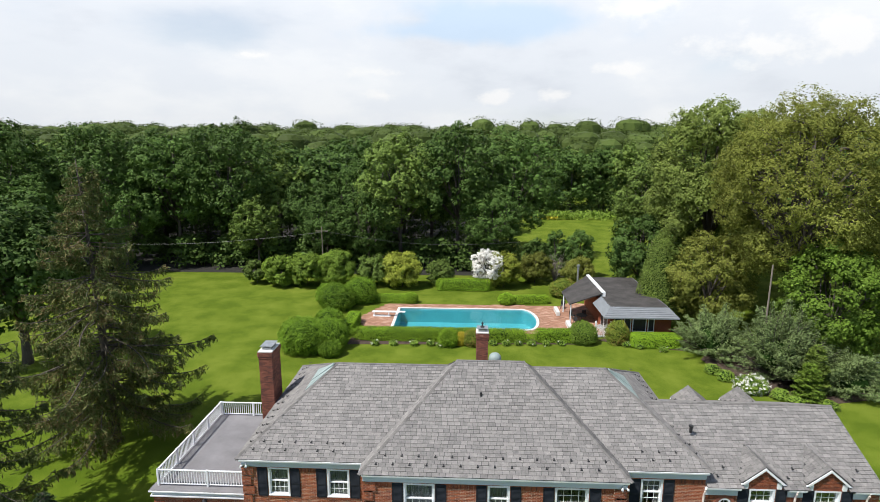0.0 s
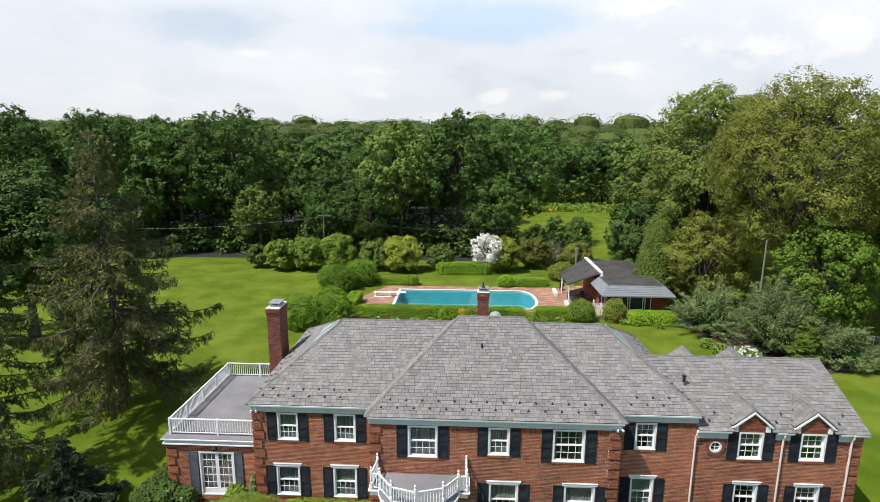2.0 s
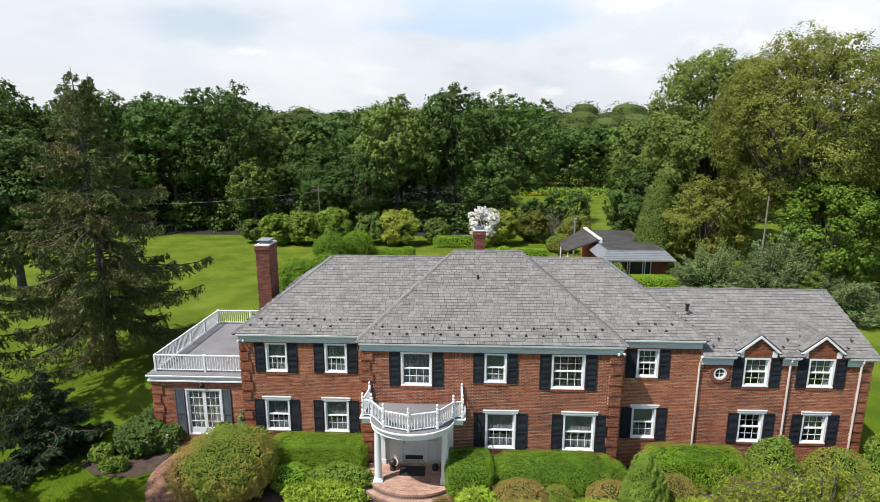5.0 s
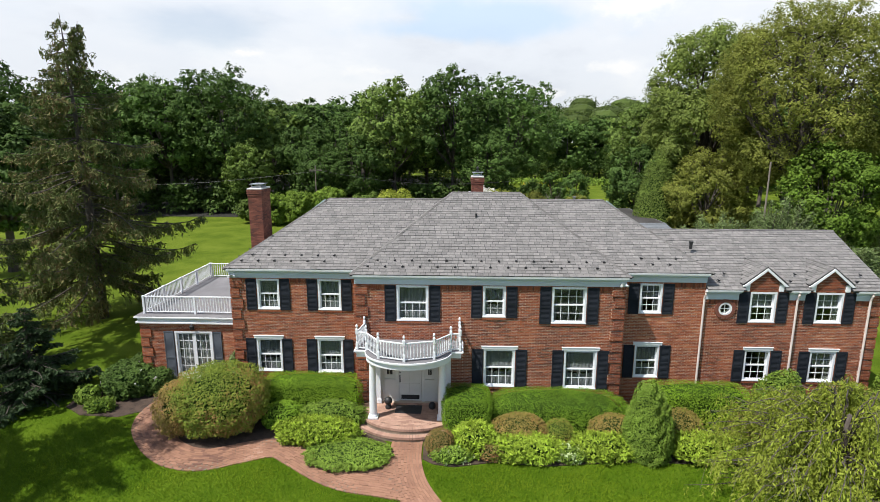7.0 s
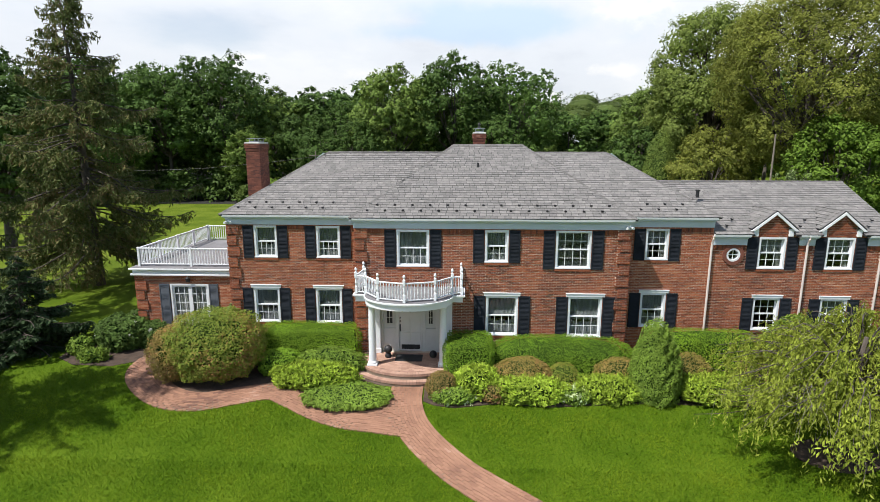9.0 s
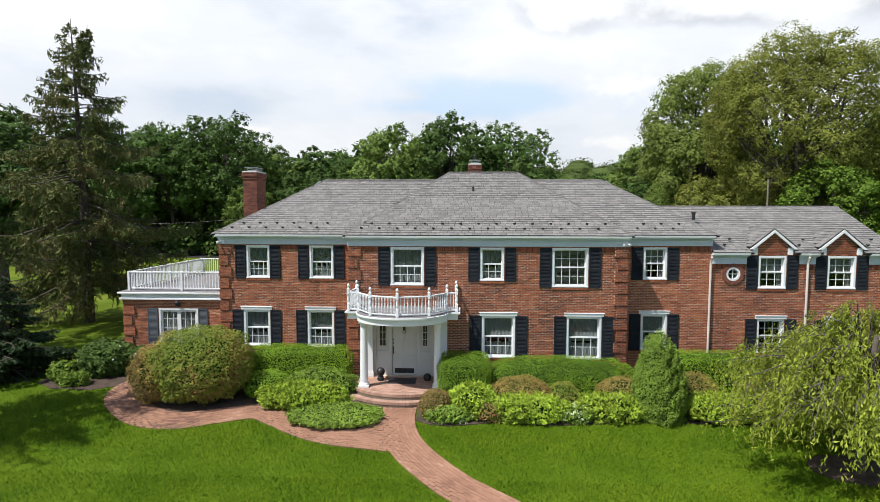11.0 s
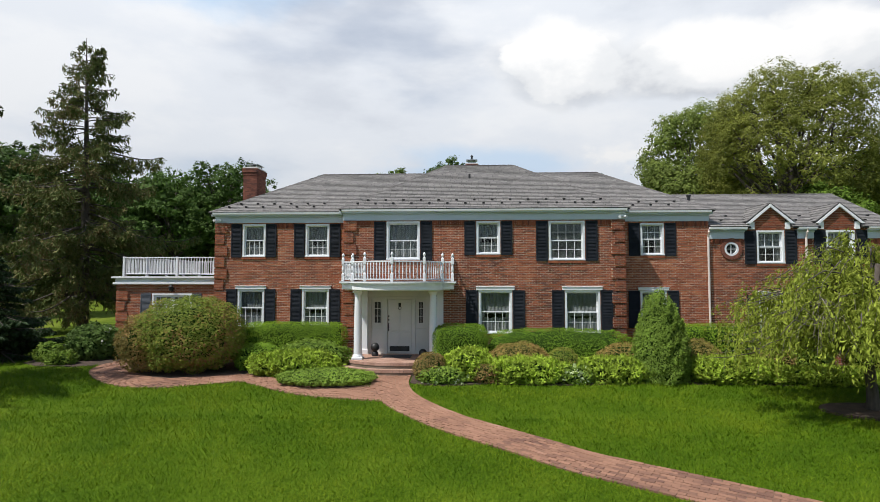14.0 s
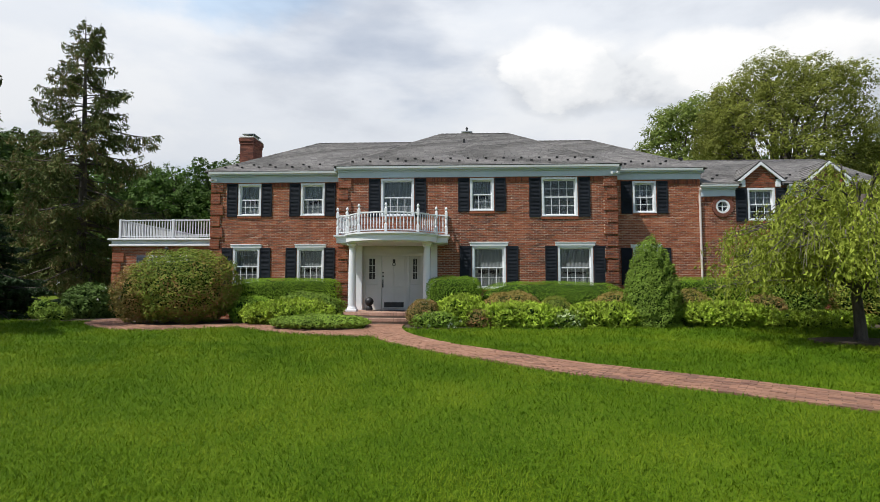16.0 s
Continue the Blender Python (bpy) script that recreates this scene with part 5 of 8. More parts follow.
# French doors of the sunroom
m = Mesh()
x0, x1, z0, z1 = FRENCH
y = SY0
ring_frame(m, x0, x1, z0, z1, y - 0.012, y + 0.15, 0.08, 0.06, 0.08)
fd = part("french_door", m, M_WHITE, house, "white French doors with small panes")
for a, b in ((x0 + 0.08, (x0 + x1) / 2), ((x0 + x1) / 2, x1 - 0.08)):
    sash("leaf", a, b, z0 + 0.28, z1 - 0.08, y + 0.05, 3, 5, fd, 0.085, 0.024)
    q = Mesh()
    q.box(a, b, y + 0.05, y + 0.095, z0 + 0.06, z0 + 0.279, 0.004)
    part("bottom_panel", q, M_WHITE, fd)
    q = Mesh()
    q.box(a + 0.06, b - 0.06, y + 0.072, y + 0.077, z0 + 0.3, z1 - 0.14)
    part("pane", q, M_GLASS, fd).visible_shadow = False
    q = Mesh()
    for k in range(31):
        q.v += [(a + (b - a) * k / 30, y + 0.17 + 0.02 * math.sin(k * 1.4), z0 + 0.1), (a + (b - a) * k / 30, y + 0.17 + 0.02 * math.sin(k * 1.4), z1 - 0.1)]
    for k in range(30):
        q.f.append((2 * k, 2 * k + 2, 2 * k + 3, 2 * k + 1))
    part("curtain", q, M_CURTAIN, fd, "pale curtain")
louvre_shutter(x0 - 0.50, x0 - 0.03, z0, z1, SY0, M_GREYSHUTTER)
louvre_shutter(x1 + 0.03, x1 + 0.45, z0, z1, SY0, M_GREYSHUTTER)


# ---- plants ----
def lumps(rng, d, freq, k=5):
    """A smooth uneven field over directions or places."""
    s = np.zeros(len(d))
    for _ in range(k):
        s += np.sin(d @ (rng.normal(size=3) * freq) + rng.uniform(0, 6.28))
    return s / k


def shrub(name, label, at, rx, ry, h, leaf, size=0.10, n=4000, power=2.0, lump=0.10, freq=4.0, low=0.42, wide=0.55, frond=False, category="shrub", group="", turn=0.0, depth=0.16, flowers=0, petal=None, lift=None):
    """A leafy shell over a core coloured dark as inner shade; power 2 is a dome, 5 and up a clipped block; lift turns
    the leaves to the sky.
    """
    n = int(n * 1.5)
    rng = np.random.default_rng(abs(hash_of(name, at)) % 2 ** 31)
    t = thing(name, label, category, (at[0], at[1], 0), group)
    t.rotation_euler = (0, 0, radians(turn))
    zc, rz = (h * low, h * (1 - low)) if power < 4 else (h / 2, h / 2)
    lf = np.random.default_rng(int(abs(at[0] * 100 + at[1] * 31)) + 5)
    seeds = lf.integers(1, 10 ** 6)

    def surface(d, k):
        p = np.abs(d) ** power
        r = 1 / (p.sum(1) ** (1 / power))
        g = np.random.default_rng(seeds)
        w = d * r[:, None] * np.array([rx, ry, rz]) / (rx * ry * rz) ** (1 / 3)
        r = r * (1 + lump * lumps(g, w, freq) + lump * 0.6 * lumps(g, w, freq * 2.3)) * k
        q = d * r[:, None] * np.array([rx, ry, rz])
        q[:, 2] += zc
        return q
    # core, its dark colour standing for the shade between leaves
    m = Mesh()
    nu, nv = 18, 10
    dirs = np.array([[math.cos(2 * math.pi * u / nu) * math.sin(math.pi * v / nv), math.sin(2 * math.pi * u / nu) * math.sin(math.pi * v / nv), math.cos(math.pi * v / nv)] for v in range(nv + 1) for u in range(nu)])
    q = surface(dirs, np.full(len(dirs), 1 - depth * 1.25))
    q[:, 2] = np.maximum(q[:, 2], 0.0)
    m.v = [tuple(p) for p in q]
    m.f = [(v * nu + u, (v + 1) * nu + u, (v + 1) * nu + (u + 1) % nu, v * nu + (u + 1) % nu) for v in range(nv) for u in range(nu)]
    part("inner_growth", m, M_CORE, t, "dark core that stands in for shade among the leaves", True)
    d = unit(rng, int(n * 1.35))
    if power >= 4:
        d = rng.uniform(-1, 1, (int(n * 1.35), 3))
        ax = rng.choice(3, len(d), p=np.array([ry * h, rx * h, rx * ry * 1.6]) / (ry * h + rx * h + rx * ry * 1.6))
        d[np.arange(len(d)), ax] = np.sign(d[np.arange(len(d)), ax])
        d /= np.linalg.norm(d, axis=1, keepdims=True)
    k = 1 - depth * rng.uniform(0, 1, len(d)) ** 1.6 + rng.uniform(0, 0.035, len(d))
    p = surface(d, k)
    keep = p[:, 2] > 0.02
    p, d = p[keep][:n], d[keep][:n]
    t1 = np.cross(d, np.array([0.3, 0.5, 0.81]))
    t1 /= np.linalg.norm(t1, axis=1, keepdims=True)
    t2, one = np.cross(d, t1), np.ones(len(d))
    q0 = surface(d, one)
    nrm = np.cross(surface(d + t1 * 0.03, one) - q0, surface(d + t2 * 0.03, one) - q0)
    nrm /= np.linalg.norm(nrm, axis=1, keepdims=True) + 1e-9
    if frond:
        al = nrm * 0.7 + np.array([0, 0, 0.9]) + rng.normal(size=p.shape) * 0.45
        nn = rng.normal(size=p.shape) + np.array([0, 0, 0.8]) + nrm * 0.3
        me = leaf_mesh("foliage", p, nn, size, leaf, wide=wide, fold=0.5, along=al, seed=int(seeds))
    else:
        me = leaf_mesh("foliage", p, nrm + rng.normal(size=p.shape) * (0.38 if category == "hedge" else 0.5) + np.array([0, 0, lift if lift is not None else 0.85 if category == "hedge" else 0.5]), size, leaf, wide=wide, seed=int(seeds))
    part("foliage", me, leaf, t)
    if flowers:
        i = rng.choice(len(p), flowers, replace=False)
        c = np.repeat(p[i] + nrm[i] * 0.04, 6, 0) + rng.normal(size=(flowers * 6, 3)) * size * 0.35
        part("blossom", leaf_mesh("blossom", c, np.repeat(nrm[i], 6, 0) + rng.normal(size=c.shape) * 0.5, size * 0.75, petal or L_PETAL, wide=0.9, seed=3), petal or L_PETAL, t, "small pale blossoms and leaves")
    return t


def hash_of(name, at):
    return sum(ord(c) * (i + 7) for i, c in enumerate(name)) * 131 + int(at[0] * 97) * 31 + int(at[1] * 89)


# front garden, west of the door
shrub("azalea_bush", "large rounded azalea in full green leaf", (-8.45, -2.5), 1.85, 1.65, 2.72, L_AZALEA, 0.08, 19000, power=2.35, lump=0.10, freq=7, low=0.5, depth=0.26, lift=0.8)
shrub("azalea_bush", "rusty tan azalea that leans on the larger one", (-9.9, -2.75), 1.0, 1.15, 2.15, L_RUST, 0.075, 6500, power=2.2, lump=0.12, freq=7, low=0.5, depth=0.26, lift=0.8)
shrub("hedge", "clipped bright green hedge under the windows", (-5.15, -0.92), 2.15, 0.58, 1.66, L_HEDGE, 0.052, 17000, power=6, lump=0.035, freq=6, category="hedge", depth=0.10)
shrub("fern_clump", "lime green leafy perennials beside the path", (-4.35, -3.2), 1.55, 0.85, 0.88, L_LIME, 0.155, 4590, lump=0.22, freq=7, wide=0.36, frond=True, category="perennial")
shrub("shrub", "low mid-green shrub behind the perennials", (-4.0, -2.15), 1.4, 0.6, 1.12, L_THUJA, 0.10, 3000, lump=0.16, freq=6)
shrub("shrub", "dark green low shrub behind the azalea", (-6.1, -2.1), 0.9, 0.7, 1.0, L_YEW, 0.10, 2000, lump=0.12)
shrub("groundcover", "dense low juniper groundcover at the path edge", (-2.95, -4.3), 1.62, 1.02, 0.42, L_COVER, 0.09, 5500, lump=0.12, freq=7, wide=0.4, category="groundcover")
# east of the door
shrub("hedge", "clipped dark green block hedge beside the porch", (1.42, -2.05), 0.98, 0.85, 1.72, L_YEW, 0.050, 11000, power=4.5, lump=0.06, freq=5, category="hedge", depth=0.10)
shrub("hedge", "broad rounded dark green hedge under the windows", (5.0, -1.72), 2.95, 0.85, 1.52, L_YEW, 0.050, 20000, power=3.2, lump=0.05, freq=6, category="hedge", depth=0.10)
shrub("shrub", "small round shrub with rusty red leaves", (0.42, -3.85), 0.58, 0.55, 0.92, L_RED, 0.06, 2600, lump=0.07)
shrub("groundcover", "low variegated green and white plants", (0.85, -4.3), 0.75, 0.42, 0.52, L_COVER, 0.08, 1600, lump=0.2, freq=8, flowers=30, petal=L_CREAM, category="perennial")
shrub("fern_clump", "lime green broad-leaved perennials", (1.7, -3.6), 0.85, 0.8, 1.05, L_LIME, 0.155, 2524, lump=0.2, freq=7, wide=0.36, frond=True, category="perennial")
shrub("shrub", "pinkish green low shrub at the lawn edge", (2.3, -4.12), 0.55, 0.45, 0.62, L_RED, 0.07, 1000, lump=0.15)
shrub("azalea_bush", "mounded azalea with green and red leaves", (3.45, -3.1), 1.15, 0.8, 1.2, L_RUST, 0.075, 4200, lump=0.09, freq=5)
shrub("fern_clump", "lime green leafy perennials along the lawn", (3.55, -4.0), 1.45, 0.68, 0.82, L_LIME, 0.155, 3442, lump=0.25, freq=8, wide=0.36, frond=True, category="perennial")
shrub("shrub", "small round olive green shrub", (4.95, -3.05), 0.6, 0.55, 1.02, L_AZALEA, 0.06, 2200, lump=0.06)
shrub("groundcover", "low variegated plants with white leaves", (5.15, -4.15), 0.62, 0.4, 0.55, L_COVER, 0.08, 1200, lump=0.2, freq=8, flowers=70, petal=L_CREAM, category="perennial")
shrub("fern_clump", "lime green leafy perennials along the lawn", (6.45, -3.8), 1.2, 0.68, 0.82, L_LIME, 0.155, 2754, lump=0.25, freq=8, wide=0.36, frond=True, category="perennial")
shrub("azalea_bush", "low azalea with rusty leaves", (7.05, -2.85), 0.95, 0.6, 1.15, L_RUST, 0.075, 2600, lump=0.1)
shrub("thuja", "cone-shaped clipped green thuja", (8.05, -3.75), 0.95, 0.92, 2.98, L_THUJA, 0.065, 14000, power=1.62, lump=0.12, freq=9, low=0.27, category="conifer")
shrub("hedge", "clipped green hedge under the windows", (10.9, -1.25), 2.1, 0.7, 1.68, L_HEDGE, 0.052, 13000, power=5, lump=0.06, freq=5, category="hedge", depth=0.10)
shrub("azalea_bush", "green shrub with russet tips", (9.7, -2.6), 0.9, 0.7, 1.25, L_RUST, 0.075, 2800, lump=0.1)
shrub("fern_clump", "lime green leafy perennials along the lawn", (10.3, -3.7), 1.6, 0.75, 0.85, L_LIME, 0.155, 3672, lump=0.25, freq=8, wide=0.36, frond=True, category="perennial")
shrub("fern_clump", "low lime green leaves under the weeping tree", (13.2, -3.85), 1.9, 0.7, 0.55, L_LIME, 0.155, 3442, lump=0.25, freq=8, wide=0.36, frond=True, category="perennial")
shrub("shrub", "small reddish shrub before the wing", (12.4, -2.4), 0.7, 0.6, 1.1, L_RED, 0.08, 1800, lump=0.12)
shrub("shrub", "loose light green shrub before the wing", (13.95, -1.7), 1.0, 0.9, 2.5, L_THUJA, 0.10, 5000, lump=0.16, freq=5)
shrub("azalea_bush", "large azalea with fading blossom before the wing", (16.4, -1.9), 1.25, 1.1, 2.15, L_AZALEA, 0.09, 5000, lump=0.14)
shrub("shrub", "tall light green shrub at the wing's corner", (19.2, -1.6), 1.3, 1.2, 2.9, L_THUJA, 0.10, 6000, lump=0.18, freq=5)
# west side, by the sunroom
shrub("rhododendron", "dark rhododendron with a few white blossoms", (-14.1, 0.45), 1.2, 1.0, 1.45, L_RHODO, 0.13, 4200, lump=0.18, freq=6, flowers=12)
shrub("rhododendron", "dark low rhododendron by the sunroom corner", (-12.75, 0.55), 0.62, 0.52, 1.15, L_RHODO, 0.12, 1900, power=3, lump=0.14, freq=5, flowers=3)
shrub("shrub", "small bright green shrub in the mulch bed", (-15.45, -0.45), 0.52, 0.48, 0.78, L_COVER, 0.11, 900, lump=0.2, freq=5)
shrub("shrub", "green shrub beside the sunroom", (-14.3, 2.5), 0.9, 1.0, 1.1, L_RHODO, 0.12, 3000, lump=0.18)
shrub("perennial", "spiky grey-green perennial at the lawn edge", (-14.4, -1.2), 0.6, 0.4, 0.5, L_COVER, 0.3, 300, lump=0.2, wide=0.15, frond=True, category="perennial")
shrub("shrub", "broad-leaved plant beside the French doors", (-10.05, 0.55), 0.6, 0.55, 1.35, L_COVER, 0.20, 900, lump=0.15)
shrub("shrub", "climbing broad-leaved plant at the wall corner", (-9.1, 0.75), 0.42, 0.4, 1.95, L_JUNIPER, 0.26, 420, lump=0.2, freq=6)

# back garden
H4 = dict(power=7, lump=0.018, freq=7, category="hedge", depth=0.08, size=0.12)
shrub("hedge", "long clipped green hedge before the pool", (-1.2, 30.75), 9.3, 0.62, 1.3, L_HEDGE, n=12000, **H4)
shrub("hedge", "clipped green hedge before the pool", (10.6, 31.0), 2.4, 0.62, 1.3, L_HEDGE, n=4000, **H4)
shrub("hedge", "clipped green hedge behind the pool", (-8.7, 43.9), 2.9, 0.6, 1.0, L_HEDGE, n=4000, **H4)
shrub("hedge", "clipped green hedge behind the pool", (9.2, 44.2), 2.4, 0.6, 1.0, L_HEDGE, n=3500, turn=4, **H4)
shrub("hedge", "clipped green hedge at the end of the lawn", (0.8, 49.9), 3.6, 0.8, 1.55, L_HEDGE, n=5000, **H4)
shrub("hedge", "clipped green hedge beside the pool", (-11.2, 34.2), 0.7, 2.3, 1.25, L_HEDGE, n=3500, **H4)
shrub("hedge", "low clipped hedge before the pool house", (19.9, 30.3), 2.5, 0.95, 1.2, L_HEDGE, n=5500, **H4)
for x, y, r, h, mt, lb in ((-0.55, 29.35, 1.0, 1.75, L_HEDGE, "round clipped green bush"), (1.85, 29.5, 0.95, 1.65, L_AZALEA, "round olive green bush"), (0.72, 29.6, 0.55, 1.35, L_YELLOW, "small bright yellow shrub"),
                           (-5.7, 43.6, 0.95, 1.3, L_HEDGE, "round clipped green bush"), (6.2, 43.6, 1.0, 1.45, L_HEDGE, "round clipped green bush"), (12.9, 30.9, 1.45, 2.2, L_THUJA, "loose light green shrub by the gate"),
                           (16.35, 30.9, 1.15, 2.35, L_AZALEA, "upright shrub with reddish tips by the gate"), (14.0, 47.4, 1.9, 2.3, L_AZALEA, "loose russet shrub behind the pool"), (-14.4, 27.3, 2.3, 3.3, L_YEW, "large dark green shrub"),
                           (-12.2, 28.4, 1.9, 3.0, L_YEW, "large dark green shrub"), (-15.6, 28.9, 1.6, 2.8, L_YEW, "large dark green shrub"), (-11.6, 26.4, 1.2, 1.5, L_YEW, "dark green low shrub"),
                           (-13.0, 31.6, 1.7, 2.9, L_YEW, "large dark green shrub"), (-14.3, 40.5, 2.1, 3.2, L_YEW, "large dark green shrub"), (-12.0, 43.5, 2.0, 3.2, L_YEW, "large dark green shrub"), (-15.7, 43.0, 1.8, 2.6, L_YEW, "dark green shrub by the hedge")):
    shrub("shrub", lb, (x, y), r, r * 0.95, h, mt, 0.12, int(1500 + 1500 * r * r), lump=0.15, freq=9)
for x, y in ((-7.8, 29.1), (-6.0, 29.2), (-3.9, 29.2), (-2.3, 29.3), (-1.3, 28.9), (3.9, 29.7), (5.2, 29.7), (6.4, 29.8), (7.7, 29.8), (9.2, 29.9), (10.6, 30.0), (17.0, 30.0), (18.2, 29.5), (20.2, 28.9)):
    shrub("small_plant", "small bedding plant before the hedge", (x, y), 0.42, 0.4, 0.55, L_COVER, 0.13, 160, lump=0.2, category="plant", group="bedding plants", flowers=2)

# shrubs along the edge of the wood
for x, y, r, h, mt, lb in ((-24.6, 50.6, 2.6, 4.6, L_MAPLE, "tall light green shrub at the wood's edge"), (-21.0, 50.8, 2.7, 5.0, L_MAPLE, "tall light green shrub at the wood's edge"), (-16.8, 51.2, 3.0, 5.4, L_MAPLE, "tall light green shrub at the wood's edge"),
                           (-28.5, 52.0, 2.0, 3.4, L_FOREST2, "green shrub at the wood's edge"), (-11.8, 51.4, 2.4, 4.6, L_FOREST2, "green shrub at the wood's edge"), (-7.6, 50.9, 3.2, 5.2, L_YGREEN, "broad yellow-green shrub at the wood's edge"),
                           (-2.4, 52.6, 2.2, 3.6, L_FOREST2, "green shrub with pale blossom"), (6.4, 51.6, 2.6, 5.4, L_YGREEN, "yellow-green dogwood beside the pool lawn"), (11.0, 54.0, 2.6, 4.6, L_OLIVE, "low olive green shrub"), (16.8, 52.5, 2.6, 4.2, L_OLIVE, "low olive green shrub"),
                           (17.8, 57.5, 2.4, 8.0, L_FOREST, "dark green small tree"), (14.6, 58.2, 2.1, 7.6, L_FOREST, "dark green small tree"), (11.2, 57.4, 2.1, 6.4, L_RHODO, "dark green small tree")):
    broadleaf(lb, h, r, 0.1, mt, 0.19, int(46 * r * r), 34, int(x * 7 + y * 3) % 97 + 1, 0.07, "shrub", 0.9, (x, y, 0), lobes=15, tuft=0.13, category="shrub", limbs=6)
broadleaf("dogwood covered in white blossom", 5.9, 2.5, 0.6, L_PETAL, 0.17, 330, 22, 61, 0.10, "dogwood", 0.9, (4.2, 51.2, 0), lobes=16, tuft=0.12, limbs=10, flat=0.7, inner=0.1)


def conifer(name, label, at, height, radius, leaf, base=0.6, whorls=40, per=6, droop=0.35, spray=0.42, density=26, seed=3, power=0.85, hang=0.7, width=0.22, clear=0.0, slim=0.34):
    """A trunk with whorls of drooping branches that carry hanging sprays."""
    rng = np.random.default_rng(seed)
    t = thing(name, label, "conifer", (at[0], at[1], 0))
    wood = Mesh()
    wood.tube([(0, 0, -0.2), (0, 0, height * 0.5), (0.05, 0, height * 0.98)], [radius * 0.04 + 0.04, radius * 0.025 + 0.02, 0.012], 9)
    P, A, N, S = [], [], [], []
    for w in range(whorls):
        f = (w + rng.uniform(0, 0.6)) / whorls
        z = base + (height * 0.985 - base) * f
        L0 = radius * (1 - f) ** power + 0.12
        a0 = rng.uniform(0, 6.28)
        for b in range(per):
            f = rng.uniform(0, 1) ** 1.1
            z = base + (height * 0.985 - base) * f
            L0 = radius * (1 - f) ** power + 0.12
            if rng.random() < clear * 1.6 * f:
                continue
            a = a0 + b * 6.283 / per + rng.normal() * 0.22
            L = L0 * rng.uniform(0.5, 1.15)
            d = np.array([math.cos(a), math.sin(a), 0.0])
            side = np.array([-d[1], d[0], 0.0])
            ts = np.linspace(0, 1, 6)
            rise = rng.uniform(-0.16, 0.16)
            curve = np.stack([d * L * t + np.array([0, 0, z + L * (rise * t - droop * t * t + droop * 0.55 * t ** 4)]) + side * 0.08 * L * math.sin(t * 3) * rng.normal() for t in ts])
            wood.tube(curve, [0.018 * L + 0.006 - 0.016 * L * t for t in ts], 4, False)
            n = int(density * L) + 4
            tt = rng.uniform(0.12, 1.0, n) ** 0.75
            i = np.minimum((tt * 5).astype(int), 4)
            fr = (tt * 5 - i)[:, None]
            p = curve[i] * (1 - fr) + curve[i + 1] * fr
            sd = rng.choice([-1, 1], n)[:, None] * rng.uniform(0.15, 1.0, (n, 1))
            wd = width * L * (1.15 - tt)[:, None]
            along = d * 0.55 + side * sd * 0.9 + np.array([0, 0, -hang]) * rng.uniform(0.4, 1.3, (n, 1))
            off = side * sd * wd
            off[:, 2] -= np.abs(sd[:, 0]) * wd[:, 0] * 0.4
            P.append(p + off + along * spray * 0.35)
            A.append(along)
            N.append(rng.normal(size=(n, 3)) + np.array([0, 0, 0.5]))
            S.append(spray * rng.uniform(0.6, 1.3, n) * (0.55 + 0.45 * min(1, L / radius * 2)))
    part("trunk", wood, M_BARK, t, smooth=True)
    P, A, N, S = (np.concatenate(q) for q in (P, A, N, S))
    part("foliage", leaf_mesh("foliage", P, N, S, leaf, wide=slim, fold=0.5, along=A, seed=seed), leaf, t)
    return t


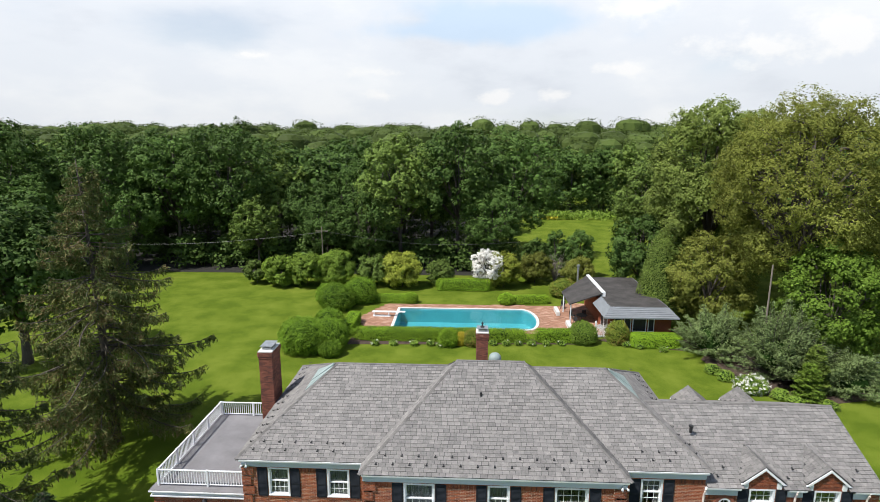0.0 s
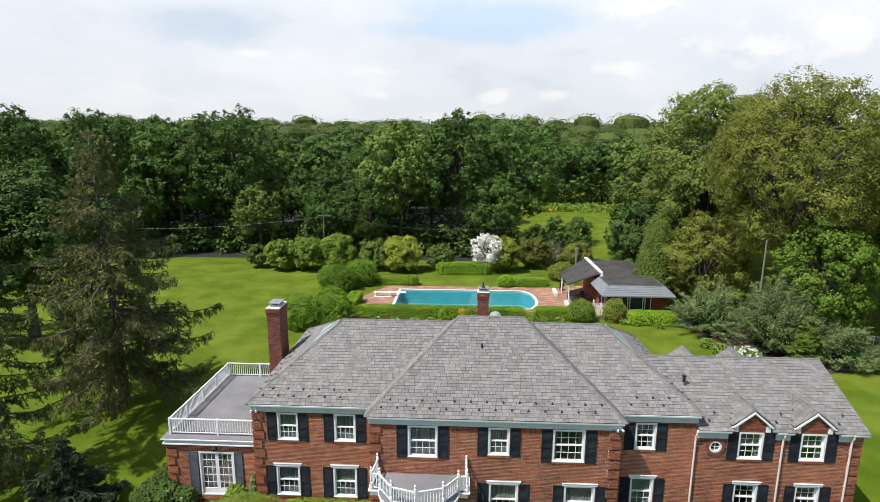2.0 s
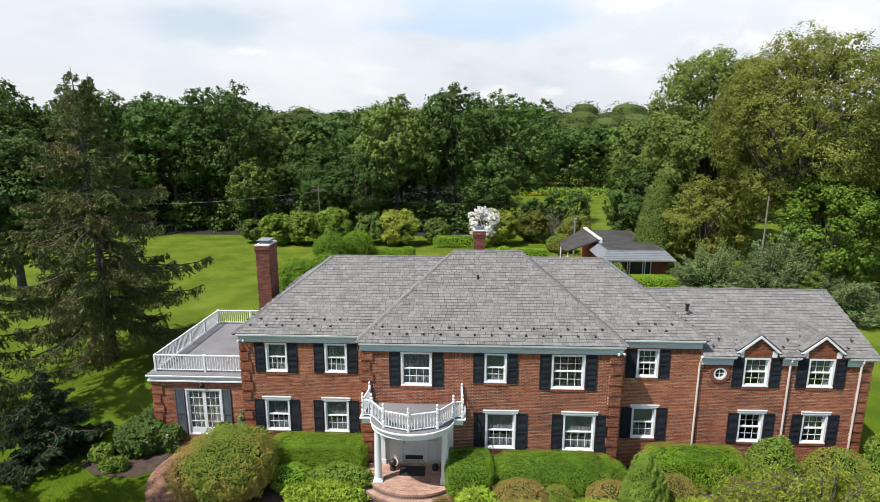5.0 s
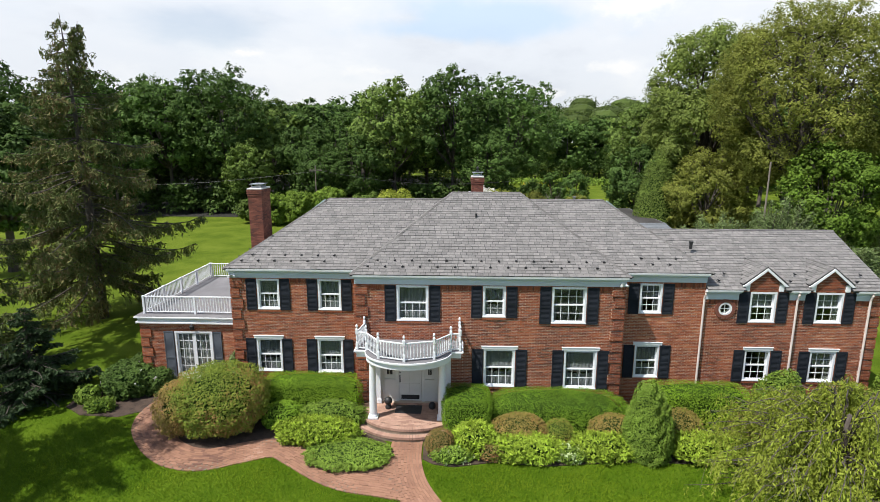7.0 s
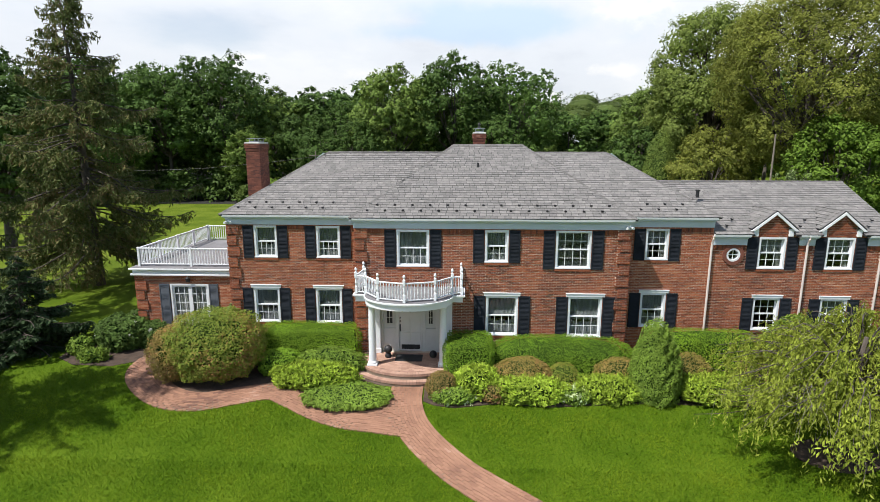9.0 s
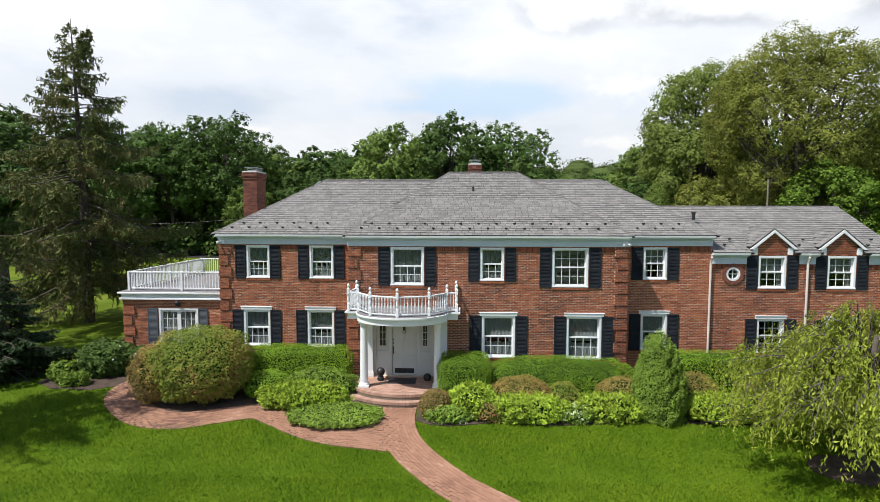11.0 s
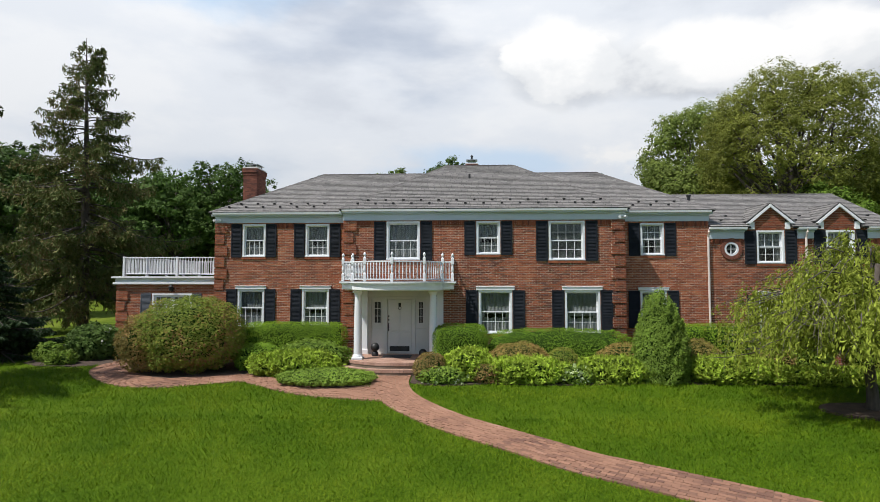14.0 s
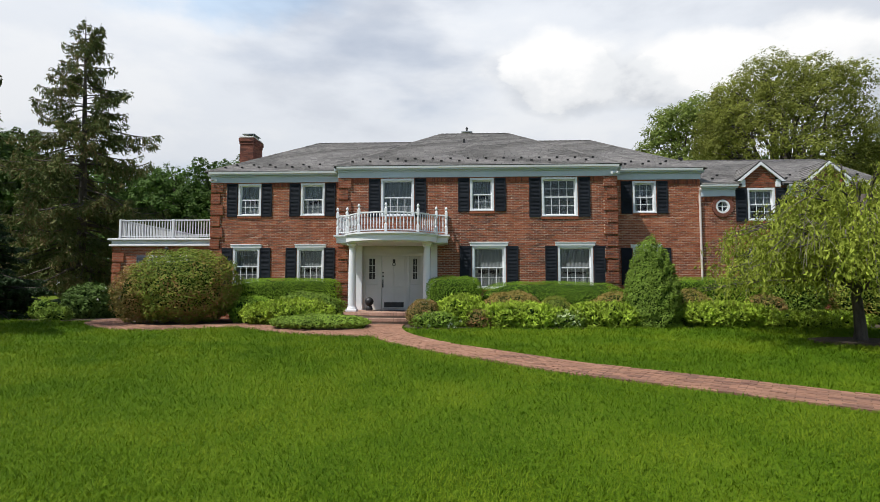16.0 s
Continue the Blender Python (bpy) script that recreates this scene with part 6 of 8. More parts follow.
def spruce(label, at, height, radius, base, leaf, seed, power=0.5, whorls=48, per=5, fine=1.0, lean=0.0, fork=True):
    """An old spruce: whorls of long arms that droop and lift at the tip, each with side twigs and hanging sprays."""
    rng = np.random.default_rng(seed)
    t = thing("spruce", label, "conifer", (at[0], at[1], 0))
    wood = Mesh()
    wood.tube([(0, 0, -0.2), (lean * 0.1, 0, height * 0.3), (lean * 0.4, 0, height * 0.65), (lean, 0, height)], [0.34, 0.27, 0.14, 0.012], 10)
    P, A, N, S = [], [], [], []

    def arm(root, a, L, droop, lift):
        d = np.array([math.cos(a), math.sin(a), 0.0])
        side = np.array([-d[1], d[0], 0.0])
        ts = np.linspace(0, 1, 8)
        sway = rng.normal() * 0.07
        z = L * (lift * ts - droop * ts ** 1.5 + (droop * 0.6) * ts ** 4)
        curve = root + d * (L * ts)[:, None] + side * (sway * L * np.sin(ts * 3))[:, None]
        curve[:, 2] += z
        wood.tube(curve, [0.012 * L + 0.008 - 0.011 * L * q for q in ts], 4, False)
        n = max(5, int(L * 8.5 * fine))
        for tt in rng.uniform(0.16, 1.0, n) ** 0.8:
            i = min(int(tt * 7), 6)
            p0 = curve[i] + (curve[i + 1] - curve[i]) * (tt * 7 - i)
            l2 = (0.16 + 0.26 * L * (1.05 - tt)) * rng.uniform(0.5, 1.2)
            sd = rng.choice((-1, 1)) * rng.uniform(0.3, 1.0)
            way = d * rng.uniform(0.35, 0.9) + side * sd + np.array([0, 0, -rng.uniform(0.1, 0.55)])
            way /= np.linalg.norm(way)
            k = 3 + int(l2 * 7)
            u = np.linspace(0.1, 1.0, k)[:, None]
            q = p0 + way * l2 * u - np.array([0, 0, 0.35]) * l2 * u * u
            hang = rng.random(k) < 0.45
            al = way + rng.normal(size=(k, 3)) * 0.35
            al[hang] = np.array([0, 0, -1.0]) + way * 0.2 + rng.normal(size=(hang.sum(), 3)) * 0.2
            sz = np.where(hang, rng.uniform(0.26, 0.46, k), rng.uniform(0.18, 0.32, k))
            q = q + np.where(hang[:, None], np.array([0, 0, -0.2]), 0.0)
            P.append(q)
            A.append(al)
            N.append(rng.normal(size=(k, 3)) + np.array([0, 0, 0.35]))
            S.append(sz)

    for w in range(whorls):
        f = (w + rng.uniform(-0.3, 0.3)) / whorls
        f = min(max(f, 0.0), 0.99)
        z = base + (height - 0.06 - base) * f
        reach = min(radius * 1.3 * (1 - f) ** power, radius) * (0.86 + 0.14 * math.sin(w * 1.7)) + 0.15
        a0 = rng.uniform(0, 6.28)
        for b in range(per):
            if rng.random() < 0.12 + 0.26 * f:
                continue
            L = reach * rng.uniform(0.55, 1.14)
            x = lean * ((z / height) ** 2)
            arm(np.array([x, 0, z + rng.uniform(-0.15, 0.15)]), a0 + b * 6.283 / per + rng.normal() * 0.25, L, 0.30 + 0.30 * (1 - f) * rng.uniform(0.6, 1.3), 0.18 * f + rng.uniform(-0.06, 0.14))
    if fork:
        # a second leader beside the first
        x0, z0, x1, z1 = lean * 0.72, height * 0.84, lean + 1.05, height - 0.45
        wood.tube([(x0, 0, z0), (x0 + (x1 - x0) * 0.6, 0.05, z0 + (z1 - z0) * 0.4), (x1, 0, z1)], [0.09, 0.05, 0.01], 7)
        for w in range(9):
            f = w / 9
            for b in range(3):
                arm(np.array([x0 + (x1 - x0) * (0.45 + 0.55 * f), 0, z0 + (z1 - z0) * (0.3 + 0.68 * f)]), rng.uniform(0, 6.28), (0.62 * (1 - f) + 0.16) * rng.uniform(0.6, 1.1), 0.3, 0.25)
    part("trunk", wood, M_BARK, t, smooth=True)
    P, A, N, S = (np.concatenate(q) for q in (P, A, N, S))
    part("foliage", leaf_mesh("foliage", P, N, S, leaf, wide=0.19, fold=0.5, along=A, seed=seed), leaf, t)
    return t


spruce("tall old Norway spruce with drooping sparse branches", (-22.3, 10.9), 18.8, 6.0, 2.3, L_SPRUCE, 5, power=0.82, lean=-0.35, fine=1.65)
spruce("tall old Norway spruce at the lawn's edge", (-23.3, 1.6), 17.5, 4.1, 1.6, L_SPRUCE, 9, power=0.7, whorls=24, lean=0.2, fine=1.7, fork=False)
spruce("tall spruce that shades the front lawn", (-18.9, -8.4), 17.5, 5.4, 1.6, L_SPRUCE, 10, power=0.6, whorls=36, per=5, fine=1.0, fork=False)
conifer("young_spruce", "young dark spruce beside the lawn", (-17.9, -0.4), 4.4, 2.4, L_YOUNG, base=0.3, whorls=22, per=7, droop=0.25, spray=0.28, density=60, seed=11, hang=0.7)
shrub("arborvitae", "dense cone-shaped conifer behind the pool house", (22.4, 37.5), 2.5, 2.5, 10.8, L_CONE, 0.16, 13000, power=1.45, lump=0.07, freq=7, low=0.22, category="conifer", depth=0.2)
conifer("small_conifer", "small dark clipped conifer in the border", (27.6, 18.9), 3.2, 1.0, L_THUJA, base=0.2, whorls=26, per=9, droop=-0.4, spray=0.22, density=60, seed=13, power=0.5, hang=-0.6)
conifer("small_conifer", "slim young conifer among the junipers", (28.8, 20.2), 4.2, 1.1, L_CONE, base=0.2, whorls=26, per=9, droop=-0.4, spray=0.28, density=50, seed=14, power=0.6, hang=-0.6)


def juniper(label, at, rx, ry, h, seed):
    """A spreading juniper of plumes that point up and out."""
    rng = np.random.default_rng(seed)
    t = thing("juniper", label, "shrub", (at[0], at[1], 0), "junipers in the border")
    wood, P, A, N = Mesh(), [], [], []
    # dark lump in the middle, painted as the shade between plumes
    part("inner_growth", inner_lobes(rng, [(0, 0, h * 0.30)], [min(rx, ry) * 0.8], 0.6, 12, 8), M_CORE, t, "dark core that stands in for shade among the leaves")
    for _ in range(105):
        a, e = rng.uniform(0, 6.28), rng.uniform(0.0, 1.35)
        end = np.array([math.cos(a) * rx * math.cos(e), math.sin(a) * ry * math.cos(e), h * (0.12 + 0.82 * math.sin(e))]) * rng.uniform(0.75, 1.08)
        limb(wood, (0, 0, 0.05), end, 0.06, 0.012, 0.05, rng, 5, 4)
        n = 170
        tt = rng.uniform(0.45, 1.0, (n, 1)) ** 0.7
        d = end * np.array([1, 1, 0.25])
        d = d / np.linalg.norm(d)
        P.append(end * tt + rng.normal(size=(n, 3)) * np.array([0.40, 0.40, 0.07]) * (1.35 - tt) - np.array([0, 0, 0.25]) * (1 - tt))
        A.append(np.repeat(d[None], n, 0) + rng.normal(size=(n, 3)) * 0.4 + np.array([0, 0, 0.1]))
        N.append(rng.normal(size=(n, 3)) + np.array([0, 0, 1.0]))
    part("stem", wood, M_BARK, t)
    P, A, N = (np.concatenate(q) for q in (P, A, N))
    part("foliage", leaf_mesh("foliage", P, N, 0.24, L_JUNIPER, wide=0.3, along=A, seed=seed), L_JUNIPER, t)
    return t


juniper("broad grey-green spreading juniper", (24.7, 28.4), 3.8, 3.6, 5.2, 21)
juniper("broad grey-green spreading juniper", (27.4, 23.2), 4.2, 3.4, 7.2, 22)
juniper("low grey-green spreading juniper", (32.0, 20.8), 3.4, 2.8, 3.8, 23)
juniper("broad grey-green spreading juniper", (28.8, 22.6), 3.7, 3.2, 5.4, 24)
shrub("hydrangea", "low shrub covered with white blossom", (24.3, 20.6), 1.3, 1.1, 1.3, L_COVER, 0.16, 1500, flowers=160)
for x, y, h in ((22.7, 24.0, 0.8), (23.2, 22.6, 0.9), (25.9, 19.4, 0.8), (26.6, 18.6, 0.6), (28.6, 17.8, 0.7)):
    shrub("small_plant", "low light green border plant", (x, y), 0.7, 0.6, h, L_COVER, 0.14, 420, lump=0.18, category="plant", group="border plants")


def weeping_tree(at, height, radius, lean, seed=4):
    """Arching limbs hung with curtains of leaves; the crown's middle stands off the trunk by lean."""
    rng = np.random.default_rng(seed)
    base = fall(at[1])
    t = thing("weeping_tree", "small weeping cherry with trailing leafy branches and bare twigs", "tree", (at[0], at[1], base))
    wood, twigs = Mesh(), Mesh()
    mid = np.array([lean[0], lean[1], 0.0])
    wood.tube([(0, 0, -0.1), (0.05, 0.02, 0.25), (0.03, 0.02, 0.7), (-0.05, 0.0, 1.4), (0.5 * mid[0], 0.5 * mid[1], 2.3), (mid[0], mid[1], height * 0.74)], [0.20, 0.15, 0.13, 0.12, 0.10, 0.05], 12)
    P, A, N = [], [], []
    down = np.array([0, 0, 1.0])
    for _ in range(250):
        a = rng.uniform(0, 6.28)
        reach = radius * rng.uniform(0.12, 1.0) ** 0.75 * rng.uniform(0.88, 1.06)
        top = rng.uniform(0.44, 1.0) * height * (1 - 0.46 * (reach / radius) ** 2)
        z0 = rng.uniform(1.4, 0.35 * top + 1.3)
        d = np.array([math.cos(a), math.sin(a), 0])
        ts = np.linspace(0, 1, 8)
        crv = np.stack([mid * min(1, 0.4 + t) + d * reach * t + down * (z0 * (1 - t) ** 2 + 2 * t * (1 - t) * (top * 1.16) + t * t * top * 0.86) + rng.normal(size=3) * 0.05 for t in ts])
        wood.tube(crv, [0.026 * (1 - t) + 0.007 for t in ts], 5, False)
        for s in range(17):
            k = rng.integers(2, 8)
            p0 = crv[k] + rng.normal(size=3) * 0.07
            ln = min(p0[2] - rng.uniform(0.75, 1.6) - 1.0 * (1 - np.hypot(*(p0 - mid)[:2]) / radius), rng.uniform(0.3, 1.6))
            if ln < 0.25:
                continue
            sway = d * rng.uniform(0.0, 0.5) + rng.normal(size=3) * 0.25
            sway[2] = 0
            n = 2 + int(ln * 20)
            tt = np.linspace(0.03, 1, n)[:, None]
            q = p0 + sway * np.sqrt(tt) * ln * 0.6 - down * tt ** 1.25 * ln
            if s < 2 and n > 5:
                twigs.tube([q[0], q[n // 3], q[2 * n // 3], q[-1]], [0.006, 0.005, 0.004, 0.003], 3, False)
            if s == 0 and rng.random() < 0.3:
                continue
            P.append(q + rng.normal(size=q.shape) * 0.05)
            A.append(np.repeat((sway * 0.5 - down)[None], n, 0) + rng.normal(size=q.shape) * 0.35)
            N.append(rng.normal(size=q.shape) + d * 0.8 + down * 0.4)
    # dead, leafless sprays on the outside of the crown
    for cx, cy, cz, w in ((-2.45, -2.0, 2.75, 0.5), (-0.9, -3.4, 2.6, 0.6)):
        for _ in range(24):
            a = rng.uniform(0, 6.28)
            d = np.array([math.cos(a), math.sin(a), 0]) * w * rng.uniform(0.3, 1.1)
            p0 = np.array([cx, cy, cz]) + rng.normal(size=3) * 0.16
            ln = rng.uniform(0.25, 0.8)
            twigs.tube([p0, p0 + d * 0.45 + down * 0.10, p0 + d * 0.9 - down * 0.12 * ln, p0 + d * 1.25 - down * 0.5 * ln, p0 + d * 1.4 - down * ln], [0.007, 0.006, 0.005, 0.004, 0.003], 3, False)
    part("trunk", wood, M_BARK, t, smooth=True)
    tagged(part("bare_twig", twigs, M_TWIG, t, "thin grey trailing twigs"), kind="stuff")
    P, A, N = (np.concatenate(q) for q in (P, A, N))
    part("foliage", leaf_mesh("foliage", P, N, 0.135, L_WEEP, wide=0.30, along=A, seed=seed), L_WEEP, t)
    return t


weeping_tree((12.45, -6.9), 5.3, 4.35, (-0.15, -0.6))

# ---- trees ----
broadleaf("huge spreading tree with olive green leaves", 25.0, 8.5, 6.0, L_OLIVE, 0.22, 2100, 42, 31, 0.75, at=(33.4, 31.6, 0), lobes=46, wide=0.5, tuft=0.085, limbs=34, lobe=0.27, inner=0.06, loose=0.35)
broadleaf("tall full tree with yellow-green leaves", 26.0, 7.8, 3.5, L_CROWN, 0.27, 1400, 36, 32, 0.6, at=(30.8, 45.5, 0), lobes=38, tuft=0.095, lobe=0.32)
broadleaf("large tree with olive green leaves", 18.5, 7.5, 3.0, L_OLIVE, 0.34, 420, 38, 33, 0.5, at=(46.0, 28.0, 0), lobes=20)
broadleaf("large dark green tree", 18.0, 7.0, 3.0, L_FOREST, 0.38, 340, 36, 34, 0.4, at=(42.0, 40.0, 0), lobes=20)
broadleaf("bright green maple in the border", 12.4, 4.2, 0.5, L_BORDER, 0.20, 800, 32, 35, 0.18, at=(32.6, 25.0, 0), lobes=32, tuft=0.11, lobe=0.28)
broadleaf("rounded olive tree behind the junipers", 11.5, 4.2, 0.4, L_OLIVE, 0.20, 480, 38, 36, 0.2, at=(26.5, 34.5, 0), lobes=22, tuft=0.11, lobe=0.34)
broadleaf("dense dark green maple behind the pool house", 12.0, 4.4, 0.5, L_FOREST, 0.24, 420, 36, 37, 0.22, at=(23.4, 47.0, 0), lobes=22, tuft=0.11, lobe=0.34)
broadleaf("green tree behind the pool house", 9.0, 3.6, 0.5, L_FOREST2, 0.22, 340, 34, 38, 0.2, at=(26.6, 42.5, 0), lobes=18, tuft=0.12)

broadleaf("large dark tree in shade at the lawn's edge", 15.5, 6.0, 2.2, L_FOREST, 0.34, 420, 36, 39, 0.4, at=(-38.5, 23.0, 0), lobes=22, tuft=0.10)
WOODS = "trees of the wood"
kinds = [broadleaf("large broad-leaved tree in dense green leaf", h, r, b, m, 0.36, 440, 34, s, 0.35, at=(x, y, 0), lobes=26, tuft=0.085, lobe=0.33) for m, s, x, y, h, r, b in
         ((L_FOREST, 41, -37.5, 66.0, 23.6, 9.0, 4.6), (L_FOREST2, 42, -9.6, 65.0, 21.4, 7.4, 4.2), (L_FOREST, 43, -46.0, 64.5, 22.4, 8.0, 4.4), (L_FOREST, 44, -57.5, 61.5, 23.0, 8.2, 4.2), (L_FOREST, 45, -0.2, 66.4, 23.2, 8.2, 4.6))]
for k in kinds:
    k["group"] = WOODS
rng = np.random.default_rng(77)
ROW = [(9.0, 71.0, 0.95), (-30.8, 69.5, 0.86), (-24.0, 66.0, 0.66), (-17.5, 67.0, 0.70), (-68.0, 56.0, 1.0), (-78.0, 49.0, 1.0), (-86.0, 41.0, 1.02),
       (-62.0, 51.0, 0.72), (-72.0, 43.0, 0.8), (-52.0, 70.5, 0.96), (-41.0, 75.0, 0.95), (-5.0, 74.0, 0.93), (4.5, 76.0, 0.9), (-13.0, 76.0, 0.78), (-27.0, 76.0, 0.72), (-20.5, 79.0, 0.75),
       (-31.5, 60.8, 0.55), (-20.5, 61.0, 0.52), (-14.0, 60.6, 0.56), (5.2, 62.0, 0.58), (-51.5, 58.5, 0.62)]
for x, y in ((30.0, 62.0), (35.0, 67.0), (37.0, 60.0), (46.0, 54.0), (55.0, 46.0), (62.0, 38.0), (55.0, 30.0), (66.0, 26.0), (60.0, 16.0), (72.0, 12.0)):
    ROW.append((x, y, 0.86))
FAR = []
for y in (78, 92, 108, 126, 146):
    for x in np.arange(-150, 150, 12.5):
        xx, yy = x + rng.uniform(-4, 4), y + rng.uniform(-5, 5)
        if 0.07 * yy < xx < 0.47 * yy and yy < 132:
            continue
        if xx > 60 and yy < 100 or abs(xx) > yy + 20:
            continue
        if xx < -140 or (yy < 86 and abs(xx) < 4):
            continue
        FAR.append((xx, yy, rng.uniform(0.92, 1.10)))
for i, (x, y, s) in enumerate(ROW):
    c = copy_thing(kinds[i % 5], pose(x, y, 0, 0, 0, rng.uniform(0, 360)) @ Matrix.Diagonal((s * rng.uniform(0.95, 1.15), s * rng.uniform(0.95, 1.15), s, 1)))

for x in np.arange(22, 50, 5.0):
    FAR.append((x + rng.uniform(-1, 1), 141 + rng.uniform(-2, 3), rng.uniform(0.9, 1.0)))
for x in np.arange(6, 84, 8.5):
    FAR.append((x + rng.uniform(-2, 2), 135 + rng.uniform(-2, 3), rng.uniform(0.85, 1.0)))
far_kinds = [broadleaf("distant broad-leaved tree in green leaf", 21.0, 7.0, 0.3, m, 0.56, 150, 26, s, 0.35, at=(x, y, 0), lobes=18, limbs=0, tuft=0.11, lobe=0.36) for m, s, x, y in ((L_FOREST, 51, -18.0, 79.0), (L_FOREST2, 52, -62.0, 80.0), (L_FOREST, 53, 44.0, 140.0))]
for k in far_kinds:
    k["group"] = WOODS
for i, (x, y, s) in enumerate(FAR):
    copy_thing(far_kinds[i % 3], pose(x, y, 0, 0, 0, rng.uniform(0, 360)) @ Matrix.Diagonal((s * rng.uniform(0.95, 1.2), s * rng.uniform(0.95, 1.2), s, 1)))

bare = thing("bare_shrub", "grey leafless shrub beside the field", "shrub", (14.0, 55.6, 0))
m = Mesh()
rb = np.random.default_rng(3)
for _ in range(26):
    e = np.array([rb.normal() * 1.3, rb.normal() * 1.0, rb.uniform(1.8, 4.0)])
    limb(m, (0, 0, 0), e, 0.06, 0.02, 0.06, rb, 5, 4)
    for _ in range(7):
        limb(m, e * rb.uniform(0.4, 0.95), e + rb.normal(size=3) * 0.7, 0.02, 0.008, 0.08, rb, 4, 3)
part("branches", m, M_TWIG, bare)

# undergrowth in the shade of the wood, its leaves coloured dark to deepen that shade
P, N = [], []
for x in np.arange(-90, 9, 1.6):
    y = 61.0 + rng.uniform(0, 6) - max(0, -x - 52) * 0.5
    c = np.array([[x + rng.uniform(-1, 1), y + rng.uniform(-1, 2), rng.uniform(0.2, 4.2)] for _ in range(10)])
    p, n = clump_leaves(rng, c, np.full(10, 1.5), 56)
    P.append(p), N.append(n)
# taller rear row, added to block light from behind the trees
for x in np.arange(-110, 82, 2.4):
    y = 82.0 if x < 8 else 131.5 + 0.04 * x
    c = np.array([[x + rng.uniform(-1.5, 1.5), y + rng.uniform(-2, 2), rng.uniform(0.3, 8.0 if x < 8 else 5.5)] for _ in range(10)])
    p, n = clump_leaves(rng, c, np.full(10, 2.0), 44)
    P.append(p), N.append(n)
ug = part("undergrowth", leaf_mesh("undergrowth", np.concatenate(P), np.concatenate(N), 0.5, L_RHODO, wide=0.7, seed=8), L_RHODO)
tagged(ug, "dark undergrowth along the edge of the wood, added to deepen its shade", "undergrowth", kind="stuff")

# distant woods to the horizon
cs, rs = [], []
y = 150.0
while y < 420:
    step = 8 + y * 0.02
    for x in np.arange(-y * 1.05 - 40, y * 1.05 + 40, step):
        rise = min(max((y - 150) / 90, 0.0), 1.0) * 5.0
        cs.append((x + rng.uniform(-0.4, 0.4) * step, y + rng.uniform(-0.5, 0.5) * step, rng.uniform(15.8, 19.6) + rise + (3.0 if rng.random() < 0.12 else 0.0)))
        rs.append(step * rng.uniform(0.5, 0.7))
    y += step * 1.2
P, N, S = [], [], []
for c, r in zip(cs, rs):
    n = 300 if c[1] < 290 else 170
    d = unit(rng, n)
    d[:, 2] = np.abs(d[:, 2])
    if c[1] < 240:
        d[::3, 2] *= -2.6
    d[:, 1] = -np.abs(d[:, 1]) + 0.3
    knob = 1 + 0.13 * np.sin(d @ (rng.normal(size=3) * 5) + rng.uniform(0, 6)) + 0.09 * np.sin(d @ (rng.normal(size=3) * 9))
    P.append(np.array(c) + d * np.array([r, r, min(4.2, r)]) * (rng.uniform(0.86, 1.0, n) * knob)[:, None])
    N.append(d + rng.normal(size=(n, 3)) * 0.4 + np.array([0, 0, 0.3]))
    S.append(rng.uniform(0.7, 1.3, n) * (0.40 + 0.0015 * c[1]))
fw = part("distant_woods", leaf_mesh("distant_woods", np.concatenate(P), np.concatenate(N), np.concatenate(S), L_FAR, wide=0.8, seed=6), L_FAR)
tagged(fw, "green woods that reach to the horizon", "woods", kind="stuff")
# rounded crowns under those leaves
dome = Mesh()
for c, r in zip(cs, rs):
    r *= 0.80
    k, rim = len(dome.v), min(3.4, r * 0.8)
    for v, up in ((0.96, -0.6), (0.88, 0.35), (0.55, 0.76)):
        for u in range(8):
            a = u * math.pi / 4 + v
            dome.v.append((c[0] + r * v * math.cos(a), c[1] + r * v * math.sin(a), c[2] + rim * up * rng.uniform(0.85, 1.1)))
    dome.v.append((c[0], c[1], c[2] + rim * 0.93))
    for v in range(2):
        dome.f += [(k + v * 8 + u, k + v * 8 + (u + 1) % 8, k + v * 8 + 8 + (u + 1) % 8, k + v * 8 + 8 + u) for u in range(8)]
    dome.f += [(k + 16 + u, k + 16 + (u + 1) % 8, k + 24) for u in range(8)]
cn = part("woodland_canopy", dome, L_FAR)
tagged(cn, "rounded green tree crowns to the horizon", "woods", kind="stuff")
# the field's far edge
P = rng.uniform((9, 118, 0.2), (62, 128, 1.6), (2600, 3))
st = part("meadow_edge", leaf_mesh("meadow_edge", P, rng.normal(size=P.shape) + np.array([0, 0, 1.2]), 0.9, L_COVER, wide=0.5, seed=2), L_COVER)
tagged(st, "tall pale green weeds at the field's far edge", "weeds", kind="stuff")
P = rng.uniform((17, 118, 0.2), (25, 120, 0.8), (300, 3))
st = part("wild_flowers", leaf_mesh("wild_flowers", P, rng.normal(size=P.shape) + np.array([0, 0, 1.2]), 0.5, L_YELLOW, wide=0.7, seed=2), L_YELLOW)
tagged(st, "yellow wild flowers at the field's edge", "flowers", kind="stuff")


# ---- pool and pool house ----
def pool_outline(r=0.0):
    pts = [(POOL_X0 - r, POOL_Y0 - r), (POOL_X1 + 0.1, POOL_Y0 - r)]
    for k in range(1, 16):
        a = -math.pi / 2 + math.pi * k / 16
        pts.append((POOL_X1 + 0.1 + (1.35 + r) * math.cos(a), (POOL_Y0 + POOL_Y1) / 2 + ((POOL_Y1 - POOL_Y0) / 2 + r) * math.sin(a)))
    return pts + [(POOL_X1 + 0.1, POOL_Y1 + r), (POOL_X0 - r, POOL_Y1 + r)]


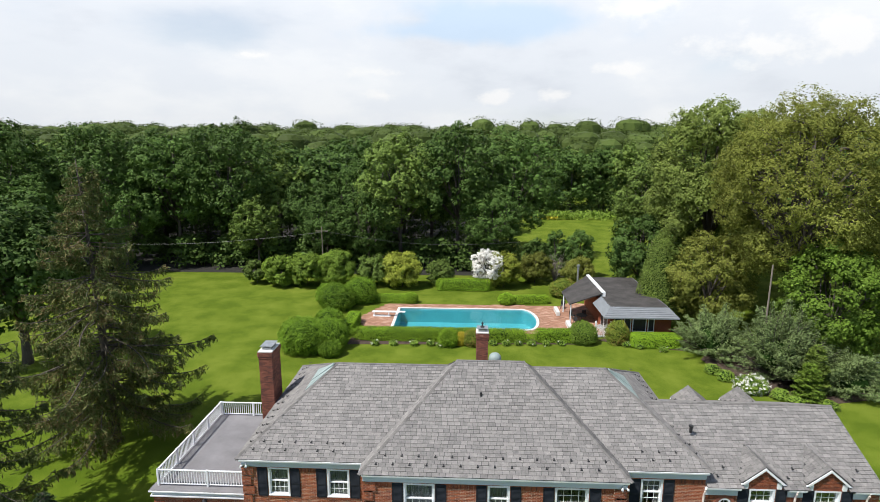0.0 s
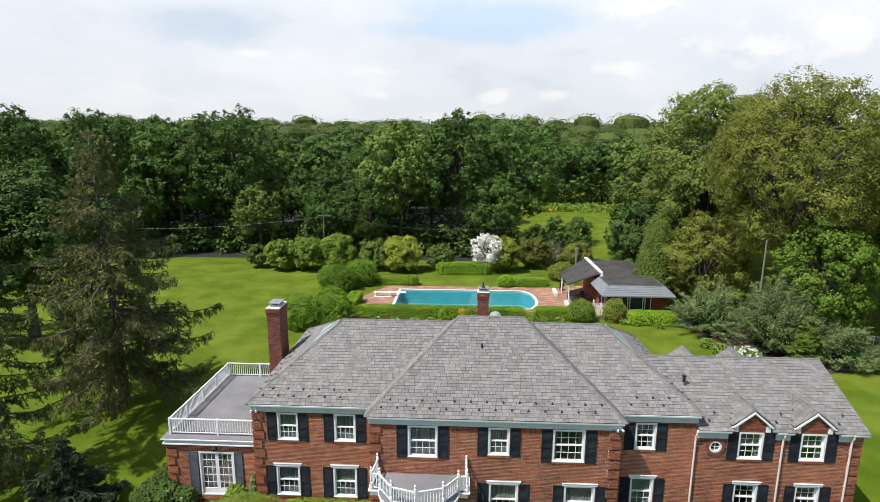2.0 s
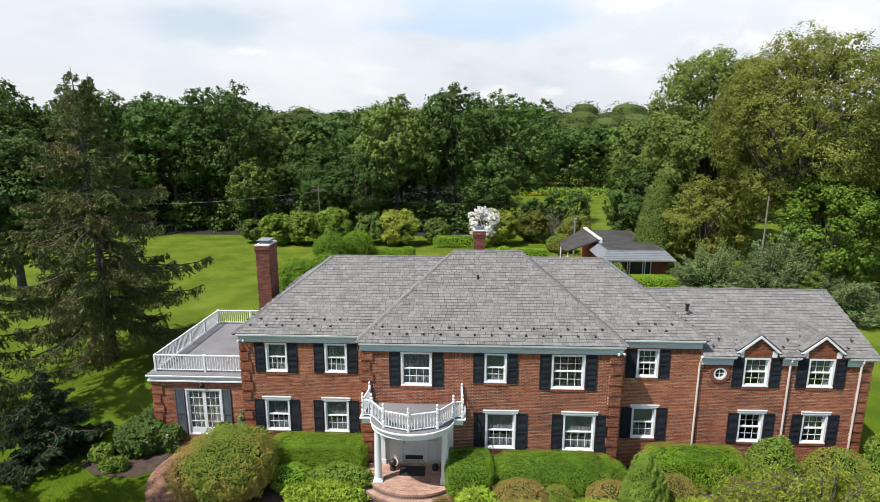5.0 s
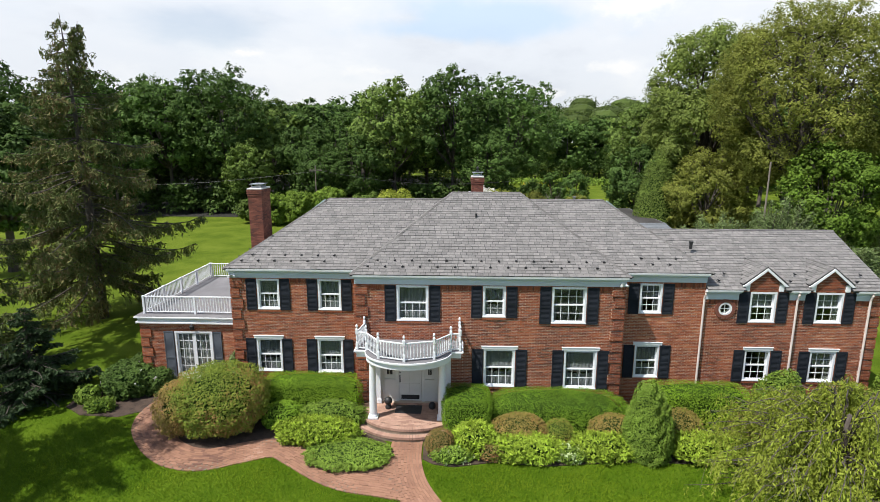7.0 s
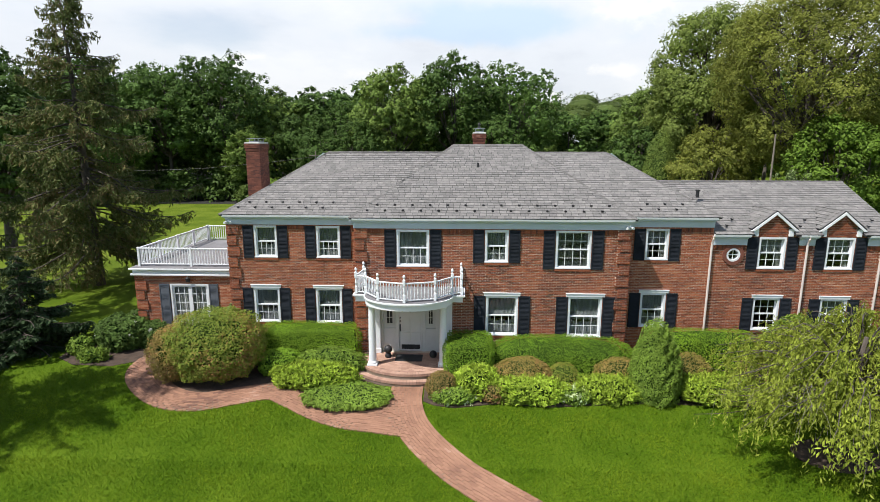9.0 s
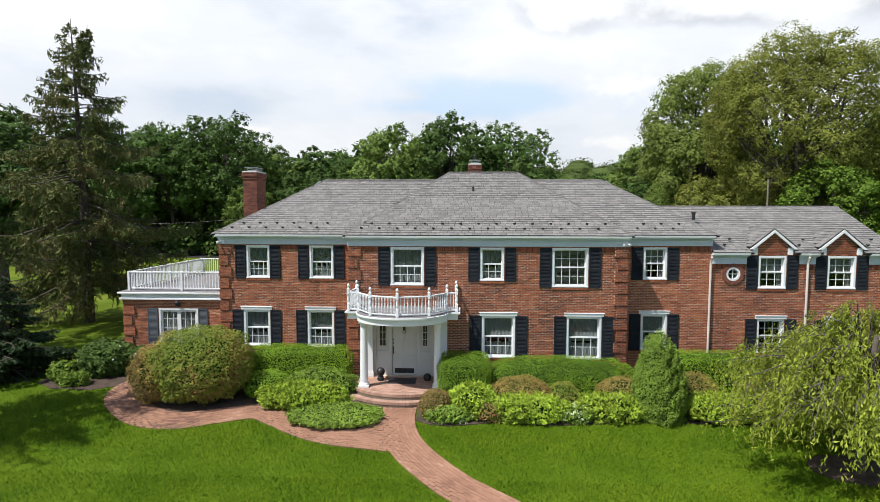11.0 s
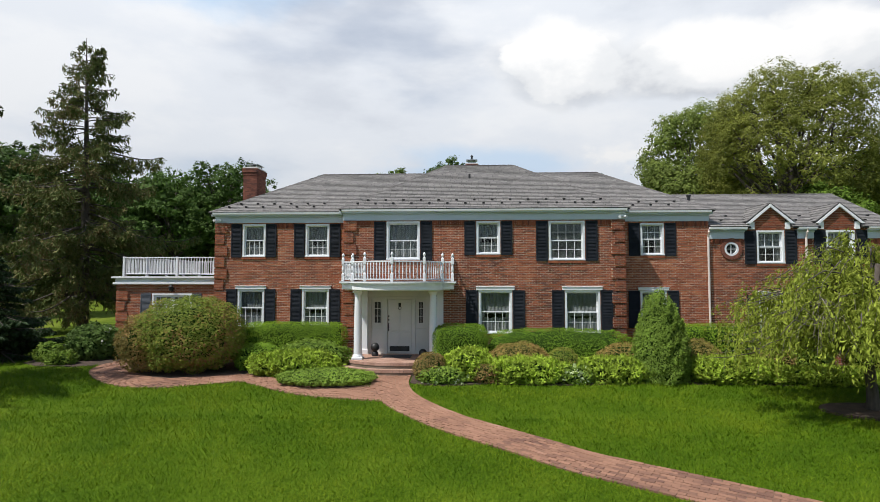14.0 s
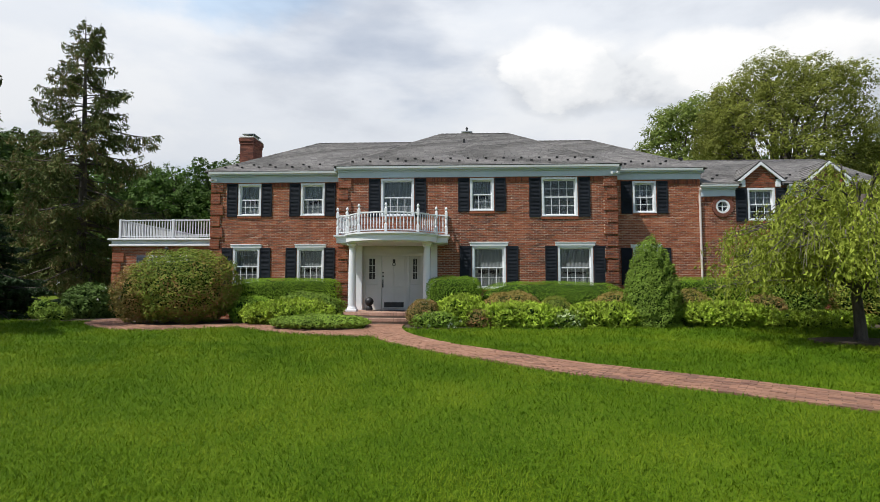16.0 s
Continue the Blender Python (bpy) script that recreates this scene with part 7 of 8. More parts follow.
def strip(o_in, o_out, z0, z1):
    m = Mesh()
    n = len(o_in)
    for i in range(n):
        j = (i + 1) % n
        q = [o_in[i], o_in[j], o_out[j], o_out[i]]
        m.face([(x, y, z1) for x, y in q])
        m.face([(*o_out[i], z0), (*o_out[j], z0), (*o_out[j], z1), (*o_out[i], z1)])
        m.face([(*o_in[j], z0), (*o_in[i], z0), (*o_in[i], z1), (*o_in[j], z1)])
    return m


pool = thing("swimming_pool", "rectangular turquoise swimming pool with one rounded end and white coping", "pool", (0, 0, 0))
o = pool_outline()
m = Mesh()
n = len(o)
for i in range(n):
    j = (i + 1) % n
    m.face([(*o[j], 0.04), (*o[i], 0.04), (*o[i], -1.7), (*o[j], -1.7)])
m.face([(x, y, -1.7) for x, y in o])
part("basin", m, M_POOLWALL, pool, "turquoise pool basin")
part("coping", strip(o, pool_outline(0.32), 0.0, 0.07), M_STONE, pool, "white stone coping")
m = Mesh()
m.face([(x, y, -0.10) for x, y in o])
part("water", m, M_WATER, pool, "clear turquoise water")
# corners of the opening beyond the rounded end
m = Mesh()
hx = POOL_X1 + 1.78
for half in (0, 1):
    yy = POOL_Y0 if half == 0 else POOL_Y1
    q = [p for p in o if p[0] >= POOL_X1 and (p[1] - (POOL_Y0 + POOL_Y1) / 2) * (1 if half else -1) >= 0]
    if half:
        q = q[::-1]
    for a, b in zip(q, q[1:]):
        m.face([(*a, 0.006), (*b, 0.006), (hx, yy + (0.03 if half else -0.03), 0.006)])
    m.face([(*q[-1], 0.006), (hx, (POOL_Y0 + POOL_Y1) / 2, 0.006), (hx, yy, 0.006)])
tagged(part("terrace_base", m, M_JOINT), "sand bed under the terrace bricks", "terrace", kind="structure")

board = thing("diving_board", "white diving board on a low stand", "diving board", (-9.2, 38.2, 0))
m = Mesh()
m.box(-0.4, 3.4, -0.24, 0.24, 0.52, 0.58, 0.015)
part("board", m, M_WHITE, board)
m = Mesh()
for x in (-0.2, 1.5):
    for y in (-0.2, 0.2):
        m.tube([(x, y, 0.0), (x, y, 0.52)], [0.03, 0.03], 8)
m.box(-0.35, 1.7, -0.3, 0.3, 0.0, 0.06, 0.01)
part("stand", m, M_WHITE, board)

DECK = [(-8.5, 43.0), (7.3, 43.1), (12.5, 43.0), (14.0, 44.4), (15.9, 44.2), (15.9, 33.0), (-8.6, 33.2), (-10.6, 35.6), (-11.1, 37.5)]


def inside(x, y, poly):
    c = False
    for (xa, ya), (xb, yb) in zip(poly, poly[1:] + poly[:1]):
        if (ya > y) != (yb > y) and x < (xb - xa) * (y - ya) / (yb - ya) + xa:
            c = not c
    return c


terrace = Mesh()
hole = pool_outline(0.30)
for i in range(int(28 / 0.42)):
    for j in range(int(12 / 0.21)):
        x = -11.2 + i * 0.42 + (0.21 if j % 2 else 0)
        y = 32.9 + j * 0.21
        if inside(x + 0.2, y + 0.1, DECK) and not inside(x + 0.2, y + 0.1, hole):
            terrace.box(x, x + 0.41, y, y + 0.2, 0.0, 0.045)
ob = part("terrace", terrace, M_PAVER)
tagged(ob, "red brick terrace round the pool", "terrace", kind="structure")

ph = thing("pool_house", "low brick pool house with dark flat roof and grey metal eaves", "pool house", (0, 0, 0))
m = Mesh()
m.box(15.9, 22.1, 32.3, 44.0, 0.0, 2.6)
m.box(16.4, 21.6, 32.9, 43.9, 2.6, 3.3)
part("wall", m, M_BRICK, ph, "red brick walls")
m = Mesh()
m.box(15.85, 21.75, 32.25, 44.6, 3.28, 3.36)
part("roof", m, M_ASPHALT, ph, "patched dark flat roof")
m = Mesh()
lo = [(15.0, 31.25), (22.5, 31.25), (22.5, 44.6), (15.0, 44.6)]
hi = [(15.9, 32.3), (21.7, 32.3), (21.7, 44.6), (15.9, 44.6)]
for i in (0, 1):
    j = i + 1
    m.slab([(*lo[i], 2.55), (*lo[j], 2.55), (*hi[j], 3.38), (*hi[i], 3.38)], 0.05)
m.slab([(15.0, 36.2, 2.55), (15.0, 31.25, 2.55), (15.9, 32.3, 3.38), (15.9, 36.2, 3.38)], 0.05)
for k in range(6):
    t = k / 6
    m.box(15.0 + 0.9 * t, 22.5 - 0.8 * t, 31.24 + 1.05 * t, 31.27 + 1.05 * t, 2.545 + 0.83 * t, 2.59 + 0.83 * t)
m.box(15.0, 22.5, 31.2, 31.28, 2.42, 2.58, 0.01)
tagged(part("mansard_eave", m, M_GREYMETAL, ph), "grey ribbed metal mansard eaves", kind="stuff")
m = Mesh()
m.slab([(12.45, 36.0, 2.45), (16.0, 36.0, 3.75), (16.0, 43.9, 3.75), (12.45, 41.0, 2.45)], 0.12)
part("canopy", m, M_ASPHALT, ph, "dark sloping canopy over the terrace")
m = Mesh()
m.box(15.92, 16.3, 36.0, 43.9, 3.70, 3.86, 0.02)
part("ridge_board", m, M_WHITE, ph, "white ridge board")
m = Mesh()
m.box(16.0, 16.3, 36.0, 43.9, 3.3, 3.72)
part("clerestory", m, M_WHITE, ph)
for x, y in ((12.7, 36.3), (12.7, 40.6)):
    m = Mesh()
    m.box(x - 0.06, x + 0.06, y - 0.06, y + 0.06, 0.0, 2.46, 0.01)
    part("post", m, M_WHITE, ph)
for x0, x1 in ((16.35, 17.15), (17.35, 18.05), (18.2, 19.6), (19.75, 20.4)):
    w = sash("window", x0, x1, 0.75, 2.3, 32.24, 1, 1, ph, 0.08, label="white framed window")
    m = Mesh()
    m.box(x0 + 0.06, x1 - 0.06, 32.27, 32.29, 0.8, 2.25)
    part("pane", m, M_DARK, w, "dark glass")
for y0, y1 in ((33.0, 34.2), (34.4, 35.6)):
    m = Mesh()
    m.box(15.84, 15.89, y0, y1, 0.1, 2.3, 0.01)
    d = part("door", m, M_WHITE, ph, "white glazed door")
    m = Mesh()
    m.box(15.82, 15.838, y0 + 0.15, y1 - 0.15, 0.3, 2.1)
    part("pane", m, M_DARK, d, "dark glass")
m = Mesh()
m.tube([(15.2, 45.2, 0), (15.2, 45.2, 4.6)], [0.13, 0.13], 10)
m.tube([(15.2, 45.2, 4.6), (15.2, 45.2, 4.75)], [0.22, 0.22], 10)
part("flue", m, M_LEAD, ph, "metal flue pipe")

gate = thing("garden_gate", "white picket double gate between hedge and pool house", "gate", (14.5, 32.2, 0))
for x in (0.0, 1.5):
    m = Mesh()
    m.box(x - 0.07, x + 0.07, -0.07, 0.07, 0, 1.7, 0.01)
    m.lathe([(0.08, 1.7), (0.09, 1.74), (0.02, 1.86)], x, 0, 8)
    part("post", m, M_WHITE, gate)
for a in (0.08, 0.77):
    m = Mesh()
    m.box(a, a + 0.65, -0.03, -0.005, 0.25, 0.35)
    m.box(a, a + 0.65, -0.03, -0.005, 1.1, 1.2)
    g2 = part("leaf", m, M_WHITE, gate)
    for k in range(6):
        m = Mesh()
        m.box(a + 0.03 + k * 0.108, a + 0.09 + k * 0.108, -0.045, -0.031, 0.12, 1.40 + 0.12 * math.sin(math.pi * (k + 0.5) / 6))
        part("picket", m, M_WHITE, g2)


# garden furniture on the terrace
def patio_chair(at, turn):
    c = thing("patio_chair", "dark metal patio chair on the pool terrace", "chair", (*at, 0.045), "patio chairs")
    c.rotation_euler = (0, 0, radians(turn))
    m = Mesh()
    m.box(-0.25, 0.25, -0.25, 0.25, 0.40, 0.45, 0.015)
    part("seat", m, M_DARK, c)
    m = Mesh()
    m.box(-0.25, 0.25, 0.22, 0.27, 0.45, 0.95, 0.015)
    part("backrest", m, M_DARK, c)
    for x in (-0.22, 0.22):
        for y in (-0.22, 0.22):
            m = Mesh()
            m.box(x - 0.02, x + 0.02, y - 0.02, y + 0.02, 0, 0.40)
            part("leg", m, M_DARK, c)


for at, tr in (((13.3, 38.2), 40), ((13.4, 36.2), 130), ((12.9, 42.0), -20), ((14.6, 38.8), 200)):
    patio_chair(at, tr)
table = thing("patio_table", "dark round patio table under the canopy", "table", (14.2, 37.4, 0.045))
m = Mesh()
m.lathe([(0.6, 0.70), (0.62, 0.72), (0.6, 0.74)], 0, 0, 20)
part("tabletop", m, M_DARK, table)
m = Mesh()
m.lathe([(0.28, 0.0), (0.26, 0.03), (0.04, 0.06), (0.04, 0.70)], 0, 0, 12)
part("pedestal", m, M_DARK, table)
for at in ((11.9, 40.3), (12.4, 35.2)):
    m = thing("garden_wall", "low pale stone kerb wall at the terrace edge", "wall", (*at, 0), "low walls")
    q = Mesh()
    q.box(-0.2, 0.2, -1.1, 1.1, 0, 0.5, 0.03)
    part("block", q, M_STONE, m)

# ---- utility poles, wires and fence ----
for at, h in (((-19.3, 53.5), 8.0), ((26.6, 23.8), 9.8)):
    p = thing("utility_pole", "weathered wooden utility pole", "pole", (*at, 0), "utility poles")
    m = Mesh()
    m.tube([(0, 0, -0.2), (0, 0, h)], [0.085, 0.065], 10)
    part("pole", m, M_WOOD, p)
    if h < 9:
        m = Mesh()
        m.box(-0.9, 0.9, -0.05, 0.05, h - 0.7, h - 0.58, 0.01)
        part("crossarm", m, M_WOOD, p)
for z, x1, y1 in ((7.4, 9.0, 54.5), (7.2, -60.0, 53.0)):
    m = Mesh()
    a, b = Vector((-19.3, 53.4, z)), Vector((x1, y1, z - 1.5))
    m.tube([a.lerp(b, t) - Vector((0, 0, 1.1 * math.sin(math.pi * t))) for t in np.linspace(0, 1, 14)], [0.02] * 14, 4, False)
    tagged(part("cable", m, M_DARK), "thin dark overhead cable before the wood", "cable")
fence = thing("wire_fence", "grey chain-link fence with a gate beside the lawn", "fence", (34.2, 23.0, 0))
for k in range(5):
    m = Mesh()
    m.tube([(k * 1.6, -k * 0.5, 0), (k * 1.6, -k * 0.5, 1.9)], [0.035, 0.035], 8)
    part("post", m, M_LEAD, fence)
m = Mesh()
for k in range(4):
    a, b = Vector((k * 1.6, -k * 0.5, 0)), Vector((k * 1.6 + 1.6, -k * 0.5 - 0.5, 0))
    for z in (0.08, 1.85):
        m.tube([a + Vector((0, 0, z)), b + Vector((0, 0, z))], [0.022, 0.022], 5)
    for j in range(16):
        p, q = a.lerp(b, j / 16), a.lerp(b, min(1, (j + 3) / 16))
        m.tube([p + Vector((0, 0, 0.08)), q + Vector((0, 0, 1.85))], [0.005, 0.005], 3, False)
        m.tube([p + Vector((0, 0, 1.85)), q + Vector((0, 0, 0.08))], [0.005, 0.005], 3, False)
part("mesh", m, M_LEAD, fence, "woven wire mesh")

# ---- small things by the house ----
pot = thing("topiary_ball", "dark woven ball planter beside the front door", "planter", (-1.86, -1.32, 0.42))
m = Mesh()
m.lathe([(0.12, 0.0), (0.14, 0.05), (0.11, 0.15), (0.07, 0.20)] + [(0.17 * math.sin(a), 0.34 - 0.17 * math.cos(a)) for a in np.linspace(0.4, 3.1, 9)], 0, 0, 16)
part("body", m, M_DARK, pot, smooth=True)
pot = thing("door_stop_bag", "low dark planter beside the door", "planter", (-0.02, -1.25, 0.42))
m = Mesh()
m.lathe([(0.12, 0.0), (0.16, 0.09), (0.145, 0.18), (0.09, 0.25), (0.03, 0.265)], 0, 0, 14)
part("body", m, M_DARK, pot, smooth=True)
m = Mesh()
m.box(-1.55, -0.45, -1.75, -1.05, 0.42, 0.435, 0.004)
tagged(part("door_mat", m, M_DARK), "dark door mat on the brick porch", "mat")
for x, y, z in ((MX0 + 0.15, -0.09, 5.80), (BX1 - 0.12, BY - 0.09, 5.80)):
    fl = thing("floodlight", "white twin floodlight under the eaves", "lamp", (x, y, z), "floodlights")
    m = Mesh()
    m.box(-0.07, 0.07, 0.03, 0.055, -0.07, 0.07, 0.01)
    part("base_plate", m, M_WHITE, fl)
    for s in (-1, 1):
        m = Mesh()
        m.tube([(s * 0.04, 0.03, 0), (s * 0.09, -0.04, -0.01), (s * 0.13, -0.15, -0.03)], [0.022, 0.033, 0.052], 10)
        part("lamp_head", m, M_WHITE, fl)
lan = thing("wall_lantern", "small bronze wall lantern over the French doors", "lamp", (-11.3, SY0 - 0.02, 2.86))
m = Mesh()
m.box(-0.05, 0.05, -0.02, 0.02, -0.06, 0.12, 0.008)
m.lathe([(0.03, -0.02), (0.07, 0.0), (0.09, 0.14), (0.10, 0.15), (0.02, 0.24)], 0, -0.14, 8)
part("body", m, M_DARK, lan, "dark bronze body")
for at in ((-12.35, 0.75), (-12.05, 0.55)):
    p = thing("flower_pot", "terracotta pot beside the French doors", "pot", (*at, 0.03), "flower pots")
    m = Mesh()
    m.lathe([(0.10, 0.0), (0.16, 0.22), (0.18, 0.22), (0.18, 0.28), (0.15, 0.28), (0.14, 0.24)], 0, 0, 14)
    part("body", m, M_TERRA, p)

# ---- path of brick pavers ----
def path_bricks(line, half, skip):
    """Courses that run along the path in running bond."""
    rows = int(2 * half / 0.108)
    out = []
    for r in range(rows):
        s = -half + (r + 0.5) * 2 * half / rows
        i = 1 if r % 2 else 0
        while i + 2 < len(line):
            a, b = line[i], line[i + 2]
            d = (b - a).normalized()
            n = Vector((-d.y, d.x, 0))
            c = (a + b) / 2 + n * s
            if not skip(c):
                out.append((c, d, half / rows * 0.93, (b - a).length * 0.48))
            i += 2
    return out


def near_main(c):
    return min((c - p).length for p in main_line) < MAIN_HALF - 0.05


rng = np.random.default_rng(12)
lay = [("path", "curving brick walk from the porch across the lawn", main_line, path_bricks(main_line, MAIN_HALF, lambda c: False), MAIN_HALF),
       ("side_path", "curving brick walk round the azalea bed", side_line, path_bricks(side_line, SIDE_HALF, near_main), SIDE_HALF)]
for name, label, line, bricks, half in lay:
    base = tagged(part(name, ribbon(line, half - 0.01, 0.022 if name == "path" else 0.019), M_JOINT), label, "path", kind="structure")
    bricks.sort(key=lambda q: (q[0] - Vector((-0.6, -5.0, 0))).length)
    joined = Mesh()
    for k, (c, d, hw, hl) in enumerate(bricks):
        n = Vector((-d.y, d.x, 0))
        z = 0.036 + rng.uniform(-0.004, 0.006)
        q = [c + d * sx * hl + n * sy * hw for sx, sy in ((-1, -1), (1, -1), (1, 1), (-1, 1))]
        if k < 300:
            b = Mesh()
            b.slab([(p.x, p.y, z + fall(p.y)) for p in q], 0.04)
            part("brick", b, M_PAVER, base)
        else:
            joined.slab([(p.x, p.y, z + fall(p.y)) for p in q], 0.04)
    tagged(part("brickwork", joined, M_PAVER, base), "weathered red brick pavers", kind="stuff")

m = Mesh()
m.prism([(-2.0, -4.95), (-1.5, -4.05), (-1.3, -4.05), (-1.2, -5.2)], -0.2, 0.0)
tagged(part("path_corner", m, M_PAVER), "red brick infill where the paths meet", "path", kind="structure")
# porch bricks: edge bricks of the two steps and the floor
for r, z1 in ((0.28, 0.205), (0.0, 0.395)):
    for k in range(62):
        a0, a1 = math.pi * (1 + k / 62), math.pi * (1 + (k + 0.9) / 62)
        q = []
        for a, rr in ((a0, -0.20), (a1, -0.20), (a1, 0.02), (a0, 0.02)):
            q.append(porch_rim(r + rr, a))
        m = Mesh()
        m.prism(q, z1 - 0.08, z1 + 0.02)
        part("brick", m, M_PORCH, steps)
joined = Mesh()
for i in range(int(4.2 / 0.21)):
    for j in range(int(2.8 / 0.105)):
        x, y = -3.1 + i * 0.21 + (0.105 if j % 2 else 0), -3.2 + j * 0.105
        if ((x + 0.1 - PCX) / (PRX - 0.22)) ** 2 + ((y + 0.05 - PCY) / (PRY - 0.22)) ** 2 < 1 or (y > PCY and abs(x + 0.1 - PCX) < 1.9 and y < BY - 0.1):
            joined.box(x, x + 0.2, y, y + 0.097, 0.38, 0.418)
tagged(part("floor_bricks", joined, M_PORCH, steps), "red brick porch floor", kind="stuff")


# ---- bricks of the walls ----
def lay_bricks(entry, quoins=()):
    ob, x0, x1, z0, z1, y, holes, axis, sign = entry
    rng = np.random.default_rng(int(abs(x0 * 100)) + int(abs(y * 10)) + len(holes))
    joined = Mesh()
    r, z = 0, z0
    while z + COURSE <= z1 + 0.01:
        zc = z + COURSE / 2
        cuts = sorted((h[0], h[1]) for h in holes if h[2] < zc < h[3])
        spans, a = [], x0
        for lo, hi in cuts:
            if lo > a:
                spans.append((a, lo))
            a = max(a, hi)
        if a < x1:
            spans.append((a, x1))
        qi = int(zc / (7 * COURSE))
        block = (zc % (7 * COURSE)) > COURSE
        w = 0.53 if qi % 2 else 0.40
        marks = [edge + s * w for edge, s in quoins] if block else []
        pieces = []
        for lo, hi in spans:
            stops = [lo] + sorted(k for k in marks if lo + 0.03 < k < hi - 0.03) + [hi]
            for a, b in zip(stops, stops[1:]):
                proud = 0.065 if block and any(0 <= ((a + b) / 2 - edge) * s < w for edge, s in quoins) else 0.0
                pieces.append((a, b, proud))
        for lo, hi, proud in pieces:
            x = lo - ((lo - x0) % (BRICK + JOINT)) - (0.107 if r % 2 else 0)
            while x < hi:
                p, q = max(x, lo), min(x + BRICK, hi)
                if q - p > 0.025:
                    jit = rng.uniform(-0.004, 0.004)
                    f0, f1 = -proud + jit, 0.02
                    if axis == "x":
                        bx = (p, q, y + f0, y + f1, z, z + COURSE - JOINT) if sign > 0 else (p, q, y - f1, y - f0, z, z + COURSE - JOINT)
                    else:
                        bx = (y + f0, y + f1, p, q, z, z + COURSE - JOINT) if sign > 0 else (y - f1, y - f0, p, q, z, z + COURSE - JOINT)
                    joined.box(*bx)
                x += BRICK + JOINT
        z += COURSE
        r += 1
    tagged(part("brickwork", joined, M_BRICK, ob), "weathered red bricks in running bond", kind="stuff")
    for edge, s in quoins:
        k = 0
        while (k + 1) * 7 * COURSE < z1 + 0.3:
            w = (0.53 if k % 2 else 0.40) * s
            za, zb = (k * 7 + 1) * COURSE, min((k + 1) * 7 * COURSE - JOINT, z1)
            if zb > za + 0.1:
                m = Mesh()
                m.box(min(edge + 0.012 * s, edge + w - 0.015 * s), max(edge + 0.012 * s, edge + w - 0.015 * s), y - 0.057, y + 0.003, za + 0.002, zb)
                part("quoin", m, M_MORTAR, ob, "raised brick quoin block")
            k += 1


QUOINS = {0: [(MX0, 1)], 2: [(BX0, 1), (BX1, -1)], 11: [(SX0, 1)], 8: [(WX1, -1)]}
for i, e in enumerate(WALLS):
    if e[7] == "x" and e[8] < 0:
        e[0].data.materials[0] = M_BRICK
        continue
    lay_bricks(e, QUOINS.get(i, ()))


# ---- shingles of the roofs ----
def lay_shingles(entry, rng, expose=0.19, width=0.27, single=0):
    ob, pts = entry
    eave = (pts[1] - pts[0])
    u = eave.normalized()
    nr = (pts[1] - pts[0]).cross(pts[2] - pts[1]).normalized()
    if nr.z < 0:
        nr = -nr
    v = nr.cross(u)
    if v.z < 0:
        v = -v
    flat = [((p - pts[0]).dot(u), (p - pts[0]).dot(v)) for p in pts]
    top = max(q[1] for q in flat)

    def span(h):
        xs = []
        for (xa, ya), (xb, yb) in zip(flat, flat[1:] + flat[:1]):
            if (ya <= h) != (yb <= h):
                xs.append(xa + (xb - xa) * (h - ya) / (yb - ya))
        return (min(xs), max(xs)) if len(xs) > 1 else None
    m = Mesh()
    h = 0.001
    while h < top - 0.03:
        h1 = min(h + expose, top - 0.001)
        s0, s1 = span(h), span(h1)
        if s0 and s1:
            x = s0[0] - rng.uniform(0, width)
            while x < s0[1]:
                w = width * rng.uniform(0.8, 1.2)
                a, b = max(x, s0[0]), min(x + w - 0.013, s0[1])
                a1, b1 = max(x, s1[0]), min(x + w - 0.013, s1[1])
                b1, a1 = max(b1, a1 - 0.0), min(a1, max(b1, s1[0]))
                if b - a > 0.02 and b1 > a1 - 1e-6:
                    lift = 0.021 + rng.uniform(-0.003, 0.004)
                    dn = rng.uniform(-0.007, 0.007)
                    lo0 = max(h + dn, 0.0)
                    P = lambda q, g, o: pts[0] + u * q + v * g + nr * o
                    whole, one = m, single > 0
                    if one:
                        m, single = Mesh(), single - 1
                    k = len(m.v)
                    m.v += [tuple(c) for c in (P(a, lo0, lift), P(b, lo0, lift), P(b1, h1, 0.005), P(a1, h1, 0.005), P(a, lo0, 0.0), P(b, lo0, 0.0))]
                    m.f += [(k, k + 1, k + 2, k + 3), (k, k + 4, k + 5, k + 1), (k, k + 3, k + 4), (k + 1, k + 5, k + 2)]
                    if one:
                        part("shingle", m, M_SLATE, ob)
                        m = whole
                x += w
        h += expose
    tagged(part("shingles", m, M_SLATE, ob), "grey shingles in even courses", kind="stuff")


rng = np.random.default_rng(5)
for e in SLATES:
    lay_shingles(e, rng, single=300 if abs(e[1][0].y - CY) < 0.01 and abs(e[1][1].y - CY) < 0.01 else 0)

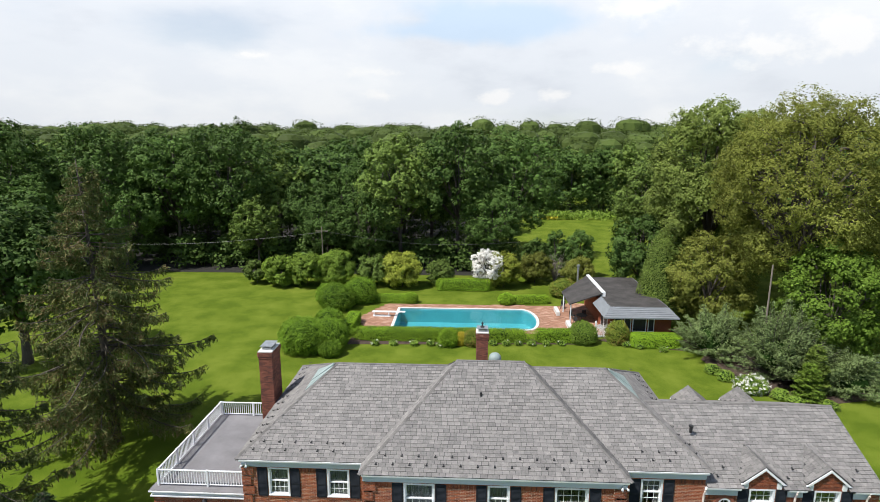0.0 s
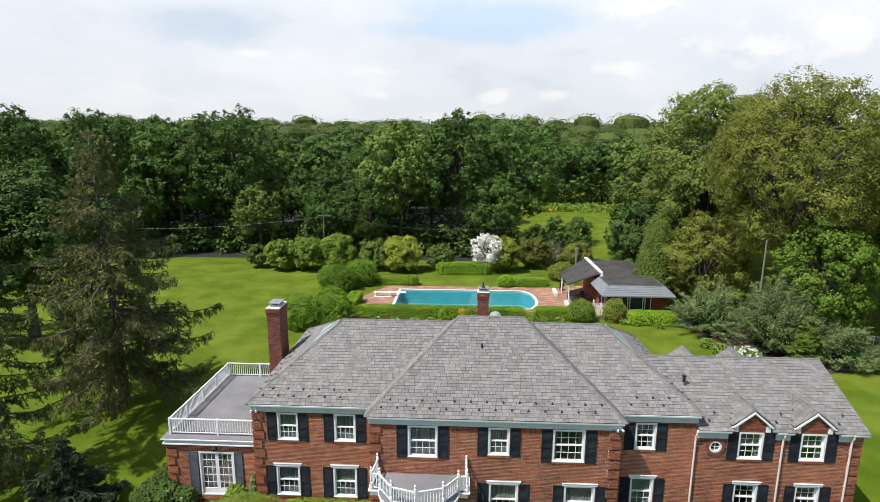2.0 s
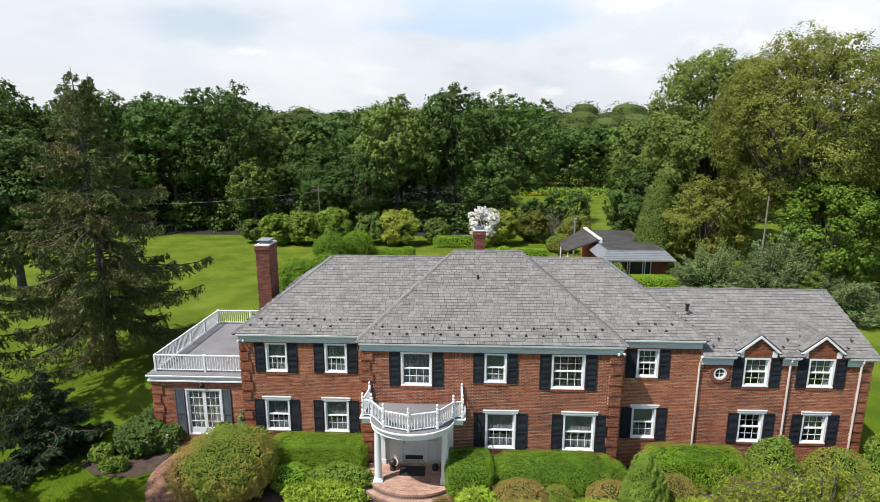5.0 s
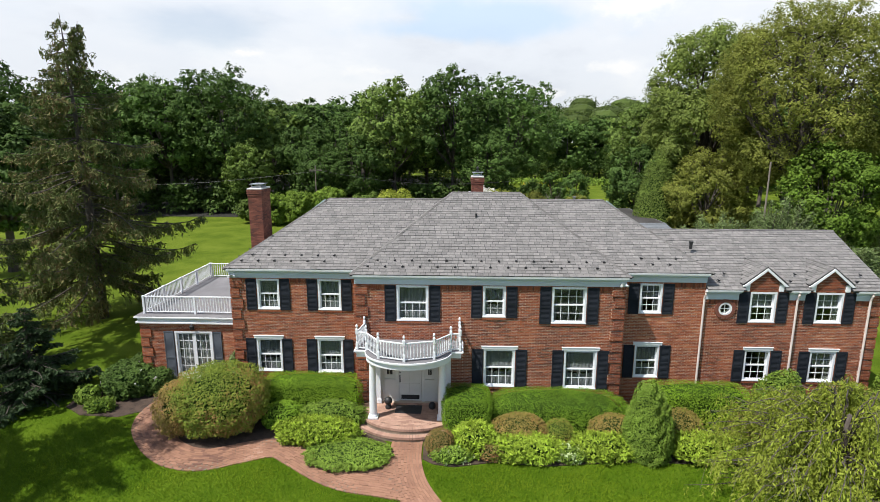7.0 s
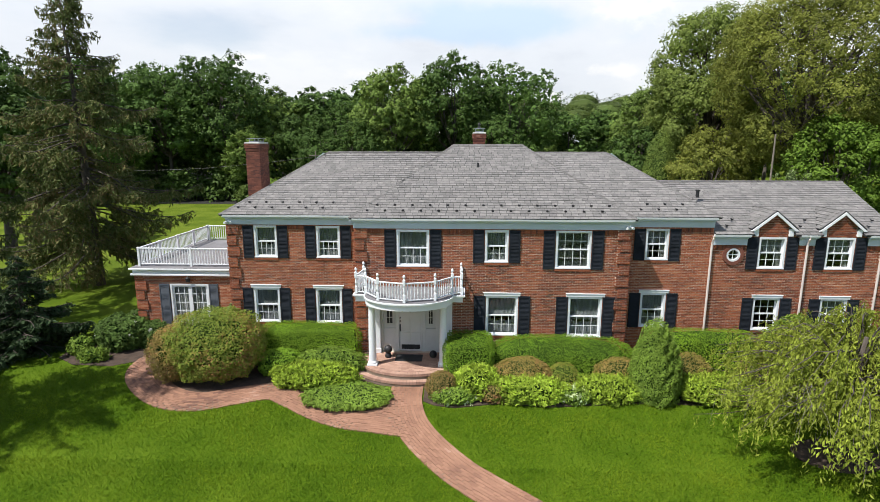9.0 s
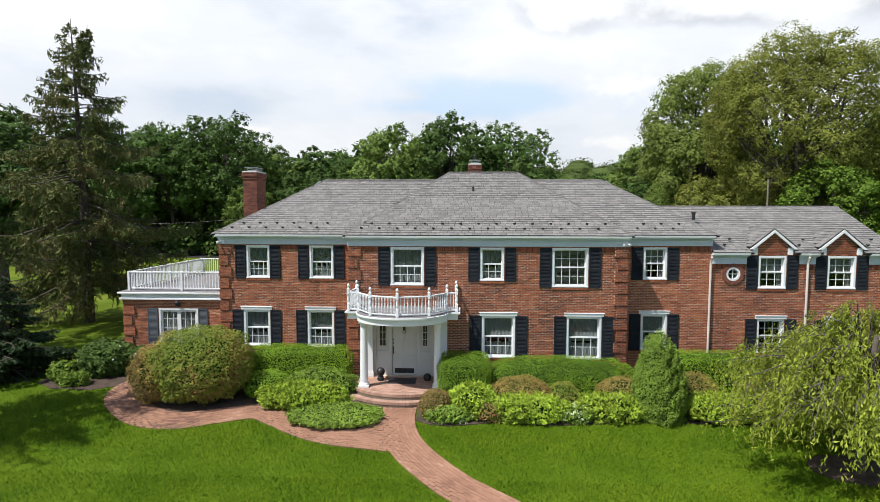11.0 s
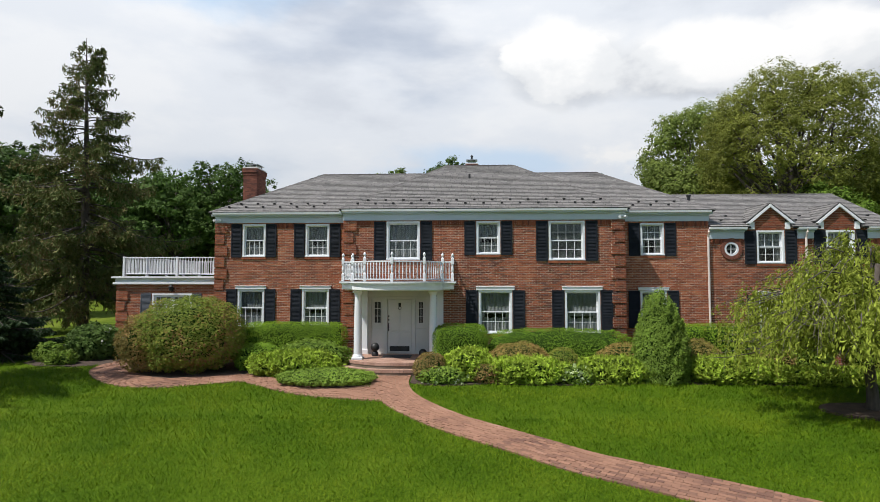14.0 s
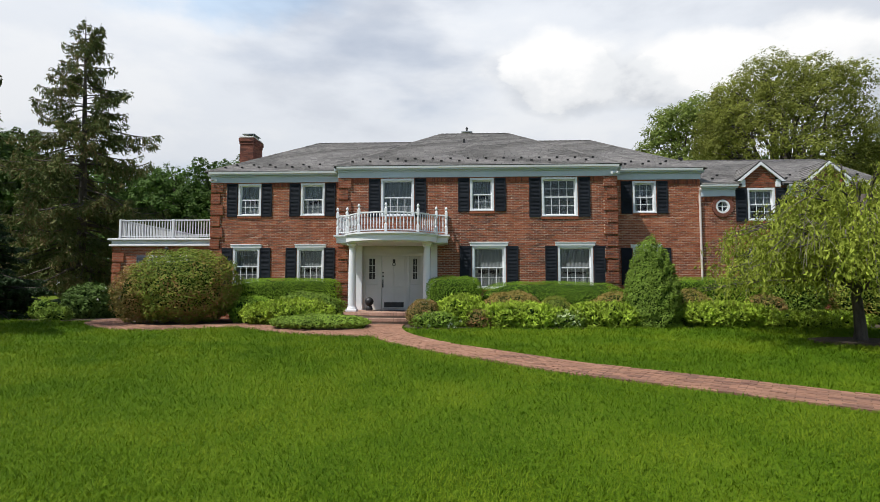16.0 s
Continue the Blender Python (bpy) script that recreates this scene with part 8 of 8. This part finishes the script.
# ---- grass ----
rng = np.random.default_rng(21)
n = 400000
D = 3.0 + 16.5 * rng.uniform(0, 1, n) ** 1.7
E = rng.uniform(-1, 1, n) + rng.normal(size=n) * 0.13
P = np.stack([1.7 + E * (0.98 * D + 2.0), -22.0 + D + np.where(D > 14, rng.normal(size=n) * 1.2, 0) - np.where(D < 4.5, rng.exponential(1.6, n), 0), np.zeros(n)], 1)
beds = [[(-0.45, -2.6), (-0.4, -4.5), (0.95, -4.85), (2.4, -4.5), (4.3, -4.65), (7.2, -4.3), (11.0, -4.35), (18.5, -4.3), (19, 0), (0, 0)],
        [(-3.1, 0.2), (-1.4, -3.5), (-1.4, -4.5), (-2.7, -5.2), (-4.4, -4.1), (-5.8, -3.2), (-8.4, -4.3), (-10.3, -3.2), (-11.4, -1.0), (-10, 1.2)],
        [(-12.5, 1.2), (-12.4, -1.2), (-13.3, -1.8), (-15.0, -1.7), (-16.1, -1.0), (-16.3, 0.3), (-15.6, 1.5), (-13.4, 1.2)], ring(12.35, -7.0, 1.25, 0.85, 20)]
ml = np.array([(p.x, p.y) for p in main_line[::2]])
sl = np.array([(p.x, p.y) for p in side_line[::2]])
keep = np.ones(n, bool)
for i0 in range(0, n, 5000):
    q = P[i0:i0 + 5000, None, :2]
    keep[i0:i0 + 5000] &= (np.linalg.norm(q - ml[None], axis=2).min(1) > MAIN_HALF + 0.02) & (np.linalg.norm(q - sl[None], axis=2).min(1) > SIDE_HALF + 0.02)
for poly in beds:
    px_, py_ = P[:, 0], P[:, 1]
    c = np.zeros(n, bool)
    for (xa, ya), (xb, yb) in zip(poly, poly[1:] + poly[:1]):
        if ya != yb:
            c ^= ((ya > py_) != (yb > py_)) & (px_ < (xb - xa) * (py_ - ya) / (yb - ya) + xa)
    keep &= ~c
P = P[keep]
up = np.array([0, 0, 1.0]) + rng.normal(size=P.shape) * 0.22
S = rng.uniform(0.040, 0.085, len(P)) * (1 + np.clip((P[:, 1] + 15.0) / 9.0, 0, 1))
P[:, 2] = S * 0.38 + np.array([fall(v) for v in P[:, 1]])
N = rng.normal(size=P.shape)
N[:, 2] = 0.9
gr = part("grass", leaf_mesh("grass", P, N, S, M_BLADE, wide=0.12, fold=0.2, along=up, seed=4), M_BLADE)
tagged(gr, "short mown grass blades on the front lawn", "grass", kind="stuff")
